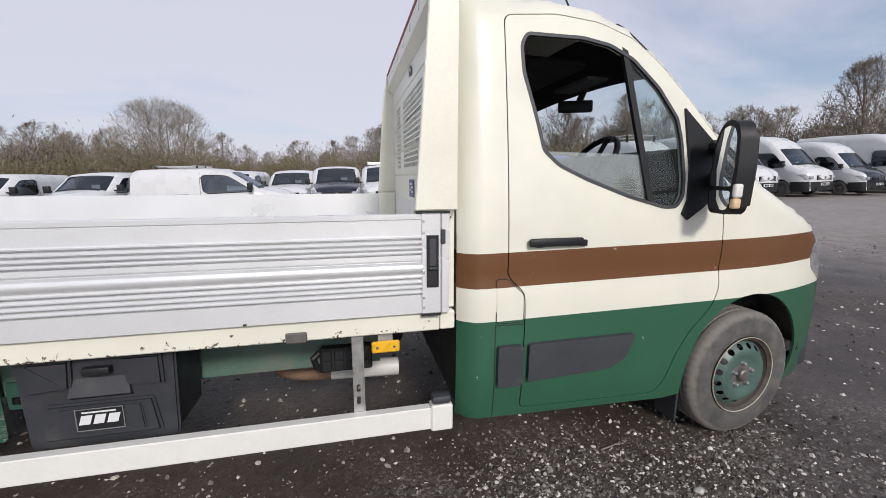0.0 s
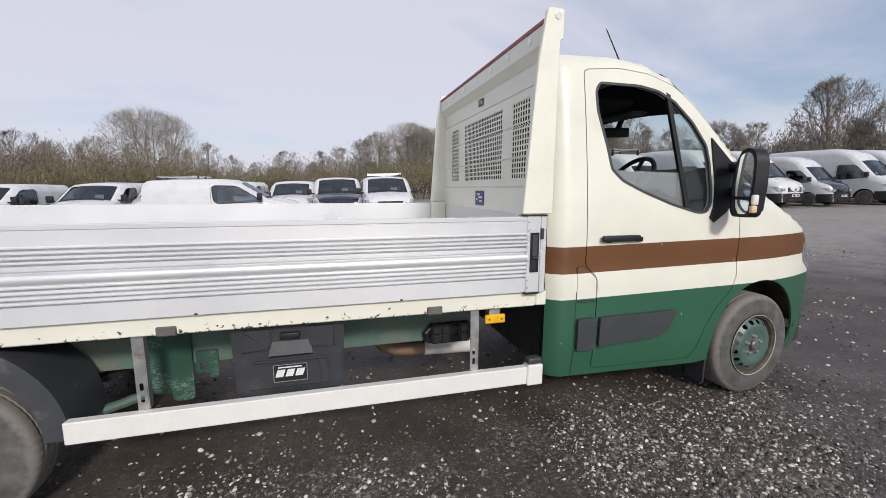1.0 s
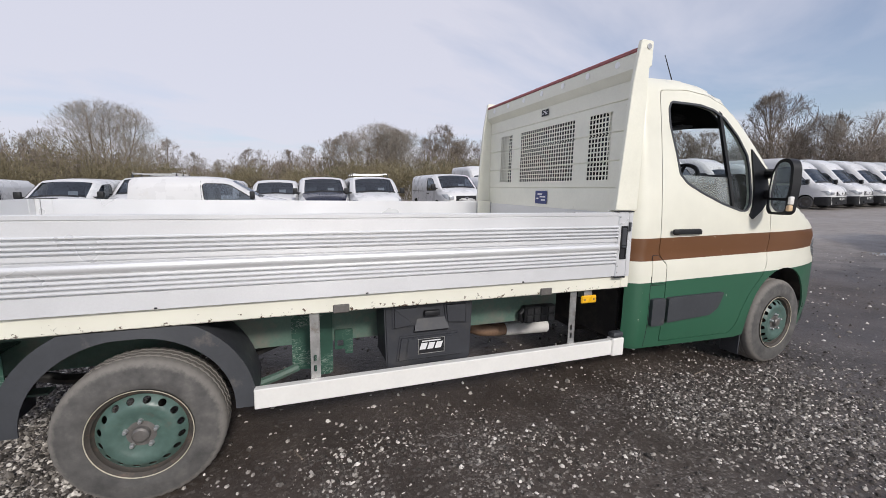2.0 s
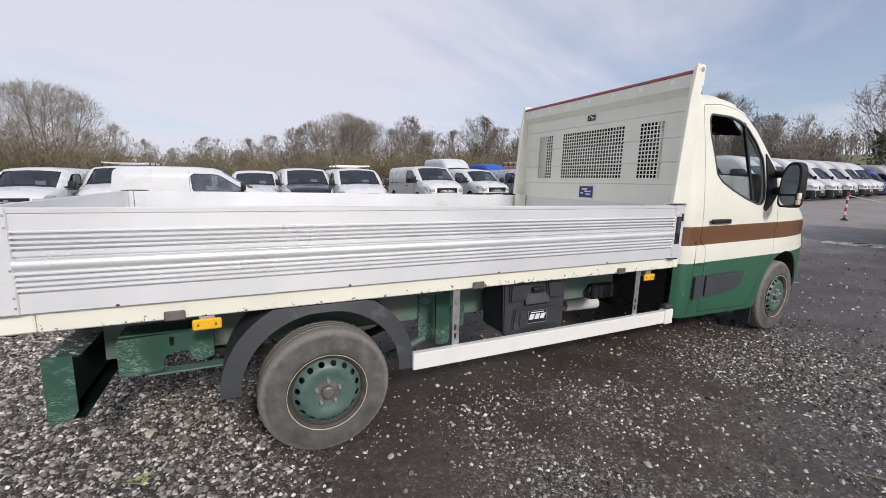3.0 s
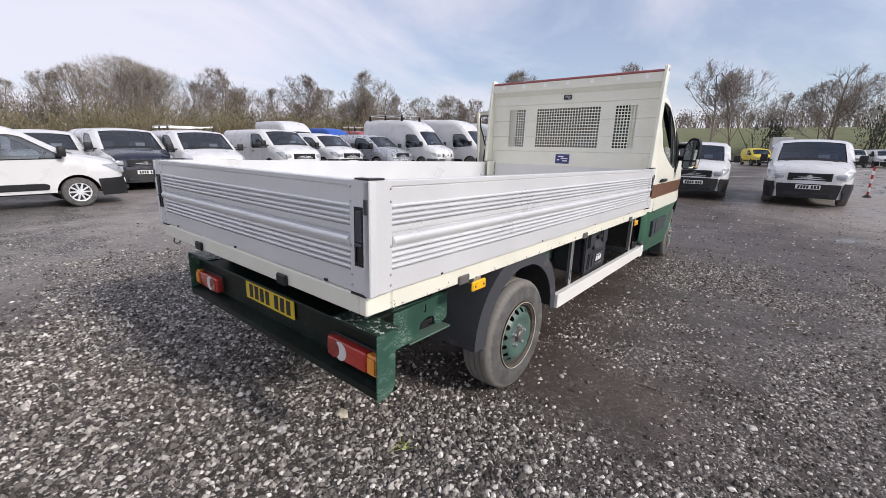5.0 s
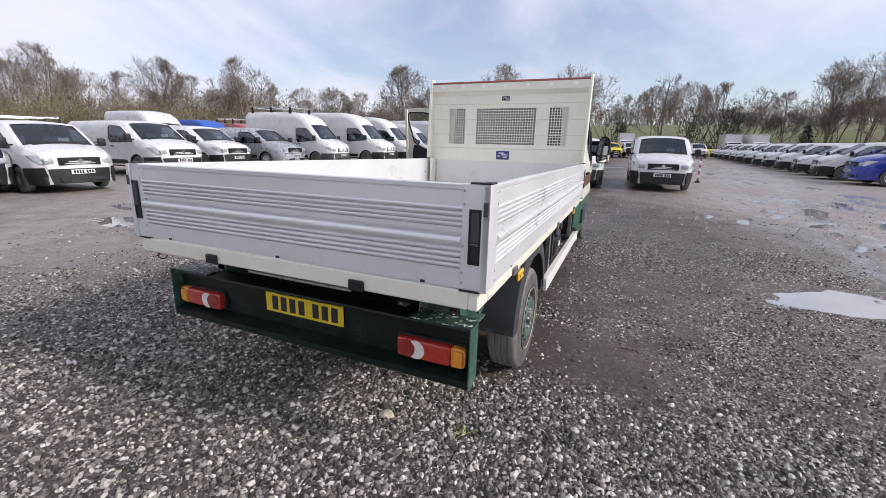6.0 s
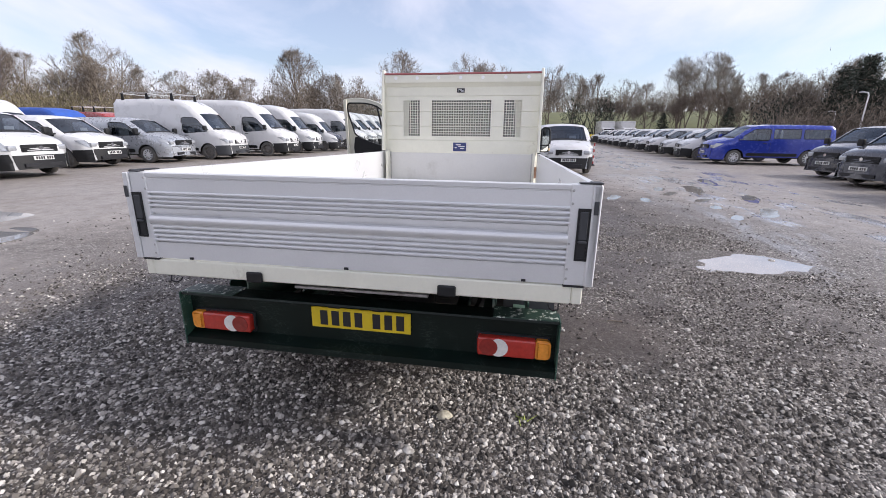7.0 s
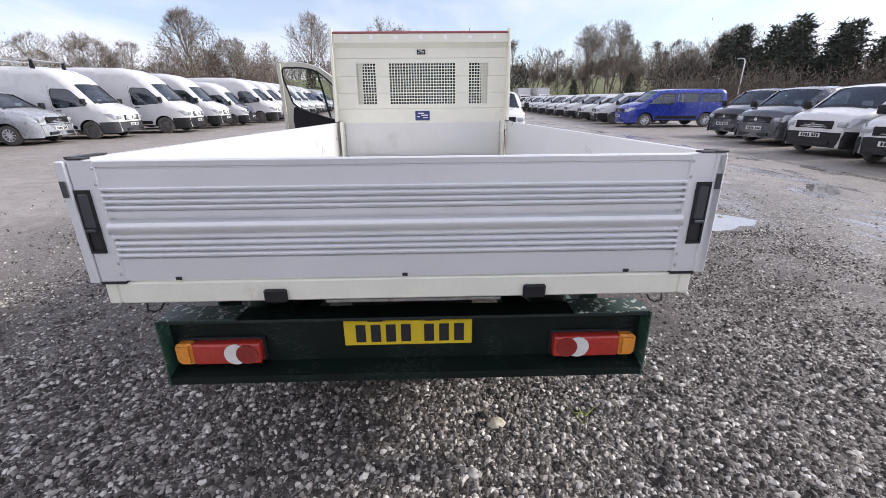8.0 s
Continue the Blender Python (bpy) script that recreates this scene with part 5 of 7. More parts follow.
part("door_edge", prism(fresh(), [(3.03, 2.09), (3.05, 2.09), (3.05, 1.10), (3.03, 1.10)], lambda u, v, d: (u, cab_y(u, v, -0.03) - d, v), 0.05), M["cream"], pd)
mirror_on(pd, 1)

# cab interior
def seat(x, y, name="seat"):
    s = new(name)
    s.parent = cab
    tagged(s, "grey fabric cab seat with headrest")
    part("cushion", boxed(x - 0.05, x + 0.45, y - 0.25, y + 0.25, 0.78, 0.94, bevel=0.05, seg=3), M["seat"], s)
    o = part("backrest", boxed(-0.07, 0.07, -0.25, 0.25, 0.0, 0.66, bevel=0.05, seg=3), M["seat"], s)
    o.matrix_basis = pose(x - 0.02, y, 0.9, 0, -12, 0)
    o = part("headrest", boxed(-0.05, 0.05, -0.14, 0.14, 0.69, 0.86, bevel=0.04, seg=3), M["seat"], s)
    o.matrix_basis = pose(x - 0.02, y, 0.9, 0, -12, 0)


for y in (-0.55, 0.12, 0.62):
    seat(3.12, y)
bm = fresh()
extrude_pts = [(4.62, 0.75), (4.60, 1.24), (4.28, 1.45), (4.12, 1.575), (3.97, 1.612), (3.83, 1.575), (3.80, 1.25), (4.0, 0.95), (4.2, 0.75)]
prism(bm, rounded(extrude_pts, 0.05), lambda u, v, d: (u, -0.84 + d, v), 1.68)
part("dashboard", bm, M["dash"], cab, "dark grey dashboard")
bm = fresh()
ring = [(0.19 * math.cos(t), 0.19 * math.sin(t)) for t in np.linspace(0, 2 * math.pi, 40)]
tube(bm, [(a, b, 0) for a, b in ring], 0.016, 8)
for a in (0.0, 2.4, 4.2):
    tube(bm, [(0, 0, -0.02), (0.18 * math.cos(a), 0.18 * math.sin(a), 0)], 0.014, 6)
box(bm, -0.07, 0.07, -0.06, 0.06, -0.04, 0.0, bevel=0.02)
o = part("steering_wheel", bm, M["black"], cab, "black steering wheel")
o.matrix_basis = pose(3.675, -0.50, 1.53, 0, -52, 0)
rv = fresh()
box(rv, -0.10, 0.10, -0.015, 0.015, -0.035, 0.035, bevel=0.012, seg=2)
tube(rv, [(0.02, 0.01, 0.02), (0.06, 0.02, 0.13)], 0.02, 8)
part("rear_view_mirror", rv, M["black"], cab, "black rear-view mirror").matrix_basis = pose(3.69, -0.30, 1.88, 0, 0, -25)
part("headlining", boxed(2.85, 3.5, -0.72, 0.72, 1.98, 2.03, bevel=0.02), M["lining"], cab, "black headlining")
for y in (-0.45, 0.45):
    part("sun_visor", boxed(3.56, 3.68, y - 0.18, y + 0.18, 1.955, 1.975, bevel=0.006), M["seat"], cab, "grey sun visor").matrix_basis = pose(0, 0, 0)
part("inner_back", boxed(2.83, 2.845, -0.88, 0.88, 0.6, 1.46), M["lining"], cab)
BR_Y = 0.83

# ---- chassis and underside ----
for s in (-1, 1):
    prof = [(s * 0.66, 0.553), (s * 0.66, 0.815), (s * 0.59, 0.815), (s * 0.59, 0.805), (s * 0.65, 0.805), (s * 0.65, 0.563), (s * 0.59, 0.563), (s * 0.59, 0.553)]
    part("chassis_rail", extrude_x(fresh(), prof, -0.955, 2.47), M["rail"], truck, "green painted steel chassis rail")
for x in (-0.95, -0.62, 0.72, 1.35, 2.05, 2.62):
    part("cross_member", boxed(x, x + 0.06, -0.98, 0.98, 0.8155, 0.834, bevel=0.004), M["dark"], truck)
part("bed_underside", boxed(-1.13, 2.69, -0.975, 0.975, 0.836, 0.872), M["dark"], truck)

# rear bumper with lamps and plate
rb = new("rear_bumper")
rb.parent = truck
tagged(rb, "scratched dark green steel rear bumper")
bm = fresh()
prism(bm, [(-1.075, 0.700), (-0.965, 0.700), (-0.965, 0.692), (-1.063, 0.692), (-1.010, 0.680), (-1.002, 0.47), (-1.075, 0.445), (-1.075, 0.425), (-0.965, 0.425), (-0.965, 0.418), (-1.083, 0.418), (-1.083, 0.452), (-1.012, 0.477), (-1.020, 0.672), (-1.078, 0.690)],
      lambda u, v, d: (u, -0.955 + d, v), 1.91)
# darkened copy of the green, standing in for shade in the channel
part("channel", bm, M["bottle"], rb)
for s in (-1, 1):
    y = s * 0.9555
    o = [(-1.086, 0.705), (-0.985, 0.705), (-0.985, 0.455), (-1.005, 0.425), (-1.035, 0.412), (-1.086, 0.412)]
    part("end_plate", prism(fresh(), o, lambda u, v, d: (u, y + s * d, v), 0.006), M["green"], rb, "scratched green end plate")
    part("top_plate", boxed(-1.075, -0.955, min(s * 0.66, s * 0.954), max(s * 0.66, s * 0.954), 0.7005, 0.706), M["peeling"], rb, "green top plate with pale peeling paint")
    lamp = new("tail_lamp")
    lamp.parent = rb
    tagged(lamp, "red, white and orange tail lamp cluster")
    edge = s * 0.862
    y0, y1 = sorted((s * 0.590, edge))
    part("lens", boxed(-1.066, -1.018, y0, y1, 0.494, 0.591, bevel=0.012, seg=3), M["rlamp"], lamp, "red lens")
    bm = prism(fresh(), rounded([(edge, 0.4945), (s * 0.917, 0.4945), (s * 0.931, 0.510), (s * 0.931, 0.577), (s * 0.917, 0.5905), (edge, 0.5905)], 0.012), lambda u, v, d: (-1.020 - d, u, v), 0.046)
    bmesh.ops.bevel(bm, geom=[e for e in bm.edges if all(v.co.x < -1.06 for v in e.verts)], offset=0.012, segments=3, affect="EDGES")
    part("lens", bm, M["olamp"], lamp, "orange lens", 40)
    part("lens", tube(fresh(), [(-1.05, s * 0.690, 0.5425), (-1.0675, s * 0.690, 0.5425)], 0.045, 24), M["wlamp"], lamp, "white reversing lens")
    part("lens", tube(fresh(), [(-1.05, s * 0.644, 0.5425), (-1.0695, s * 0.644, 0.5425)], 0.043, 24), M["rlamp_dark"], lamp, "round dark red lens")
    y0, y1 = sorted((s * 0.583, s * 0.931))
    part("lamp_base", boxed(-1.03, -1.008, y0, y1, 0.487, 0.598, bevel=0.005), M["black"], lamp)
plate = part("number_plate", boxed(-1.030, -1.022, -0.26, 0.26, 0.549, 0.660, bevel=0.003), M["plate_y"], rb, "yellow number plate with dark bars")
y = 0.212
for k in range(7):
    w = 0.04
    if k == 4:
        y -= 0.033
    part("plate_bar", boxed(-1.0315, -1.0302, y - w, y, 0.565, 0.644), M["ink"], plate)
    y -= 0.061
part("bumper_arm", boxed(-1.0, -0.40, -0.50, -0.44, 0.50, 0.58), M["green"], rb)
part("bumper_arm", boxed(-1.0, -0.40, 0.44, 0.50, 0.50, 0.58), M["green"], rb)
part("tow_bar", boxed(-1.10, -1.06, -0.36, 0.30, 0.778, 0.796, bevel=0.004), M["steel"], truck, "bare steel bar under the tail")

for y in (-0.10, 0.13):
    part("plate_lamp", boxed(-1.046, -1.012, y - 0.035, y + 0.035, 0.663, 0.690, bevel=0.006), M["black"], rb, "small black number plate lamp")
for y, k in ((0.90, 1), (-0.93, -1)):
    part("cable", tube(fresh(), [(-1.17, y, 0.84), (-1.178, y, 0.805), (-1.172, y - 0.02 * k, 0.795), (-1.16, y - 0.035 * k, 0.80), (-1.15, y - 0.04 * k, 0.815)], 0.0035, 6), M["ink"], truck, "short black cable hanging from the rail")

# bracket plates under the tail
for s in (-1, 1):
    y = s * BR_Y
    br = sheet(rounded([(-0.87, 0.515), (-0.87, 0.70), (-0.48, 0.715), (-0.48, 0.57), (-0.54, 0.55), (-0.575, 0.565), (-0.585, 0.61), (-0.64, 0.615), (-0.69, 0.595), (-0.70, 0.525)], 0.012),
               [rounded([(-0.665, 0.645), (-0.645, 0.645), (-0.645, 0.69), (-0.665, 0.69)], 0.008)], 0.06, lambda u, v: (u, y, v), 0.008, (0, s, 0))
    part("bracket_plate", br, M["green"], truck, "scratched green bracket plate with a slot")
    part("bracket_web", boxed(-0.86, -0.49, min(y - s * 0.16, y - s * 0.009), max(y - s * 0.16, y - s * 0.009), 0.708, 0.716), M["green"], truck)
    part("bracket_bar", boxed(-0.76, -0.34, min(y, y - s * 0.07), max(y, y - s * 0.07), 0.505, 0.514), M["rail"], truck)
    hy = s * 0.675
    hg = sheet(rounded([(0.688, 0.41), (0.688, 0.80), (0.805, 0.80), (0.805, 0.40)], 0.012), [], 0.06, lambda u, v: (u, hy, v), 0.008, (0, s, 0))
    part("hanger_plate", hg, M["green"], truck, "green hanger plate below the chassis rail")
    hg = sheet(rounded([(0.809, 0.362), (0.809, 0.80), (0.912, 0.80), (0.912, 0.362)], 0.030), [], 0.06, lambda u, v: (u, hy + s * 0.012, v), 0.008, (0, s, 0))
    part("hanger_plate", hg, M["green"], truck, "green hanger plate with rounded corners")
    hg = sheet(rounded([(0.925, 0.50), (0.925, 0.62), (1.03, 0.62), (1.03, 0.468), (0.985, 0.468), (0.985, 0.50)], 0.010), [rounded([(0.94, 0.52), (0.975, 0.52), (0.975, 0.555), (0.94, 0.555)], 0.004)], 0.06, lambda u, v: (u, hy, v), 0.008, (0, s, 0))
    part("hanger_plate", hg, M["green"], truck)
    part("spring_arm", tube(fresh(), [(0.46, s * 0.72, 0.36), (0.60, s * 0.71, 0.395), (0.72, s * 0.69, 0.43)], 0.024, 8), M["rail"], truck)

# wheel arches of the rear axle: a flanged black plastic mudguard
for s in (-1, 1):
    gu = new("mudguard")
    gu.parent = truck
    tagged(gu, "black plastic rear mudguard")
    ang = [radians(182 - 186 * i / 30) for i in range(31)]
    outer = [(0.035 + 0.490 * math.cos(t), min(0.826, 0.425 + 0.46 * math.sin(t))) for t in ang]
    inn = [(0.035 + 0.400 * math.cos(t), min(0.785, 0.425 + 0.365 * math.sin(t))) for t in ang]
    bm = fresh()
    a = [bm.verts.new((x, s * 1.005, z)) for x, z in outer]
    b = [bm.verts.new((x, s * 1.012, z)) for x, z in inn]
    c = [bm.verts.new((x, s * 0.70, z)) for x, z in outer]
    for i in range(len(outer) - 1):
        bm.faces.new((a[i], a[i + 1], b[i + 1], b[i]))
        bm.faces.new((a[i + 1], a[i], c[i], c[i + 1]))
    bm.normal_update()
    part("guard_shell", thicken(bm, 0.006, (0, s, 0.3)), M["grey"], gu)

# side guards: rail, struts, end caps
for s in (-1, 1):
    sg = new("side_guard")
    sg.parent = truck
    tagged(sg, "cream steel side guard rail on slotted struts")
    y0, y1 = sorted((s * 0.985, s * 1.030))
    part("guard_rail", boxed(0.515, 2.66, y0, y1, 0.385, 0.485, bevel=0.004), M["offwhite"], sg)
    part("guard_end", boxed(2.66, 2.755, min(s * 0.975, s * 1.036), max(s * 0.975, s * 1.036), 0.375, 0.495, bevel=0.006), M["offwhite"], sg)
    part("guard_cap", boxed(2.665, 2.75, min(s * 0.975, s * 1.034), max(s * 0.975, s * 1.034), 0.4955, 0.535, bevel=0.014, seg=2), M["grey"], sg, "grey plastic cap")
    for x in (0.800, 2.358):
        hl = [rounded([(x - 0.008, z), (x + 0.008, z), (x + 0.008, z + 0.035), (x - 0.008, z + 0.035)], 0.007) for z in (0.52, 0.575)]
        bm = sheet([(x - 0.021, 0.486), (x + 0.021, 0.486), (x + 0.021, 0.833), (x - 0.021, 0.833)], hl, 0.05, lambda u, v: (u, s * 0.988, v), 0.004, (0, s, 0))
        st = part("strut", bm, M["steel"], sg, "slotted galvanised strut")
        part("strut_flange", boxed(x + 0.022, x + 0.026, min(s * 0.95, s * 0.988), max(s * 0.95, s * 0.988), 0.486, 0.833), M["steel"], st)

# toolbox
tb = new("toolbox")
tb.parent = truck
tb.matrix_basis = pose(0.075, 0, 0)
tagged(tb, "dark grey moulded plastic toolbox")
bm = fresh()
prism(bm, [(1.105, 0.470), (1.585, 0.470), (1.600, 0.832), (1.090, 0.832)], lambda u, v, d: (u, -0.935 + d, v), 0.26)
bmesh.ops.bevel(bm, geom=bm.edges[:], offset=0.018, segments=2, affect="EDGES")
part("body", bm, M["box"], tb)
lid = new("lid")
lid.parent = tb
tagged(lid, "moulded toolbox lid with a sunken catch")


def pad(outline, base, proud, soft=0.008):
    """A moulded pad standing proud of the lid, its face smaller than its foot."""
    bm = prism(fresh(), outline, lambda u, v, d: (u, -base - d, v), proud)
    bmesh.ops.bevel(bm, geom=[e for e in bm.edges if all(v.co.y < -base - proud * 0.5 for v in e.verts)], offset=soft, segments=2, affect="EDGES")
    return bm


part("lid_panel", pad(rounded([(1.098, 0.466), (1.592, 0.466), (1.606, 0.834), (1.084, 0.834)], 0.025), 0.936, 0.020, 0.008), M["box"], lid)
part("moulding", pad(rounded([(1.128, 0.815), (1.272, 0.815), (1.268, 0.770), (1.262, 0.700), (1.128, 0.690)], 0.010), 0.9562, 0.020, 0.010), M["box"], lid)
part("moulding", pad(rounded([(1.425, 0.815), (1.562, 0.815), (1.562, 0.690), (1.440, 0.700), (1.430, 0.770)], 0.010), 0.9562, 0.020, 0.010), M["box"], lid)
bm = fresh()
x0, x1 = 1.262, 1.440
vs = [bm.verts.new(p) for p in ((x0, -0.9563, 0.735), (x1, -0.9563, 0.735), (x1 + 0.012, -0.978, 0.672), (x0 - 0.012, -0.978, 0.672), (x1 + 0.012, -0.9563, 0.655), (x0 - 0.012, -0.9563, 0.655))]
for f in ((0, 1, 2, 3), (3, 2, 4, 5), (0, 3, 5), (1, 4, 2)):
    bm.faces.new([vs[i] for i in f])
bmesh.ops.recalc_face_normals(bm, faces=bm.faces[:])
part("catch_ramp", bm, M["box"], lid)
part("moulding", pad(rounded([(1.150, 0.500), (1.540, 0.500), (1.520, 0.645), (1.170, 0.645)], 0.012), 0.9562, 0.016, 0.010), M["box"], lid)
part("moulding", pad(rounded([(1.200, 0.520), (1.490, 0.520), (1.480, 0.632), (1.210, 0.632)], 0.010), 0.9724, 0.008, 0.005), M["box"], lid)
part("catch", boxed(1.305, 1.397, -0.986, -0.957, 0.752, 0.784, bevel=0.008, seg=2), M["black"], lid, "black catch")
bd = part("badge", boxed(1.268, 1.424, -0.9835, -0.9808, 0.540, 0.628, bevel=0.001), M["black"], lid, "black badge with slanting silver bars")
for x0, x1, z0, z1 in ((1.268, 1.424, 0.6245, 0.628), (1.268, 1.424, 0.540, 0.5435), (1.268, 1.2715, 0.544, 0.624), (1.4205, 1.424, 0.544, 0.624)):
    part("badge_edge", boxed(x0, x1, -0.9845, -0.9836, z0, z1), M["steel"], bd)
for x0, x1 in ((1.282, 1.318), (1.328, 1.362), (1.372, 1.408)):
    part("badge_bar", prism(fresh(), [(x0 - 0.006, 0.566), (x1 - 0.006, 0.566), (x1 + 0.006, 0.602), (x0 + 0.006, 0.602)], lambda u, v, d: (u, -0.9836 - d, v), 0.001), M["white_ink"], bd)
part("badge_bar", boxed(1.29, 1.40, -0.9846, -0.9836, 0.610, 0.616), M["white_ink"], bd)

# heater and exhaust, pipe, tank, axle, springs
part("exhaust_silencer", tube(fresh(), [(2.215, -0.38, 0.392), (2.59, -0.38, 0.380)], 0.051, 18), M["inner"], truck, "pale silencer canister")
part("exhaust_pipe", tube(fresh(), [(1.90, -0.30, 0.465), (1.95, -0.35, 0.425), (2.02, -0.372, 0.402), (2.11, -0.38, 0.394), (2.216, -0.38, 0.392)], 0.046, 14), M["rust"], truck, "rusty exhaust pipe")
bm = fresh()
box(bm, 2.185, 2.43, -0.72, -0.662, 0.545, 0.662, bevel=0.008)
for i in range(4):
    box(bm, 2.195 + i * 0.057, 2.240 + i * 0.057, -0.731, -0.72, 0.553, 0.600, bevel=0.004)
    box(bm, 2.195 + i * 0.057, 2.240 + i * 0.057, -0.731, -0.72, 0.608, 0.655, bevel=0.004)
part("heater_unit", bm, M["black"], truck, "ribbed black heater unit")
part("heater_hose", tube(fresh(), [(2.185, -0.69, 0.64), (2.155, -0.70, 0.615), (2.165, -0.69, 0.57), (2.19, -0.68, 0.555)], 0.016, 8), M["black"], truck)
part("fuel_tank", boxed(1.85, 2.65, -0.24, 0.42, 0.45, 0.76, bevel=0.05, seg=2), M["dark"], truck)
part("rear_axle", tube(fresh(), [(0.045, -0.86, 0.336), (0.045, 0.86, 0.336)], 0.055, 14), M["dark"], truck)
for s in (-1, 1):
    part("leaf_spring", tube(fresh(), [(-0.72, s * 0.55, 0.56), (-0.4, s * 0.55, 0.46), (0, s * 0.55, 0.42), (0.4, s * 0.55, 0.46), (0.68, s * 0.55, 0.56)], 0.028, 6), M["dark"], truck)
part("spare_wheel", tube(fresh(), [(-0.62, 0, 0.50), (-0.62, 0, 0.68)], 0.30, 24), M["dark"], truck)
part("gearbox", boxed(2.9, 4.6, -0.35, 0.35, 0.28, 0.5, bevel=0.05), M["dark"], truck)
# amber side markers
for x in (-0.485, 2.475):
    y = -1.0185 if x < 0 else -0.985
    dz = 0.0 if x < 0 else -0.028
    mk = part("side_marker", boxed(x - 0.058, x + 0.058, y - 0.016, y, 0.772 + dz, 0.822 + dz, bevel=0.006), M["amber"], truck, "amber side marker lamp")
    for d in (-0.035, 0.035):
        part("marker_screw", tube(fresh(), [(x + d, y - 0.0162, 0.797 + dz), (x + d, y - 0.0185, 0.797 + dz)], 0.006, 8), M["hub"], mk)
    part("marker_bracket", boxed(x - 0.03, x + 0.03, y, y + 0.06, 0.80 + dz, 0.831), M["steel"], truck)

# ---- parked vans ----
SPECS = {
    "small": dict(wb=2.79, fo=0.88, ro=0.74, w=0.92, r=0.32, belt=1.08, ws=(0.92, 1.66),
                  top=[(0.02, 0.26), (0.0, 0.48), (-0.02, 0.70), (-0.08, 0.86), (-0.22, 0.97), (-0.55, 1.07), (-0.92, 1.155), (-1.62, 1.70), (-1.85, 1.80), (-2.3, 1.845), (-3.3, 1.86)],
                  tail=[(0.18, 1.84), (0.06, 1.76), (0.0, 1.1), (0.0, 0.34)], win=[(-1.08, 1.09), (-1.12, 1.17), (-1.66, 1.60), (-1.80, 1.64), (-2.28, 1.66), (-2.36, 1.60), (-2.33, 1.15), (-2.22, 1.06)]),
    "mid": dict(wb=3.1, fo=0.93, ro=0.95, w=0.95, r=0.335, belt=1.15, ws=(0.85, 1.58),
                top=[(0.02, 0.24), (0.0, 0.48), (-0.02, 0.76), (-0.07, 0.92), (-0.2, 1.03), (-0.5, 1.13), (-0.84, 1.23), (-1.55, 1.82), (-1.8, 1.90), (-2.3, 1.94), (-3.6, 1.95)],
                tail=[(0.16, 1.93), (0.05, 1.84), (0.0, 1.2), (0.0, 0.34)], win=[(-1.0, 1.17), (-1.05, 1.25), (-1.60, 1.70), (-1.75, 1.74), (-2.25, 1.76), (-2.32, 1.68), (-2.30, 1.22), (-2.2, 1.13)]),
    "large": dict(wb=3.5, fo=1.0, ro=1.1, w=1.0, r=0.345, belt=1.25, ws=(0.75, 1.40),
                  top=[(0.02, 0.26), (0.0, 0.5), (-0.02, 0.86), (-0.08, 1.02), (-0.2, 1.12), (-0.5, 1.24), (-0.74, 1.34), (-1.38, 2.06), (-1.75, 2.42), (-2.15, 2.62), (-2.7, 2.71), (-4.2, 2.74)],
                  tail=[(0.14, 2.72), (0.04, 2.62), (0.0, 1.4), (0.0, 0.36)], win=[(-0.92, 1.29), (-0.97, 1.38), (-1.42, 1.84), (-1.55, 1.90), (-2.1, 1.92), (-2.17, 1.84), (-2.15, 1.28), (-2.05, 1.2)]),
}
for k, f in (("small", 0.85), ("mid", 0.87)):
    for key in ("top", "tail", "win"):
        SPECS[k][key] = [(x, z if z < 0.9 else 0.9 + (z - 0.9) * f) for x, z in SPECS[k][key]]
    SPECS[k]["belt"] = 0.9 + (SPECS[k]["belt"] - 0.9) * f
SPECS["city"] = dict(SPECS["small"], wb=2.69, ro=0.55)
SIDE_GLASS = {"mid": [[(-2.45, 1.63), (-3.55, 1.63), (-3.55, 1.20), (-2.45, 1.20)], [(-3.68, 1.62), (-4.72, 1.61), (-4.70, 1.21), (-3.68, 1.20)]]}


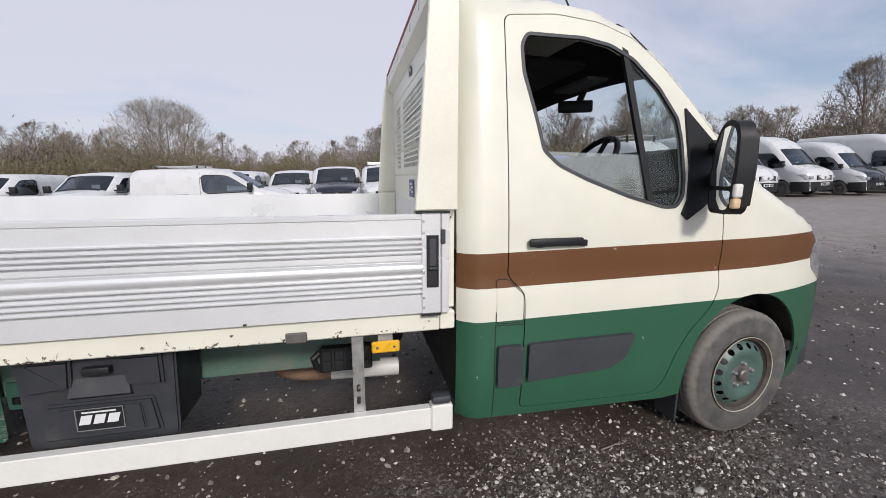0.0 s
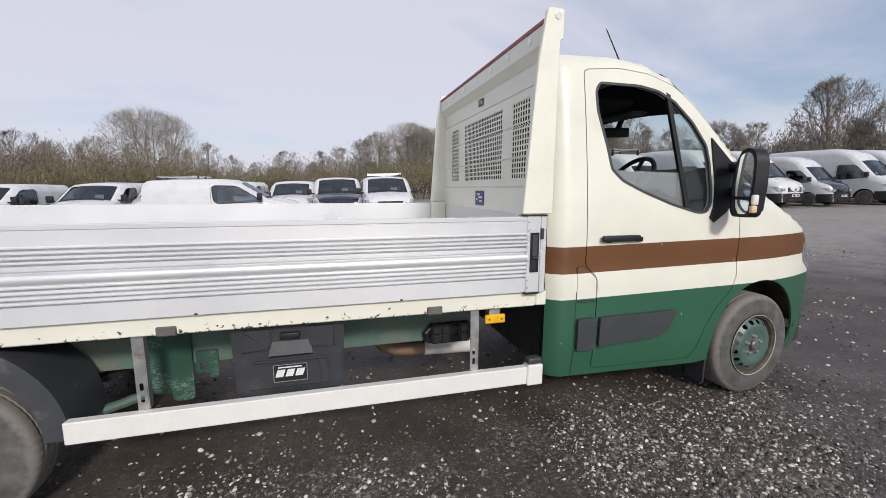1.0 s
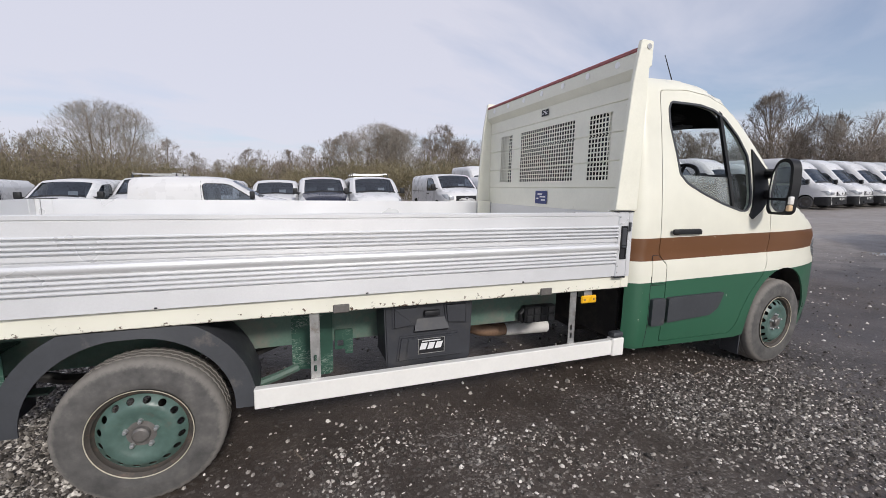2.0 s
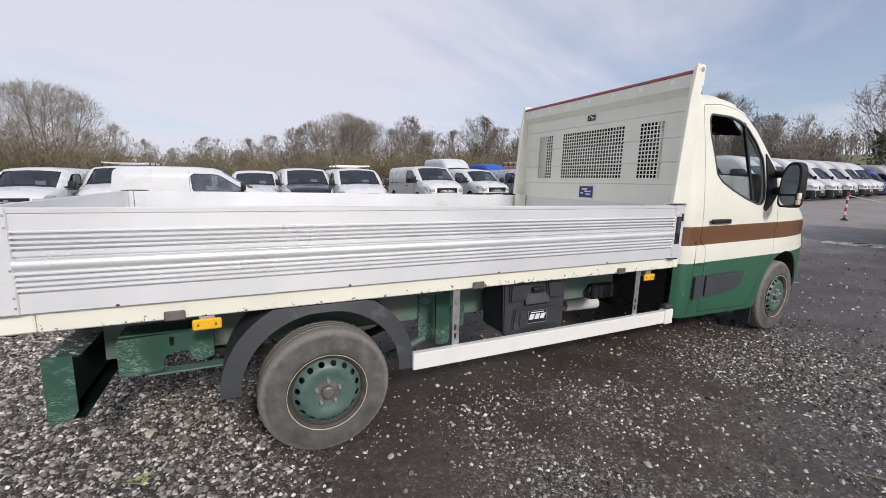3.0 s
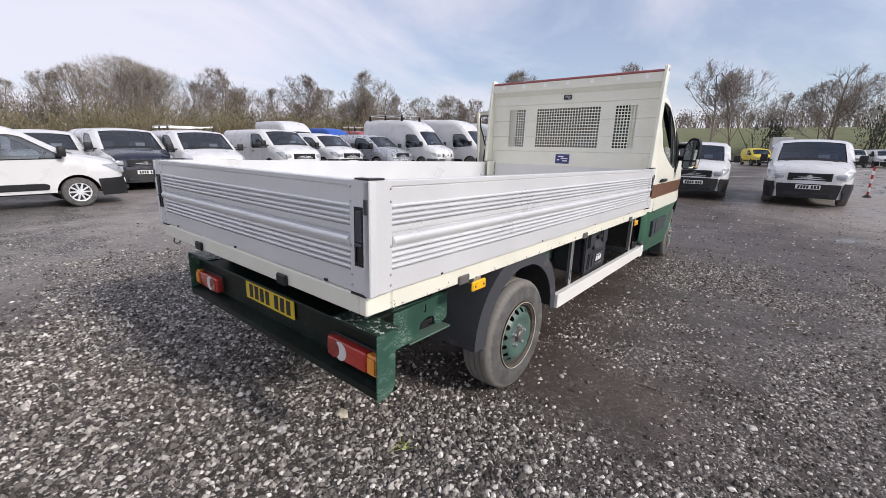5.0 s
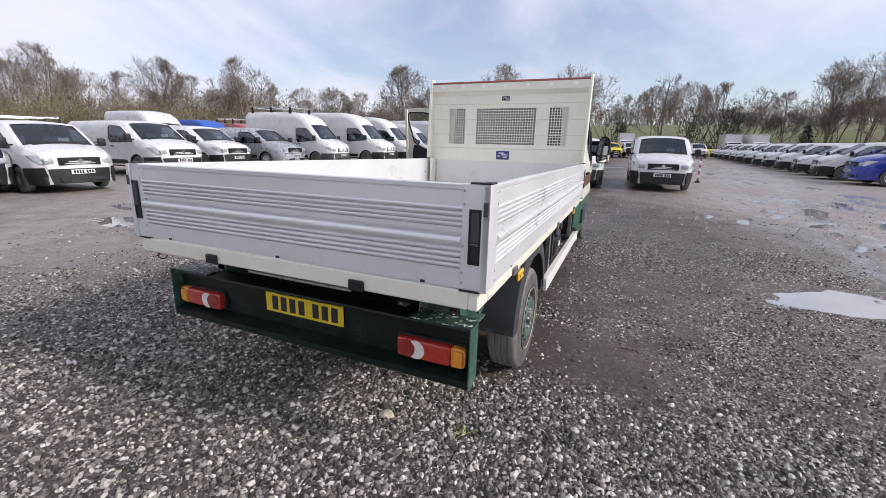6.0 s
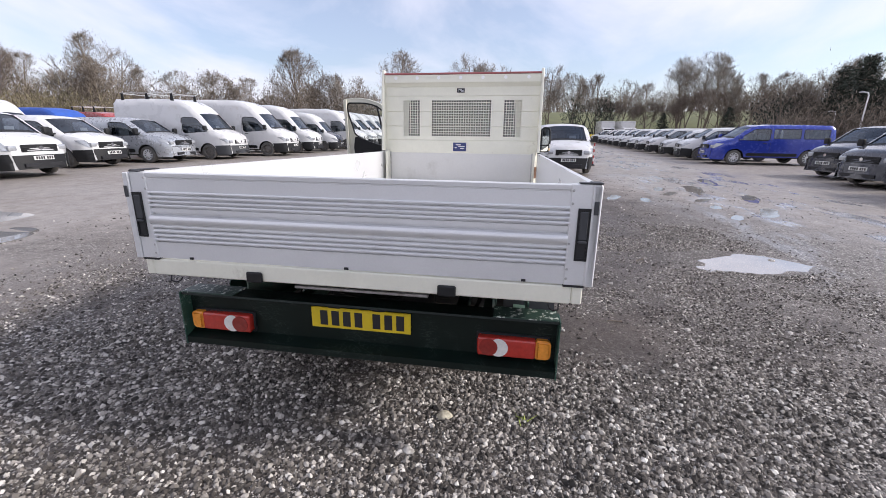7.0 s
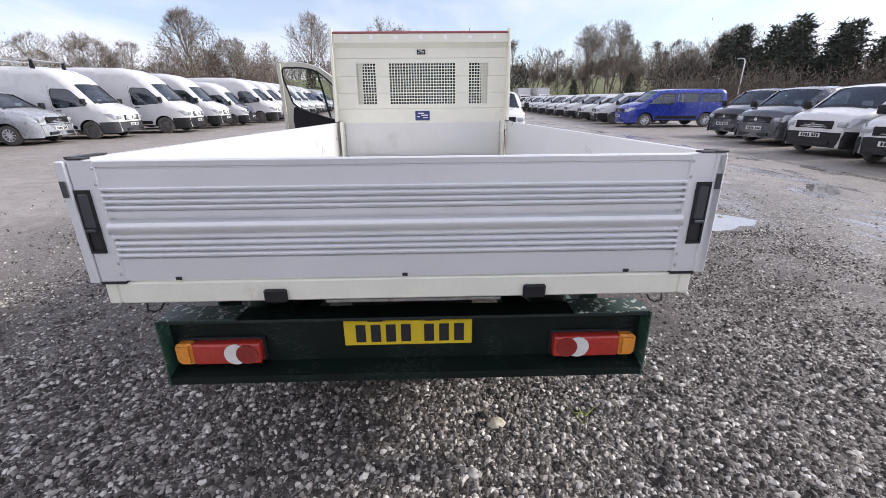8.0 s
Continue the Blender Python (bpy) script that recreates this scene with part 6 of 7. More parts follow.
def build_van(kind, paint, m, label, bumper="black", glazed=False, group="vans parked in the yard", bonnet=None, plate="plate_w"):
    sp = SPECS[kind]
    wb, W, r = sp["wb"], sp["w"], sp["r"]
    F, R = wb + sp["fo"], -sp["ro"]
    v = thing("van", m, label, "van", group)
    top = [(F + x, z) for x, z in sp["top"]] + [(R + x, z) for x, z in sp["tail"]]
    roofline = [(F + x, z) for x, z in sp["top"]] + [(R + x, z) for x, z in sp["tail"][:2]]

    def yy(x, z, off=0.0):
        w = W
        if z > sp["belt"]:
            w -= 0.10 * ((z - sp["belt"]) / 0.75) ** 1.3 if kind != "large" else 0.085 * (z - sp["belt"])
        if z < 0.5:
            w -= 0.03 * ((0.5 - z) / 0.25)
        if x > F - 0.95:
            w -= 0.17 * ((x - F + 0.95) / 0.95) ** 3.0
        if x < R + 0.25:
            w -= 0.05 * ((R + 0.25 - x) / 0.25) ** 2
        d = edge_gap(x, z, roofline)
        if d < 0.13:
            w -= 0.11 * (1 - math.sqrt(max(0.0, 1 - (1 - d / 0.13) ** 2)))
        return w + off

    ar = r + 0.065
    out = [(R, 0.34)] + arc(0, r, ar, 178, 2, 14) + arc(wb, r, ar, 178, 2, 14) + [(F - 0.3, 0.24)] + top[:-1]
    wins = [rounded([(F + x, z) for x, z in sp["win"]], 0.05)]
    if glazed:
        wins += [rounded([(F + x, z) for x, z in g], 0.06) for g in SIDE_GLASS["mid"]]
    for s in (-1, 1):
        def place(x, z, s=s):
            return (x, s * yy(x, z), z)
        part("side_panel", sheet(out, wins, 0.14, place, 0.0, (0, s, 0)), M[paint], v, sharp=50)
        for g in wins:
            o = part("side_window", sheet(grown(g, 0.004), [], 0.15, lambda x, z, s=s: (x, s * yy(x, z, -0.004), z), 0.0, (0, s, 0)), M["vglass"], v)
            part("window_seal", band(grown(g, 0.012), grown(g, -0.012), lambda x, z, s=s: (x, s * yy(x, z, 0.003), z)), M["black"], v)
    line = resample(top, 0.09, False)
    s0, s1 = F - sp["ws"][0], F - sp["ws"][1]

    def strip(pts, n=8, off=0.0, shrink=0.0):
        bm, rows = fresh(), []
        for k, (x, z) in enumerate(pts):
            a, b = pts[max(k - 1, 0)], pts[min(k + 1, len(pts) - 1)]
            t = Vector((b[0] - a[0], b[1] - a[1])).normalized()
            nx, nz = t.y, -t.x
            if nx * (x - wb * 0.5) + nz * (z - 0.9) < 0:
                nx, nz = -nx, -nz
            cr = float(np.interp(x, (R, R + 0.3, F - 2.0, F - 1.2, F - 0.5, F), (0.03, 0.035, 0.05, 0.075, 0.08, 0.11)))
            row = []
            for i in range(n + 1):
                f = -1 + 2 * i / n
                c = cr * (1 - abs(f) ** 2.2) + off
                row.append(bm.verts.new((x + nx * c, f * (yy(x, z) - shrink), z + nz * c)))
            rows.append(row)
        for p, q in zip(rows, rows[1:]):
            for i in range(n):
                bm.faces.new((p[i], p[i + 1], q[i + 1], q[i]))
        return thicken(bm, 0.0, (1, 0, 1))
    zb = 0.62 if kind in ("small", "city") else 0.66
    fr, sc, ro = [p for p in line if p[0] >= s0 - 0.03 and zb - 0.06 < p[1] < 1.45], [p for p in line if s1 - 0.06 <= p[0] <= s0 + 0.04 and p[1] > 1.0], [p for p in line if p[0] <= s1 + 0.04]
    part("bonnet", strip(fr), M[bonnet or paint], v, sharp=50)
    part("roof", strip(ro), M[paint], v, sharp=50)
    part("windscreen", strip(sc, off=-0.005, shrink=0.075), M["vglass"], v, sharp=50)
    for s in (-1, 1):
        bm, rows = fresh(), []
        for x, z in sc:
            w = yy(x, z)
            rows.append([bm.verts.new((x, s * w, z)), bm.verts.new((x + 0.015, s * (w - 0.08), z + 0.02))])
        for p, q in zip(rows, rows[1:]):
            bm.faces.new((p[0], p[1], q[1], q[0]))
        part("pillar", bm, M[paint], v)
    part("scuttle", strip([p for p in line if abs(p[0] - s0) < 0.10 and p[1] > 1.0] or fr[-2:], off=0.006, shrink=0.06), M["black"], v)
    # bumper: the lower front as a skin of its own, wrapped round the corners
    for s in (-1, 1):
        o = [(wb + ar + 0.02, 0.22), (F + 0.034, 0.22), (F + 0.016, 0.47), (F - 0.002, zb), (wb + ar * 0.92, zb - 0.02)]
        part("bumper_side", sheet(o, [], 0.08, lambda x, z, s=s: (x, s * yy(min(x, F), z, 0.026), z), 0.02, (0, s, 0)), M[bumper], v, sharp=50)
        # headlight wrapping round the corner
        hl = [(F - 0.42, zb + 0.30), (F - 0.10, zb + 0.11), (F - 0.03, zb + 0.08), (F - 0.03, zb + 0.20), (F - 0.14, zb + 0.31)]
        part("headlight", sheet(rounded(hl, 0.03), [], 0.04, lambda x, z, s=s: (x, s * yy(x, z, 0.006), z), 0.01, (0, s, 0)), M["headlamp"], v, "clear headlight", 50)
        lens = fresh()
        box(lens, F - 0.10, F + 0.028, min(s * (W - 0.42), s * (W - 0.21)), max(s * (W - 0.42), s * (W - 0.21)), zb + 0.09, zb + 0.23, bevel=0.03, seg=2)
        part("headlight", lens, M["headlamp"], v, "clear headlight")
        # mirror
        mx, mz = F + sp["win"][0][0] + 0.0, sp["win"][0][1] + 0.10
        bm = fresh()
        box(bm, mx - 0.08, mx + 0.05, min(s * (W + 0.04), s * (W + 0.22)), max(s * (W + 0.04), s * (W + 0.22)), mz - 0.06, mz + 0.16, bevel=0.03, seg=2)
        box(bm, mx - 0.03, mx + 0.02, min(s * (W - 0.08), s * (W + 0.06)), max(s * (W - 0.08), s * (W + 0.06)), mz - 0.05, mz + 0.0)
        part("door_mirror", bm, M["black" if paint != "blue" else "blue"], v, "door mirror")
        dz = sp["belt"] - 0.14
        part("door_handle", boxed(F + sp["win"][-2][0] + 0.08, F + sp["win"][-2][0] + 0.26, min(s * (yy(1.6, dz) + 0.002), s * (yy(1.6, dz) + 0.028)), max(s * (yy(1.6, dz) + 0.002), s * (yy(1.6, dz) + 0.028)), dz - 0.015, dz + 0.015, bevel=0.006), M["black"], v)
        o = rounded([(0.50, 0.40), (0.50, 0.54), (wb - 0.55, 0.54), (wb - 0.48, 0.50), (wb - 0.50, 0.40)], 0.03)
        xd = F + sp["win"][-2][0] - 0.07
        part("door_gap", sheet([(xd, 0.42), (xd + 0.012, 0.42), (xd + 0.012, sp["win"][4][1] + 0.06), (xd, sp["win"][4][1] + 0.06)], [], 0.2, lambda x, z, s=s: (x, s * yy(x, z, 0.002), z), 0.0, (0, s, 0)), M["grey"], v)
        part("slide_rail", sheet([(R + 0.35, sp["belt"] - 0.05), (xd - 0.3, sp["belt"] - 0.05), (xd - 0.3, sp["belt"] - 0.02), (R + 0.35, sp["belt"] - 0.02)], [], 0.3, lambda x, z, s=s: (x, s * yy(x, z, 0.003), z), 0.0, (0, s, 0)), M["grey" if paint in ("white", "silver") else paint], v)
        part("side_moulding", sheet(o, [], 0.15, lambda x, z, s=s: (x, s * yy(x, z, 0.012), z), 0.012, (0, s, 0)), M["black"], v)
        for x in (0.0, wb):
            van_wheel(v, x, s * (W - 0.115), r, s, alloy=(paint in ("blue", "silver") or label.startswith("white small van with")))
            bm = fresh()
            ring = arc(x, r, ar + 0.01, 180, 0, 12)
            a, b = [bm.verts.new((px, s * (W - 0.02), pz)) for px, pz in ring], [bm.verts.new((px, s * 0.45, pz)) for px, pz in ring]
            for i in range(12):
                bm.faces.new((a[i], a[i + 1], b[i + 1], b[i]))
            bm.faces.new(b)
            part("arch_liner", bm, M["dark"], v)
    lo = [p for p in resample(top[:6], 0.05, False) if p[1] <= zb]
    part("bumper", strip(lo, off=0.012), M[bumper], v, sharp=50)
    xg = F + 0.10
    bm = fresh()
    for k in range(4):
        z = zb + 0.06 + k * 0.045
        box(bm, xg - 0.05, xg - 0.004 - 0.01 * k, -0.44, 0.44, z, z + 0.028, bevel=0.006)
    box(bm, xg - 0.06, xg - 0.035, -0.46, 0.46, zb + 0.05, zb + 0.25)
    part("grille", bm, M["black"], v, "black slatted grille")
    part("badge", tube(fresh(), [(xg - 0.03, 0, zb + 0.16), (xg + 0.004, 0, zb + 0.16)], 0.055, 16), M["chrome"], v, "chrome badge")
    part("lower_grille", boxed(F + 0.07, F + 0.128, -0.5, 0.5, 0.30, 0.40, bevel=0.01), M["ink"], v)
    pl = part("number_plate", boxed(F + 0.11, F + 0.135, -0.26, 0.26, zb - 0.17, zb - 0.06, bevel=0.003), M[plate], v, "white number plate with dark bars")
    y = -0.212
    for k in range(7):
        if k == 4:
            y += 0.033
        part("plate_bar", boxed(F + 0.1352, F + 0.1365, y, y + 0.045, zb - 0.155, zb - 0.075), M["ink"], pl)
        y += 0.061
    part("floor_pan", boxed(R + 0.1, F - 0.2, -W + 0.12, W - 0.12, 0.30, 0.36), M["dark"], v)
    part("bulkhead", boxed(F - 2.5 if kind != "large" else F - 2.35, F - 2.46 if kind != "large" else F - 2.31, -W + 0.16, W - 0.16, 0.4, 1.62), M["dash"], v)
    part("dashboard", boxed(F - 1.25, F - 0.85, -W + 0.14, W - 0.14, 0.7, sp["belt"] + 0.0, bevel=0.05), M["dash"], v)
    for y in (-0.45, 0.42):
        part("seat_back", boxed(F - 2.28, F - 2.10, y - 0.24, y + 0.24, 0.65, 1.45, bevel=0.06, seg=2), M["seat"], v)
    part("paper", boxed(F - 1.22, F - 1.215, 0.15, 0.40, sp["belt"] + 0.02, sp["belt"] + 0.28), M["white_ink"], v, "white sale sheet behind the glass").matrix_basis = pose(0.0, 0, 0)
    return v


def van_wheel(parent, x, y, r, s, alloy=False):
    key = ("alloy" if alloy else "steel", round(r, 3))
    w = new("wheel")
    w.parent, w.matrix_basis = parent, pose(x, y, r, 0, 0, 0 if s < 0 else 180)
    if key not in VAN_WHEEL:
        bm = fresh()
        lathe(bm, [(r * 0.62, -0.08), (r * 0.68, -0.105), (r * 0.85, -0.108), (r * 0.97, -0.09), (r, -0.06), (r, 0.06), (r * 0.95, 0.1), (r * 0.62, 0.1)], 20, True)
        bmesh.ops.recalc_face_normals(bm, faces=bm.faces[:])
        t = part("tyre", bm, M["tyre"], w, "black tyre")
        bm = fresh()
        if alloy:
            lathe(bm, [(r * 0.57, -0.03), (r * 0.59, -0.085), (r * 0.65, -0.09), (r * 0.65, 0.0)], 32)
            for k in range(10):
                a = 2 * math.pi * k / 10
                tube(bm, [(0.02 * math.cos(a), -0.07, 0.02 * math.sin(a)), (r * 0.6 * math.cos(a), -0.075, r * 0.6 * math.sin(a))], 0.02, 6)
            tube(bm, [(0, -0.06, 0), (0, -0.085, 0)], 0.05, 12)
        else:
            lathe(bm, [(0.0001, -0.06), (0.06, -0.065), (0.07, -0.05), (r * 0.45, -0.035), (r * 0.55, -0.03), (r * 0.60, -0.085), (r * 0.65, -0.09), (r * 0.65, 0.0)], 16)
            for k in range(8):
                a = 2 * math.pi * k / 8
                box(bm, r * 0.4 * math.cos(a) - 0.016, r * 0.4 * math.cos(a) + 0.016, -0.050, -0.038, r * 0.4 * math.sin(a) - 0.016, r * 0.4 * math.sin(a) + 0.016)
        bmesh.ops.recalc_face_normals(bm, faces=bm.faces[:])
        q = part("rim", bm, M["alloy" if alloy else "hub"], w, "silver alloy rim" if alloy else "dark steel rim")
        bm = fresh()
        tube(bm, [(0, -0.028, 0), (0, -0.02, 0)], r * 0.6, 20)
        d = part("brake_disc", bm, M["ink"], w)
        VAN_WHEEL[key] = (t, q, d)
    else:
        for o in VAN_WHEEL[key]:
            again(o, None, w)


VAN_WHEEL = {}


def at_wheel(kind, x, y, heading, side=-1):
    """The pose of a van whose front wheel on that side (-1: its right) stands at x, y."""
    sp = SPECS[kind]
    return pose(x, y, 0, 0, 0, heading) @ Matrix.Translation((-sp["wb"], -side * (sp["w"] - 0.02), 0))


PROTO = {}


def van(kind, paint, m, label, **k):
    key = (kind, paint, label, tuple(sorted(k.items())))
    if key in PROTO:
        return copy_thing(PROTO[key], m)
    PROTO[key] = build_van(kind, paint, m, label, **k)
    return PROTO[key]


SMALL, MID, LARGE = "white small panel van parked facing the lane", "white medium panel van parked in the row", "white high-roofed large panel van in the row"
# the one that stands side on, behind the truck
van("city", "white", at_wheel("city", -2.50, 12.68, 1.0), "white small van with silver wheel trims, side on")
# the row across the yard, facing the lane
BACK_ROW = [("mid", -15.2, 15.8), ("small", -12.5, 15.9), ("small", -9.35, 15.6), ("mid", -7.5, 16.8), ("small", -5.4, 17.0), ("small", -3.2, 17.6)]
for kind, x, y in BACK_ROW:
    van(kind, "white", at_wheel(kind, x, y, -92, -1), MID if kind == "mid" else SMALL)
van("mid", "white", at_wheel("mid", -1.38, 16.4, -90), "white medium panel van with a dark navy bonnet", bonnet="navy")
van("mid", "white", at_wheel("mid", 0.45, 15.5, -92), MID)
van("mid", "white", at_wheel("mid", 4.9, 18.3, -90) @ Matrix.Scale(1.12, 4), MID)
van("small", "white", at_wheel("small", 8.5, 19.6, -88) @ Matrix.Scale(1.15, 4), SMALL)
van("small", "silver", at_wheel("small", 11.6, 19.0, -86) @ Matrix.Scale(1.16, 4), "silver small van with alloy wheels in the row", bumper="silver")
RACKED = at_wheel("large", 14.3, 17.9, -86) @ Matrix.Scale(1.09, 4)
van("large", "white", RACKED, "white high-roofed van with black roof bars", bumper="grey")
van("large", "white", at_wheel("large", 17.65, 16.9, -85) @ Matrix.Scale(1.15, 4), LARGE)
van("large", "white", at_wheel("large", 21.2, 16.9, -85) @ Matrix.Scale(0.98, 4), LARGE)
van("large", "white", at_wheel("large", 24.1, 15.9, -85) @ Matrix.Scale(1.0, 4), "white high-roofed van with a dark navy bonnet", bonnet="navy")
for i in range(6):
    van("large", "white", at_wheel("large", 27.6 + 3.2 * i, 15.9 + 0.2 * i, -86), LARGE)
# the row on the other side of the lane
van("small", "white", at_wheel("small", 3.4, -8.7, 104, 1), SMALL)
van("mid", "white", at_wheel("mid", 5.7, -8.95, 102, 1), MID)
van("mid", "greyv", at_wheel("mid", 8.52, -9.52, 104, 1), "dark grey medium van parked in the row", bumper="greyv")
van("mid", "navy", at_wheel("mid", 11.12, -10.22, 104, 1), "black medium van parked in the row", bumper="navy")
van("mid", "blue", at_wheel("mid", 18.33, -9.35, 89, 1) @ Matrix.Scale(1.07, 4), "bright blue window van with silver alloy wheels", bumper="blue", glazed=True)
for i in range(12):
    k = ("mid", "small", "large")[(0, 1, 0, 0, 1, 0, 0, 1, 0, 0, 1, 0)[i]]
    van(k, "white", at_wheel(k, 21.6 + 3.3 * i, -8.8 - 0.1 * i, 83, 1), {"mid": MID, "small": SMALL, "large": LARGE}[k])
# two that stand ahead of the truck, facing it
van("mid", "white", pose(14.6, 0.06, 0, 0, 0, 181), "white medium panel van with a black front bumper")
van("small", "white", pose(14.15, 3.08, 0, 0, 0, 186), "white small van with a chrome grille bar")

# a second row of taller vans behind the first, only their tops in view
van("large", "white", at_wheel("large", 9.6, 24.6, -93) @ Matrix.Scale(0.9, 4), LARGE)
van("large", "tarp", at_wheel("large", 13.0, 24.5, -93) @ Matrix.Scale(0.92, 4), "bright blue high-roofed van behind the row", bumper="grey")
REDVAN = at_wheel("large", 15.9, 24.5, -93) @ Matrix.Scale(0.89, 4)
van("large", "redv", REDVAN, "dark red high-roofed van behind the silver one", bumper="grey")
# the far end of the yard
van("large", "blue", at_wheel("large", 50.6, 18.0, -96), "bright blue large van at the far end of the row", bumper="silver")
van("large", "purple", at_wheel("large", 54.4, 18.4, -96), "purple large van at the far end of the row", bumper="purple")
van("small", "yellow", pose(52.0, 3.4, 0, 0, 0, 200), "yellow small van at the far end of the yard")
for x, y in ((44.3, 17.4), (47.4, 17.6), (58.2, 18.8), (61.6, 19.2)):
    van("large", "white", at_wheel("large", x, y, -96), LARGE)
for x, y, k in ((56.0, 8.2, "mid"), (53.0, 0.9, "mid"), (59.0, -4.6, "mid"), (60.0, -7.0, "mid")):
    van(k, "white", pose(x, y, 0, 0, 0, 188), MID if k == "mid" else LARGE)


def box_van(m):
    """A cab with a tall square body behind it."""
    v = thing("box_van", m, "white box van with a tall square body, far off", "van", "vans parked in the yard")
    part("load_box", boxed(-3.9, 0.35, -1.05, 1.05, 0.85, 3.25, bevel=0.03), M["white"], v)
    bm = fresh()
    prism(bm, [(0.4, 0.4), (2.1, 0.4), (2.15, 0.95), (1.75, 1.2), (1.25, 2.05), (0.9, 2.2), (0.4, 2.25)], lambda u, w, d: (u, -0.95 + d, w), 1.9)
    part("cab", bm, M["white"], v)
    bm = fresh()
    prism(bm, [(1.78, 1.22), (1.29, 2.04), (1.27, 2.02), (1.74, 1.2)], lambda u, w, d: (u, -0.8 + d, w), 1.6)
    part("windscreen", bm, M["dash"], v)
    part("bumper", boxed(2.05, 2.22, -0.95, 0.95, 0.35, 0.62, bevel=0.04), M["black"], v)
    part("grille", boxed(2.1, 2.17, -0.5, 0.5, 0.68, 0.88, bevel=0.01), M["black"], v)
    part("chassis", boxed(-3.8, 0.5, -0.5, 0.5, 0.45, 0.8), M["dark"], v)
    for y in (-0.72, 0.72):
        part("headlight", boxed(2.08, 2.17, y - 0.16, y + 0.16, 0.7, 0.92, bevel=0.03), M["headlamp"], v)
    for s in (-1, 1):
        o = part("side_window", boxed(0.75, 1.3, s * 0.953 - 0.004, s * 0.953 + 0.004, 1.25, 1.9, bevel=0.002), M["dash"], v)
        for x in (-2.4, 1.35):
            van_wheel(v, x, s * 0.82, 0.34, s)
    return v


BOX = box_van(pose(66, 1.2, 0, 0, 0, 185))
for x, y, h in ((69, -13.2, 182), (68, -16.2, 184)):
    copy_thing(BOX, pose(x, y, 0, 0, 0, h))


def loader(m):
    t = thing("loader", m, "small yellow wheeled loader on the lane", "machine")
    part("body", boxed(-1.0, 0.5, -0.5, 0.5, 0.45, 1.15, bevel=0.08), M["yellow"], t)
    part("bucket", boxed(0.75, 1.35, -0.75, 0.75, 0.15, 0.7, bevel=0.1), M["yellow"], t)
    part("arm", tube(fresh(), [(-0.2, 0, 1.0), (0.5, 0, 0.9), (0.95, 0, 0.5)], 0.09, 8), M["yellow"], t)
    part("seat", boxed(-0.55, -0.1, -0.25, 0.25, 1.15, 1.55, bevel=0.06), M["black"], t)
    for s in (-1, 1):
        part("roll_bar", tube(fresh(), [(-0.7, s * 0.42, 1.1), (-0.7, s * 0.42, 2.0), (0.1, s * 0.42, 2.05)], 0.03, 6), M["black"], t)
        for x in (-0.65, 0.35):
            van_wheel(t, x, s * 0.6, 0.38, s)
    part("canopy", boxed(-0.8, 0.15, -0.5, 0.5, 2.0, 2.06, bevel=0.02), M["black"], t)


loader(pose(63.0, -9.6, 0, 0, 0, 190))


def roof_rack(m, length, width, h, label, tall=0.0):
    """Cross bars on feet, with a rail along each side."""
    t = thing("roof_rack", m, label, "roof rack", "roof racks")
    for k in range(3):
        x = -length * k / 2
        part("cross_bar", tube(fresh(), [(x, -width, h), (x, width, h)], 0.022, 6), M["steel"], t)
        for s in (-1, 1):
            bm = fresh()
            prism(bm, [(-0.10, -0.05 - tall), (0.10, -0.05 - tall), (0.04, h + 0.03), (-0.04, h + 0.03)], lambda u, w, d, x=x, s=s: (x + u, s * width + d, w), 0.03)
            part("foot", bm, M["black"], t)
    for s in (-1, 1):
        part("side_rail", tube(fresh(), [(0.15, s * width * 0.9, h + 0.03), (-length - 0.15, s * width * 0.9, h + 0.03)], 0.02, 6), M["steel"], t)


roof_rack(RACKED @ Matrix.Translation((1.9, 0, 2.75)), 2.5, 0.80, 0.22, "steel roof rack with black feet on a tall van", 0.12)
roof_rack(REDVAN @ Matrix.Translation((1.7, 0, 2.76)), 1.8, 0.72, 0.30, "steel ladder rack on the roof of a red van", 0.06)
roof_rack(at_wheel("mid", -7.5, 16.8, -92) @ Matrix.Translation((1.7, 0, 1.845)), 1.8, 0.72, 0.10, "low steel roof rack on a white van", 0.06)
roof_rack(at_wheel("mid", 0.45, 15.5, -92) @ Matrix.Translation((1.7, 0, 1.845)), 1.8, 0.72, 0.10, "low steel roof rack on a white van", 0.06)


def striped_post(x, y):
    t = thing("barrier_post", pose(x, y, 0), "red and white striped post holding a rope", "post", "rope barrier posts")
    part("base", lathe_z([(0.13, 0.0), (0.13, 0.03), (0.06, 0.08), (0.03, 0.09)]), M["black"], t)
    for k in range(7):
        part("stripe", tube(fresh(), [(0, 0, 0.05 + 0.14 * k), (0, 0, 0.19 + 0.14 * k)], 0.034, 10), M["redv" if k % 2 == 0 else "white"], t)


def lathe_z(profile):
    bm = tube(fresh(), [(0, 0, z) for r, z in profile][:1] + [(0, 0, profile[-1][1])], profile[0][0], 14, profile[-1][0])
    return bm


striped_post(15.6, -1.8)
striped_post(17.4, 6.8)
sag = [(15.6 + 1.8 * f, -1.8 + 8.6 * f, 0.92 - 0.5 * (1 - (2 * f - 1) ** 2)) for f in [i / 16 for i in range(17)]]
tagged(part("rope", tube(fresh(), sag, 0.018, 6), M["offwhite"]), "white rope sagging between two striped posts", "rope")

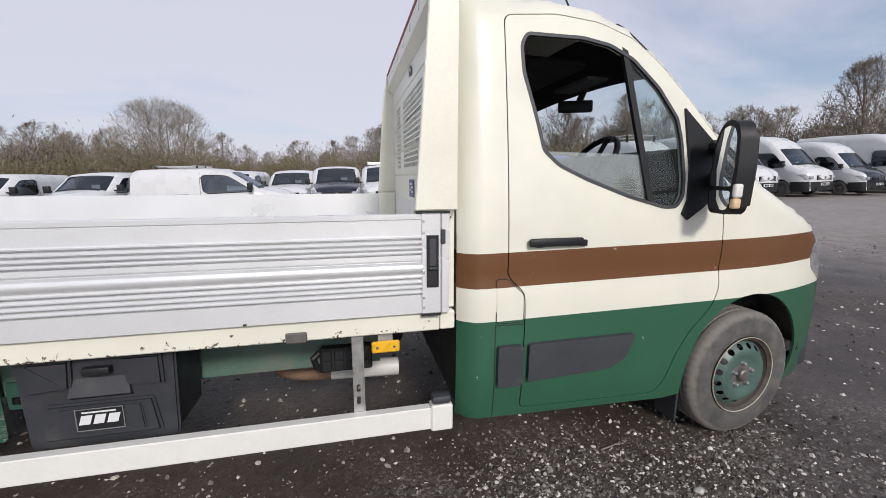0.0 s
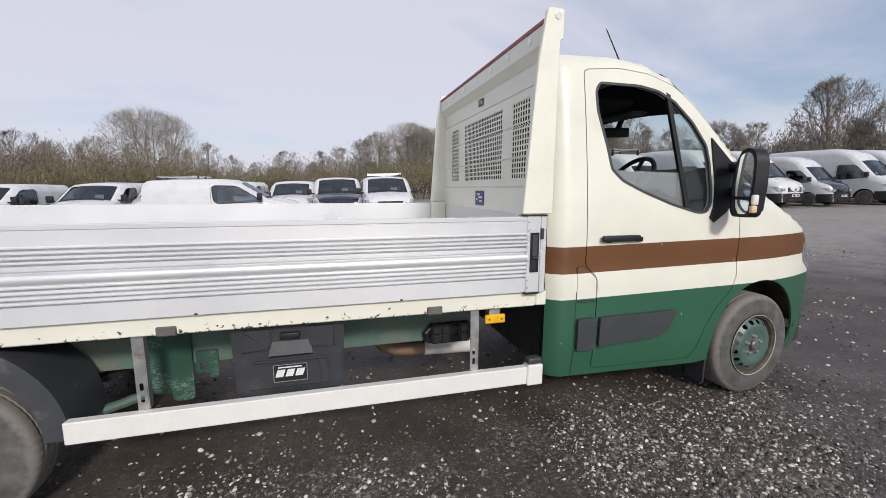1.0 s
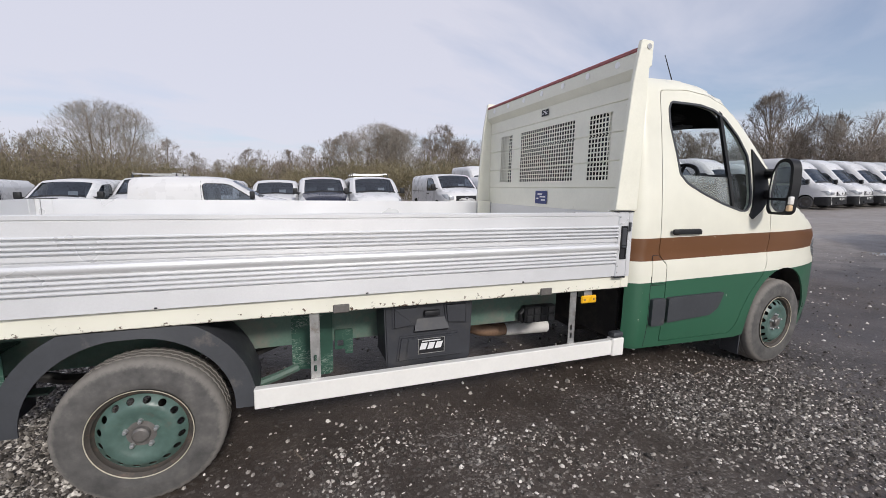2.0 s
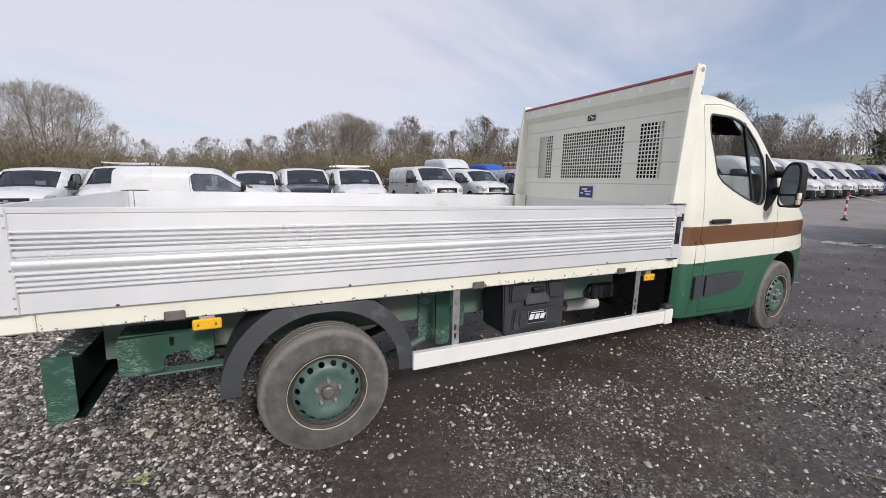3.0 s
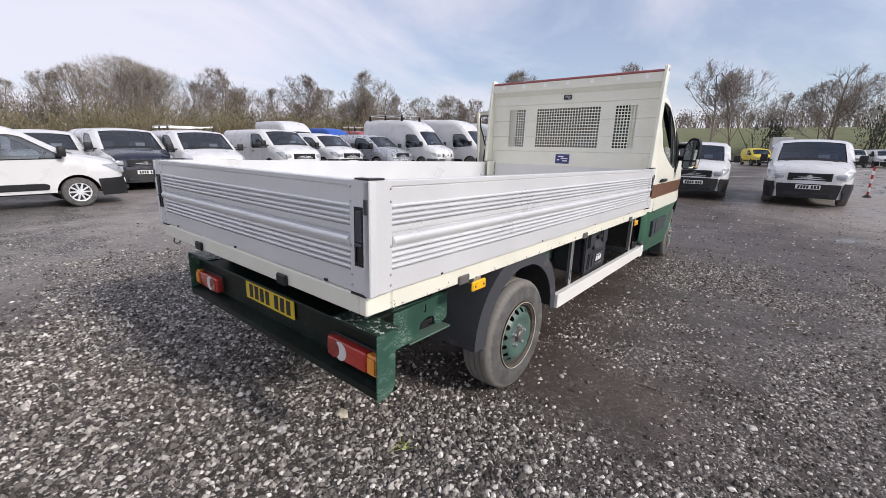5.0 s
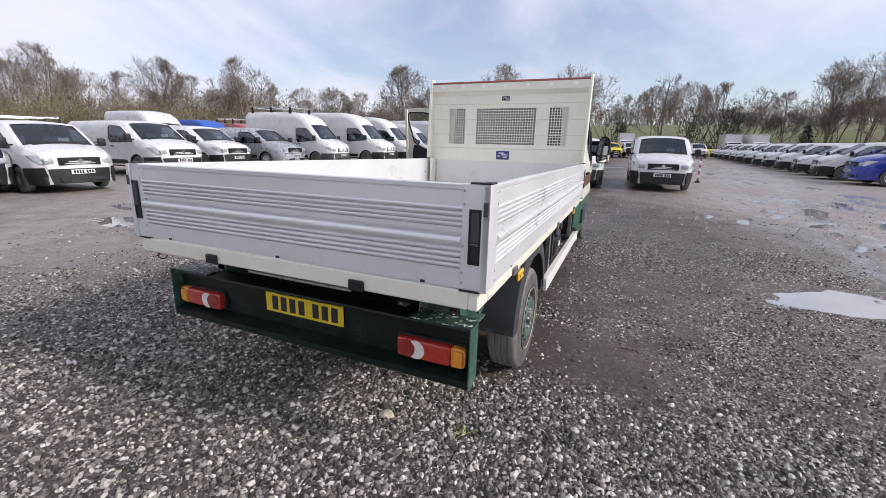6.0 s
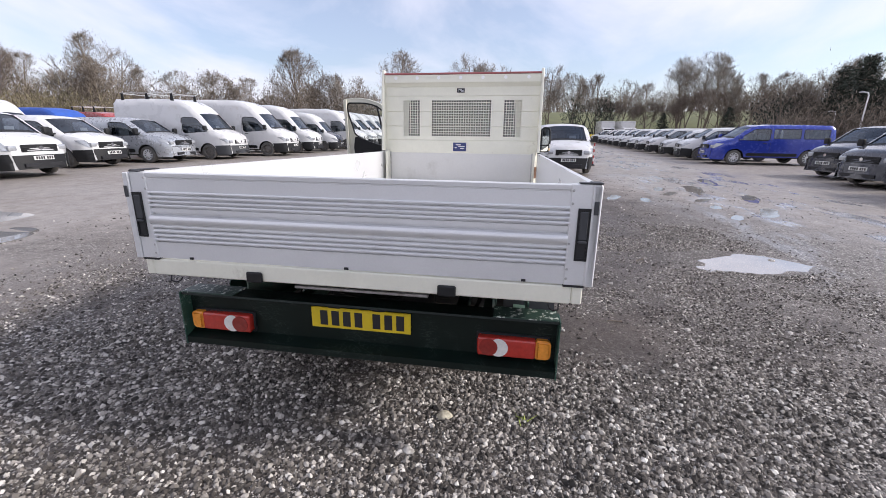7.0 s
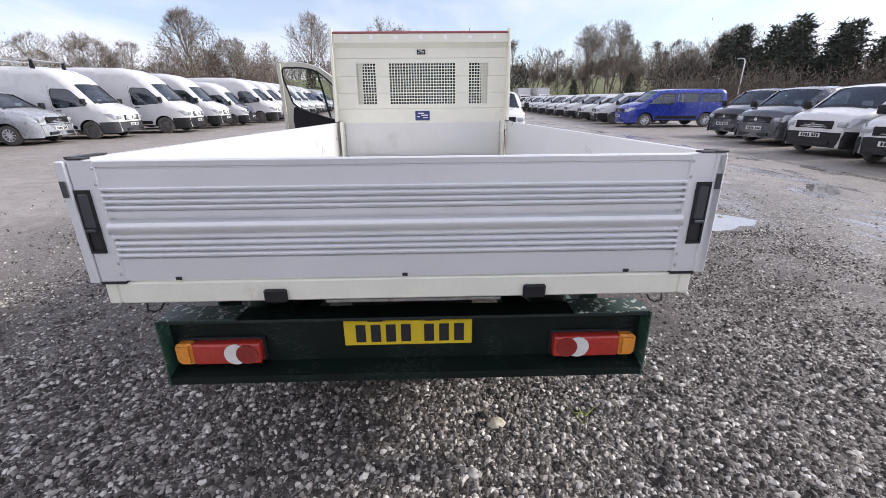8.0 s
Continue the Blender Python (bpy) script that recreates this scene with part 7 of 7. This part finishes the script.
# ---- trees and distance ----
def limb(V, F, p, q, r0, r1, n):
    d = (q - p)
    if d.length < 1e-6:
        return
    d.normalize()
    a = d.orthogonal().normalized()
    b = d.cross(a)
    k = len(V)
    for c, r in ((p, r0), (q, r1)):
        for j in range(n):
            t = 2 * math.pi * j / n
            V.append(tuple(c + r * (math.cos(t) * a + math.sin(t) * b)))
    for j in range(n):
        F.append((k + j, k + (j + 1) % n, k + n + (j + 1) % n, k + n + j))


def blade(V, F, p, q, r, rnd):
    """The finest twigs: one thin tapering sliver."""
    side = (q - p).cross(Vector((rnd.gauss(0, 1), rnd.gauss(0, 1), rnd.gauss(0, 1)))).normalized() * r
    k = len(V)
    V.extend([tuple(p - side), tuple(p + side), tuple(q)])
    F.append((k, k + 1, k + 2))


def grow(rnd, H, wide, clear, stems, thin):
    """Trunk and limbs, and the twigs of a bare tree, reaching to an egg-shaped crown."""
    tv, tf, cv, cf = [], [], [], []
    base = H * clear
    mid, rz, rw = (H + base) * 0.52, (H - base) * 0.52, H * wide

    def reach(p, d):
        """How far from p along d the crown ends."""
        P = Vector((p.x / rw, p.y / rw, (p.z - mid) / rz))
        D = Vector((d.x / rw, d.y / rw, d.z / rz))
        a, b, c = D.dot(D), P.dot(D), P.dot(P) - 1
        q = b * b - a * c
        return (-b + math.sqrt(q)) / a if q > 0 else 0.0

    def bough(p, d, length, r, level):
        steps = (7, 5, 4, 3)[level]
        for i in range(steps):
            wob = (0.05, 0.12, 0.16, 0.2)[level]
            d = (d + Vector((rnd.gauss(0, wob), rnd.gauss(0, wob), rnd.gauss(0.03, wob)))).normalized()
            q = p + d * length / steps
            r1 = r * (0.86, 0.80, 0.75, 0.7)[level]
            if level <= 1:
                limb(tv, tf, p, q, r, r1, 5 if level == 0 else 4)
            elif level == 2:
                limb(cv, cf, p, q, max(r, thin * 1.1), max(r1, thin * 0.9), 3)
            else:
                blade(cv, cf, p, q, thin, rnd)
            p, r = q, r1
            if level == 3:
                for _ in range(1 + (rnd.random() < 0.12)):
                    td = (d * 0.8 + Vector((rnd.gauss(0, 0.6), rnd.gauss(0, 0.6), rnd.gauss(0.15, 0.4)))).normalized()
                    blade(cv, cf, p, p + td * rnd.uniform(0.3, 0.7) * H / 10, thin * 0.8, rnd)
                continue
            if level == 0 and p.z < base:
                continue
            if level == 1 and i == 0:
                continue
            for _ in range((2, 2, 2)[level]):
                out = Vector((rnd.gauss(0, 1), rnd.gauss(0, 1), rnd.gauss(0.0, 0.5)))
                out = (out - d * out.dot(d)).normalized()
                nd = (d * rnd.uniform(0.65, 1.1) + out * rnd.uniform(0.55, 1.0) + Vector((0, 0, 0.25))).normalized()
                far = reach(p, nd) * rnd.uniform(0.75, 1.02)
                far = min(far, length * (0.95, 0.62, 0.5)[level])
                if far > 0.25:
                    bough(p, nd, far, r * rnd.uniform(0.5, 0.68), level + 1)
    for k in range(stems):
        a = rnd.uniform(0, 6.28)
        lean = 0.05 if stems == 1 else 0.16
        d = Vector((lean * math.cos(a), lean * math.sin(a), 1)).normalized()
        p = Vector((0.25 * (stems > 1) * math.cos(a), 0.25 * (stems > 1) * math.sin(a), -0.2))
        bough(p, d, H * rnd.uniform(0.86, 0.97) if stems > 1 else H * 0.93, H * (0.0145 if stems == 1 else 0.010), 0)
    return tv, tf, cv, cf


TREES = []


def ivy_leaves(rnd, H, n):
    """Ivy wrapped round the lower trunk and limbs."""
    V, F = [], []
    for _ in range(n):
        z = rnd.uniform(0.3, H * 0.55)
        a, q = rnd.uniform(0, 6.28), abs(rnd.gauss(0, 0.055 * H)) * (0.5 + z / (H * 0.6))
        c = Vector((q * math.cos(a), q * math.sin(a), z))
        blade(V, F, c, c + Vector((rnd.gauss(0, 0.2), rnd.gauss(0, 0.2), rnd.gauss(-0.1, 0.15))), rnd.uniform(0.06, 0.13), rnd)
    return V, F


def tree_kind(seed, H, wide, clear, stems, thin, twig="twig", label="bare winter tree with fine grey twigs", ivy=0):
    tv, tf, cv, cf = grow(random.Random(seed), H, wide, clear, stems, thin)
    t = thing("tree", pose(0, 300 + 12 * len(TREES), 0), label, "tree", "bare trees round the yard")
    parts = [("trunk", tv, tf, M["bark"]), ("crown", cv, cf, M[twig])]
    if ivy:
        iv, jf = ivy_leaves(random.Random(seed + 50), H, ivy)
        parts.append(("ivy", iv, jf, M["ivy"]))
    for nm, vv, ff, mt in parts:
        o = new(nm, mesh_of(nm, vv, ff, mt))
        o.parent = t
    TREES.append([t, H, False])


tree_kind(1, 10.0, 0.34, 0.16, 1, 0.017)
tree_kind(2, 12.0, 0.27, 0.14, 1, 0.017)
tree_kind(3, 9.0, 0.54, 0.08, 4, 0.010, "twig_pale", "broad pale many-stemmed willow with a round crown")
tree_kind(4, 11.0, 0.31, 0.2, 1, 0.017, ivy=900, label="bare winter tree with dark ivy on its trunk")
tree_kind(5, 8.0, 0.42, 0.12, 2, 0.017)
tree_kind(6, 10.0, 0.28, 0.3, 3, 0.015, "twig_pale", "slender many-stemmed bare tree with pale twigs")
tree_kind(7, 11.0, 0.37, 0.18, 1, 0.018, "twig_dark", "dark bare tree with a wide rounded crown")
tree_kind(8, 7.0, 0.40, 0.36, 2, 0.020, "twig_dark", "bushy dark bare tree on a clear trunk")


def plant(i, x, y, h, turn):
    t, H, used = TREES[i]
    m = pose(x, y, -0.05, 0, 0, turn) @ Matrix.Scale(h / H, 4)
    if not used:
        TREES[i][2] = True
        t.matrix_basis = m
    else:
        c = copy_thing(t, pose(0, 0, 0))
        c.matrix_basis = m


# the skyline round the yard: degrees from +x, and the height of the trees there at 62 m
SKYLINE = ((-40, 9.6), (-33, 9.4), (-29, 9.0), (-25, 8.0), (-20.5, 10.4), (-15.5, 7.8), (-11, 8.9), (-6.5, 8.7), (-3, 9.7), (1, 7.8), (3, 6.4), (12, 5.8), (24, 9.0), (27, 8.4), (30.5, 11.2), (34, 8.0), (37, 8.0), (41, 8.2),
           (47, 8.4), (50.5, 10.8), (55.5, 8.2), (59, 10.0), (64, 8.0), (68, 9.8), (72.5, 8.9), (78.5, 9.7), (83, 8.4), (89, 7.2), (95, 6.0), (98, 5.0), (103, 7.6), (112, 7.6), (120, 7.7), (130, 7.5))


def treetop(a, D):
    """The height of the trees in one direction, at a distance."""
    z = float(np.interp(a, [p[0] for p in SKYLINE], [p[1] for p in SKYLINE]))
    return 1.45 + (z - 1.45) * D / 62


def plant_at(i, a, D, h, turn):
    plant(i, -3 + D * math.cos(radians(a)), D * math.sin(radians(a)), h, turn)


# those that stand out: the great round willow, the airy trees ahead of the truck, the tall ones in the belt
for i, a, z, D in ((2, 107.3, 11.0, 47), (0, 7.6, 12.1, 64), (4, 5.2, 10.6, 67), (0, 15.2, 11.2, 63), (3, 17.6, 11.9, 66), (1, 30.5, 11.6, 62), (1, 50.5, 11.2, 60), (6, 59.5, 10.2, 60),
                   (2, 77.6, 10.2, 66), (2, 74.2, 9.4, 68), (6, 68.2, 10.2, 61), (5, -20.8, 10.8, 82), (5, -18.6, 10.4, 84), (0, -3.0, 10.2, 80), (6, 26.2, 8.8, 63)):
    plant_at(i, a, D, 1.45 + (z - 1.45) * D / 62, 53 * a)
rnd = random.Random(21)
a = -38.0
while a < 128:
    if not 2.0 < a < 21.5:
        D = rnd.uniform(58, 66) if a > 20 or a < -28 else rnd.uniform(78, 86)
        plant_at(rnd.choice((0, 1, 3, 4, 5, 6, 6)), a, D, treetop(a, D) * rnd.uniform(0.90, 1.02), rnd.uniform(0, 360))
    a += rnd.uniform(2.6, 3.8)
a = -38.0
while a < 128:
    if -15.5 < a < 21:
        a += 2.5
        continue
    D = rnd.uniform(63, 72) if a > 20 or a < -28 else rnd.uniform(82, 92)
    plant_at(rnd.choice((0, 3, 4, 4, 6, 6)), a, D, treetop(a, D) * rnd.uniform(0.66, 0.84), rnd.uniform(0, 360))
    a += rnd.uniform(2.9, 4.1)


a = -27.0
while a < -8:
    D = rnd.uniform(77, 81)
    plant_at(7, a, D, treetop(a, D) * rnd.uniform(0.52, 0.70), rnd.uniform(0, 360))
    a += rnd.uniform(1.5, 2.6)


def thicket(name, label, material, spots, seed, thin, base=0.0):
    """Dense scrub: leaning stems and a haze of short twigs in every clump, all in one mesh."""
    rnd = random.Random(seed)
    V, F = [], []
    for cx, cy, rad, h, n in spots:
        for _ in range(9):
            p = Vector((cx + rnd.gauss(0, rad * 0.3), cy + rnd.gauss(0, rad * 0.3), base - 0.1))
            q = p + Vector((rnd.gauss(0, 0.25), rnd.gauss(0, 0.25), 1)).normalized() * h * rnd.uniform(0.5, 0.9)
            limb(V, F, p, q, thin * 1.6, thin * 0.5, 3)
        lobes = [(rnd.gauss(0, rad * 0.4), rnd.gauss(0, rad * 0.4), h * rnd.uniform(0.35, 0.72), rnd.uniform(0.45, 0.8)) for _ in range(6)]
        for _ in range(n):
            lx, ly, lz, k = rnd.choice(lobes)
            c = Vector((cx + lx + rnd.gauss(0, rad * 0.33 * k), cy + ly + rnd.gauss(0, rad * 0.33 * k), base + max(0.05, lz + rnd.gauss(0, h * 0.17))))
            out = Vector((c.x - cx, c.y - cy, (c.z - base - h * 0.2) * 1.2))
            d = (out.normalized() * 0.9 + Vector((rnd.gauss(0, 0.6), rnd.gauss(0, 0.6), rnd.gauss(0.4, 0.5)))).normalized()
            blade(V, F, c, c + d * rnd.uniform(0.22, 0.5), thin, rnd)
    tagged(new(name, mesh_of(name, V, F, material)), label, "scrub", kind="stuff")


def belt(a0, a1, d0, d1, h0, h1, n, per, seed):
    """Clumps along an arc; heights below 1 are shares of the trees' height there."""
    r = random.Random(seed)
    out = []
    for i in range(n):
        deg, d = a0 + (a1 - a0) * (i + r.random()) / n, r.uniform(d0, d1)
        a = radians(deg)
        h = r.uniform(h0, h1) if h1 > 1 else treetop(deg, d) * r.uniform(h0, h1)
        out.append((-3 + d * math.cos(a), d * math.sin(a), r.uniform(2.2, 4.0), h, per))
    return out


thicket("scrub", "tangled brown and grey winter scrub below the trees", M["scrub_brown"], belt(21, 60, 60, 70, 0.62, 0.84, 64, 1150, 3) + belt(-16, 20, 79, 80, 1.0, 1.5, 24, 150, 43) + belt(60, 140, 60, 70, 0.60, 0.82, 100, 900, 13) + belt(108, 140, 50, 57, 0.7, 0.95, 26, 1150, 23), 5, 0.036)
thicket("scrub", "olive-green willow scrub behind the parked vans", M["scrub"], belt(50, 82, 46, 50, 3.4, 5.0, 26, 1300, 4) + belt(82, 138, 42, 50, 2.6, 4.0, 42, 1150, 14) + [(13.3, 41.7, 5.0, 4.6, 2000), (8, 43, 4, 4.2, 1400), (-17, 43, 5, 5.8, 2200)], 6, 0.024)
thicket("scrub", "brown hedge scrub below the pasture", M["scrub_brown"], belt(-42, -27, 64, 76, 6.0, 9.0, 32, 1000, 12) + belt(-62, -28, 46, 51, 3.0, 5.0, 30, 700, 15), 9, 0.036)


thicket("scrub", "dark evergreen bushes and ivy below the far trees", M["needles"], belt(-42, -28, 62, 74, 4.5, 7.5, 18, 900, 33) + [(72, -8, 2.2, 7.5, 700), (73, -13, 2.4, 8, 700), (75, 3, 2.2, 6.5, 600)], 34, 0.07)

thicket("scrub", "dark bare wood along the top of the pasture", M["scrub_brown"], belt(-30, 24, 122, 136, 4.5, 7.5, 80, 420, 53), 35, 0.075, 6.4)


def conifer(seed, H):
    r = random.Random(seed)
    V, F, cv, cf = [], [], [], []
    limb(V, F, Vector((0, 0, -0.2)), Vector((0, 0, H)), H * 0.018, 0.02, 6)
    z = H * 0.03
    while z < H * 0.985:
        k = z / H
        wide = H * 0.34 * (1 - k) ** 0.7 * (0.75 + 0.25 * min(1.0, k * 5)) + 0.12
        for _ in range(8):
            a = r.uniform(0, 6.28)
            L = wide * r.uniform(0.55, 1.15)
            p, tip = Vector((0, 0, z)), Vector((L * math.cos(a), L * math.sin(a), z - 0.10 * L + r.uniform(-0.2, 0.4)))
            blade(V, F, p, tip, 0.03, r)
            for j in range(int(11 + 15 * (1 - k))):
                c = p.lerp(tip, r.uniform(0.35, 1.0)) + Vector((r.gauss(0, 0.22), r.gauss(0, 0.22), r.gauss(0, 0.16)))
                d1 = ((tip - p).normalized() * 0.6 + Vector((r.gauss(0, 0.8), r.gauss(0, 0.8), r.gauss(0.0, 0.6)))).normalized() * r.uniform(0.25, 0.6)
                blade(cv, cf, c, c + d1, r.uniform(0.05, 0.115), r)
        z += 0.30
    t = thing("conifer", pose(0, 0, 0), "dark green dense conifer at the edge of the yard", "tree", "conifers beyond the row")
    for nm, vv, ff, mt in (("trunk", V, F, M["bark"]), ("crown", cv, cf, M["needles"])):
        o = new(nm, mesh_of(nm, vv, ff, mt))
        o.parent = t
    return t


CON = [conifer(31, 10.0), conifer(32, 10.0), conifer(33, 10.0)]
rnd = random.Random(44)
spots = [(44.3, -31.9, 10.2), (40.5, -32.5, 9.4), (37.4, -32.7, 9.9), (33.5, -34.2, 8.8), (30, -36, 9.2), (26, -37, 9.4), (48.5, -33, 8.6), (55.3, -33.2, 7.6)]
for i in range(34):
    cx, cy = 10 + 1.35 * i + rnd.uniform(-0.6, 0.6), rnd.uniform(-39, -33.5)
    spots.append((cx, cy, 10.6 * math.hypot(cx + 3, cy) / 62 * rnd.uniform(0.72, 1.04)))
spots += [(60, -38, 6.5), (66, -30, 6.0), (70, -22, 5.2)]
for k, (x, y, h) in enumerate(spots):
    m = pose(x, y, 0, 0, 0, rnd.uniform(0, 360)) @ Matrix.Scale(0.88 * h / 10, 4)
    if k < 3:
        CON[k].matrix_basis = m
    else:
        c = copy_thing(CON[k % 3], pose(0, 0, 0))
        c.matrix_basis = m

# grass bank beyond the yard
bm = fresh()
rows = []
for d, z in ((80, -0.05), (84, 1.6), (92, 3.6), (112, 6.3), (170, 8.0), (420, 9.0)):
    rows.append([bm.verts.new((-3 + d * math.cos(radians(a)), d * math.sin(radians(a)), z)) for a in range(-60, 31, 3)])
for p, q in zip(rows, rows[1:]):
    for i in range(len(p) - 1):
        bm.faces.new((p[i], p[i + 1], q[i + 1], q[i]))
tagged(part("grass_bank", thicken(bm, 0.0, (0, 0, 1)), M["grass"]), "sloping green pasture beyond the yard", "field", kind="structure")


def lamp_post(x, y, h):
    t = thing("lamp_post", pose(x, y, 0), "tall grey steel lamp post at the yard edge", "lamp post", "lamp posts at the yard edge")
    part("pole", tube(fresh(), [(0, 0, -0.1), (0, 0, h - 0.3), (0.08, 0.05, h - 0.05), (0.3, 0.2, h)], 0.06, 8, 0.04), M["white"], t)
    part("lamp_head", boxed(0.25, 0.7, 0.12, 0.32, h - 0.05, h + 0.06, bevel=0.03), M["steel"], t)


lamp_post(35.8, -26.6, 4.9)
lamp_post(40.5, -27.6, 3.6)
sprig(-3.2, 1.83)
DEADWOOD = mat("weathered_twig", (0.20, 0.165, 0.13), 0.9, var=0.3, scale=30.0)
for x, y, length, turn in ((-1.684, 1.804, 0.10, 118), (-1.804, 1.044, 0.12, 95), (0.084, 0.32, 0.14, 130), (1.25, 1.75, 0.12, 10)):
    stick(x, y, length, turn)
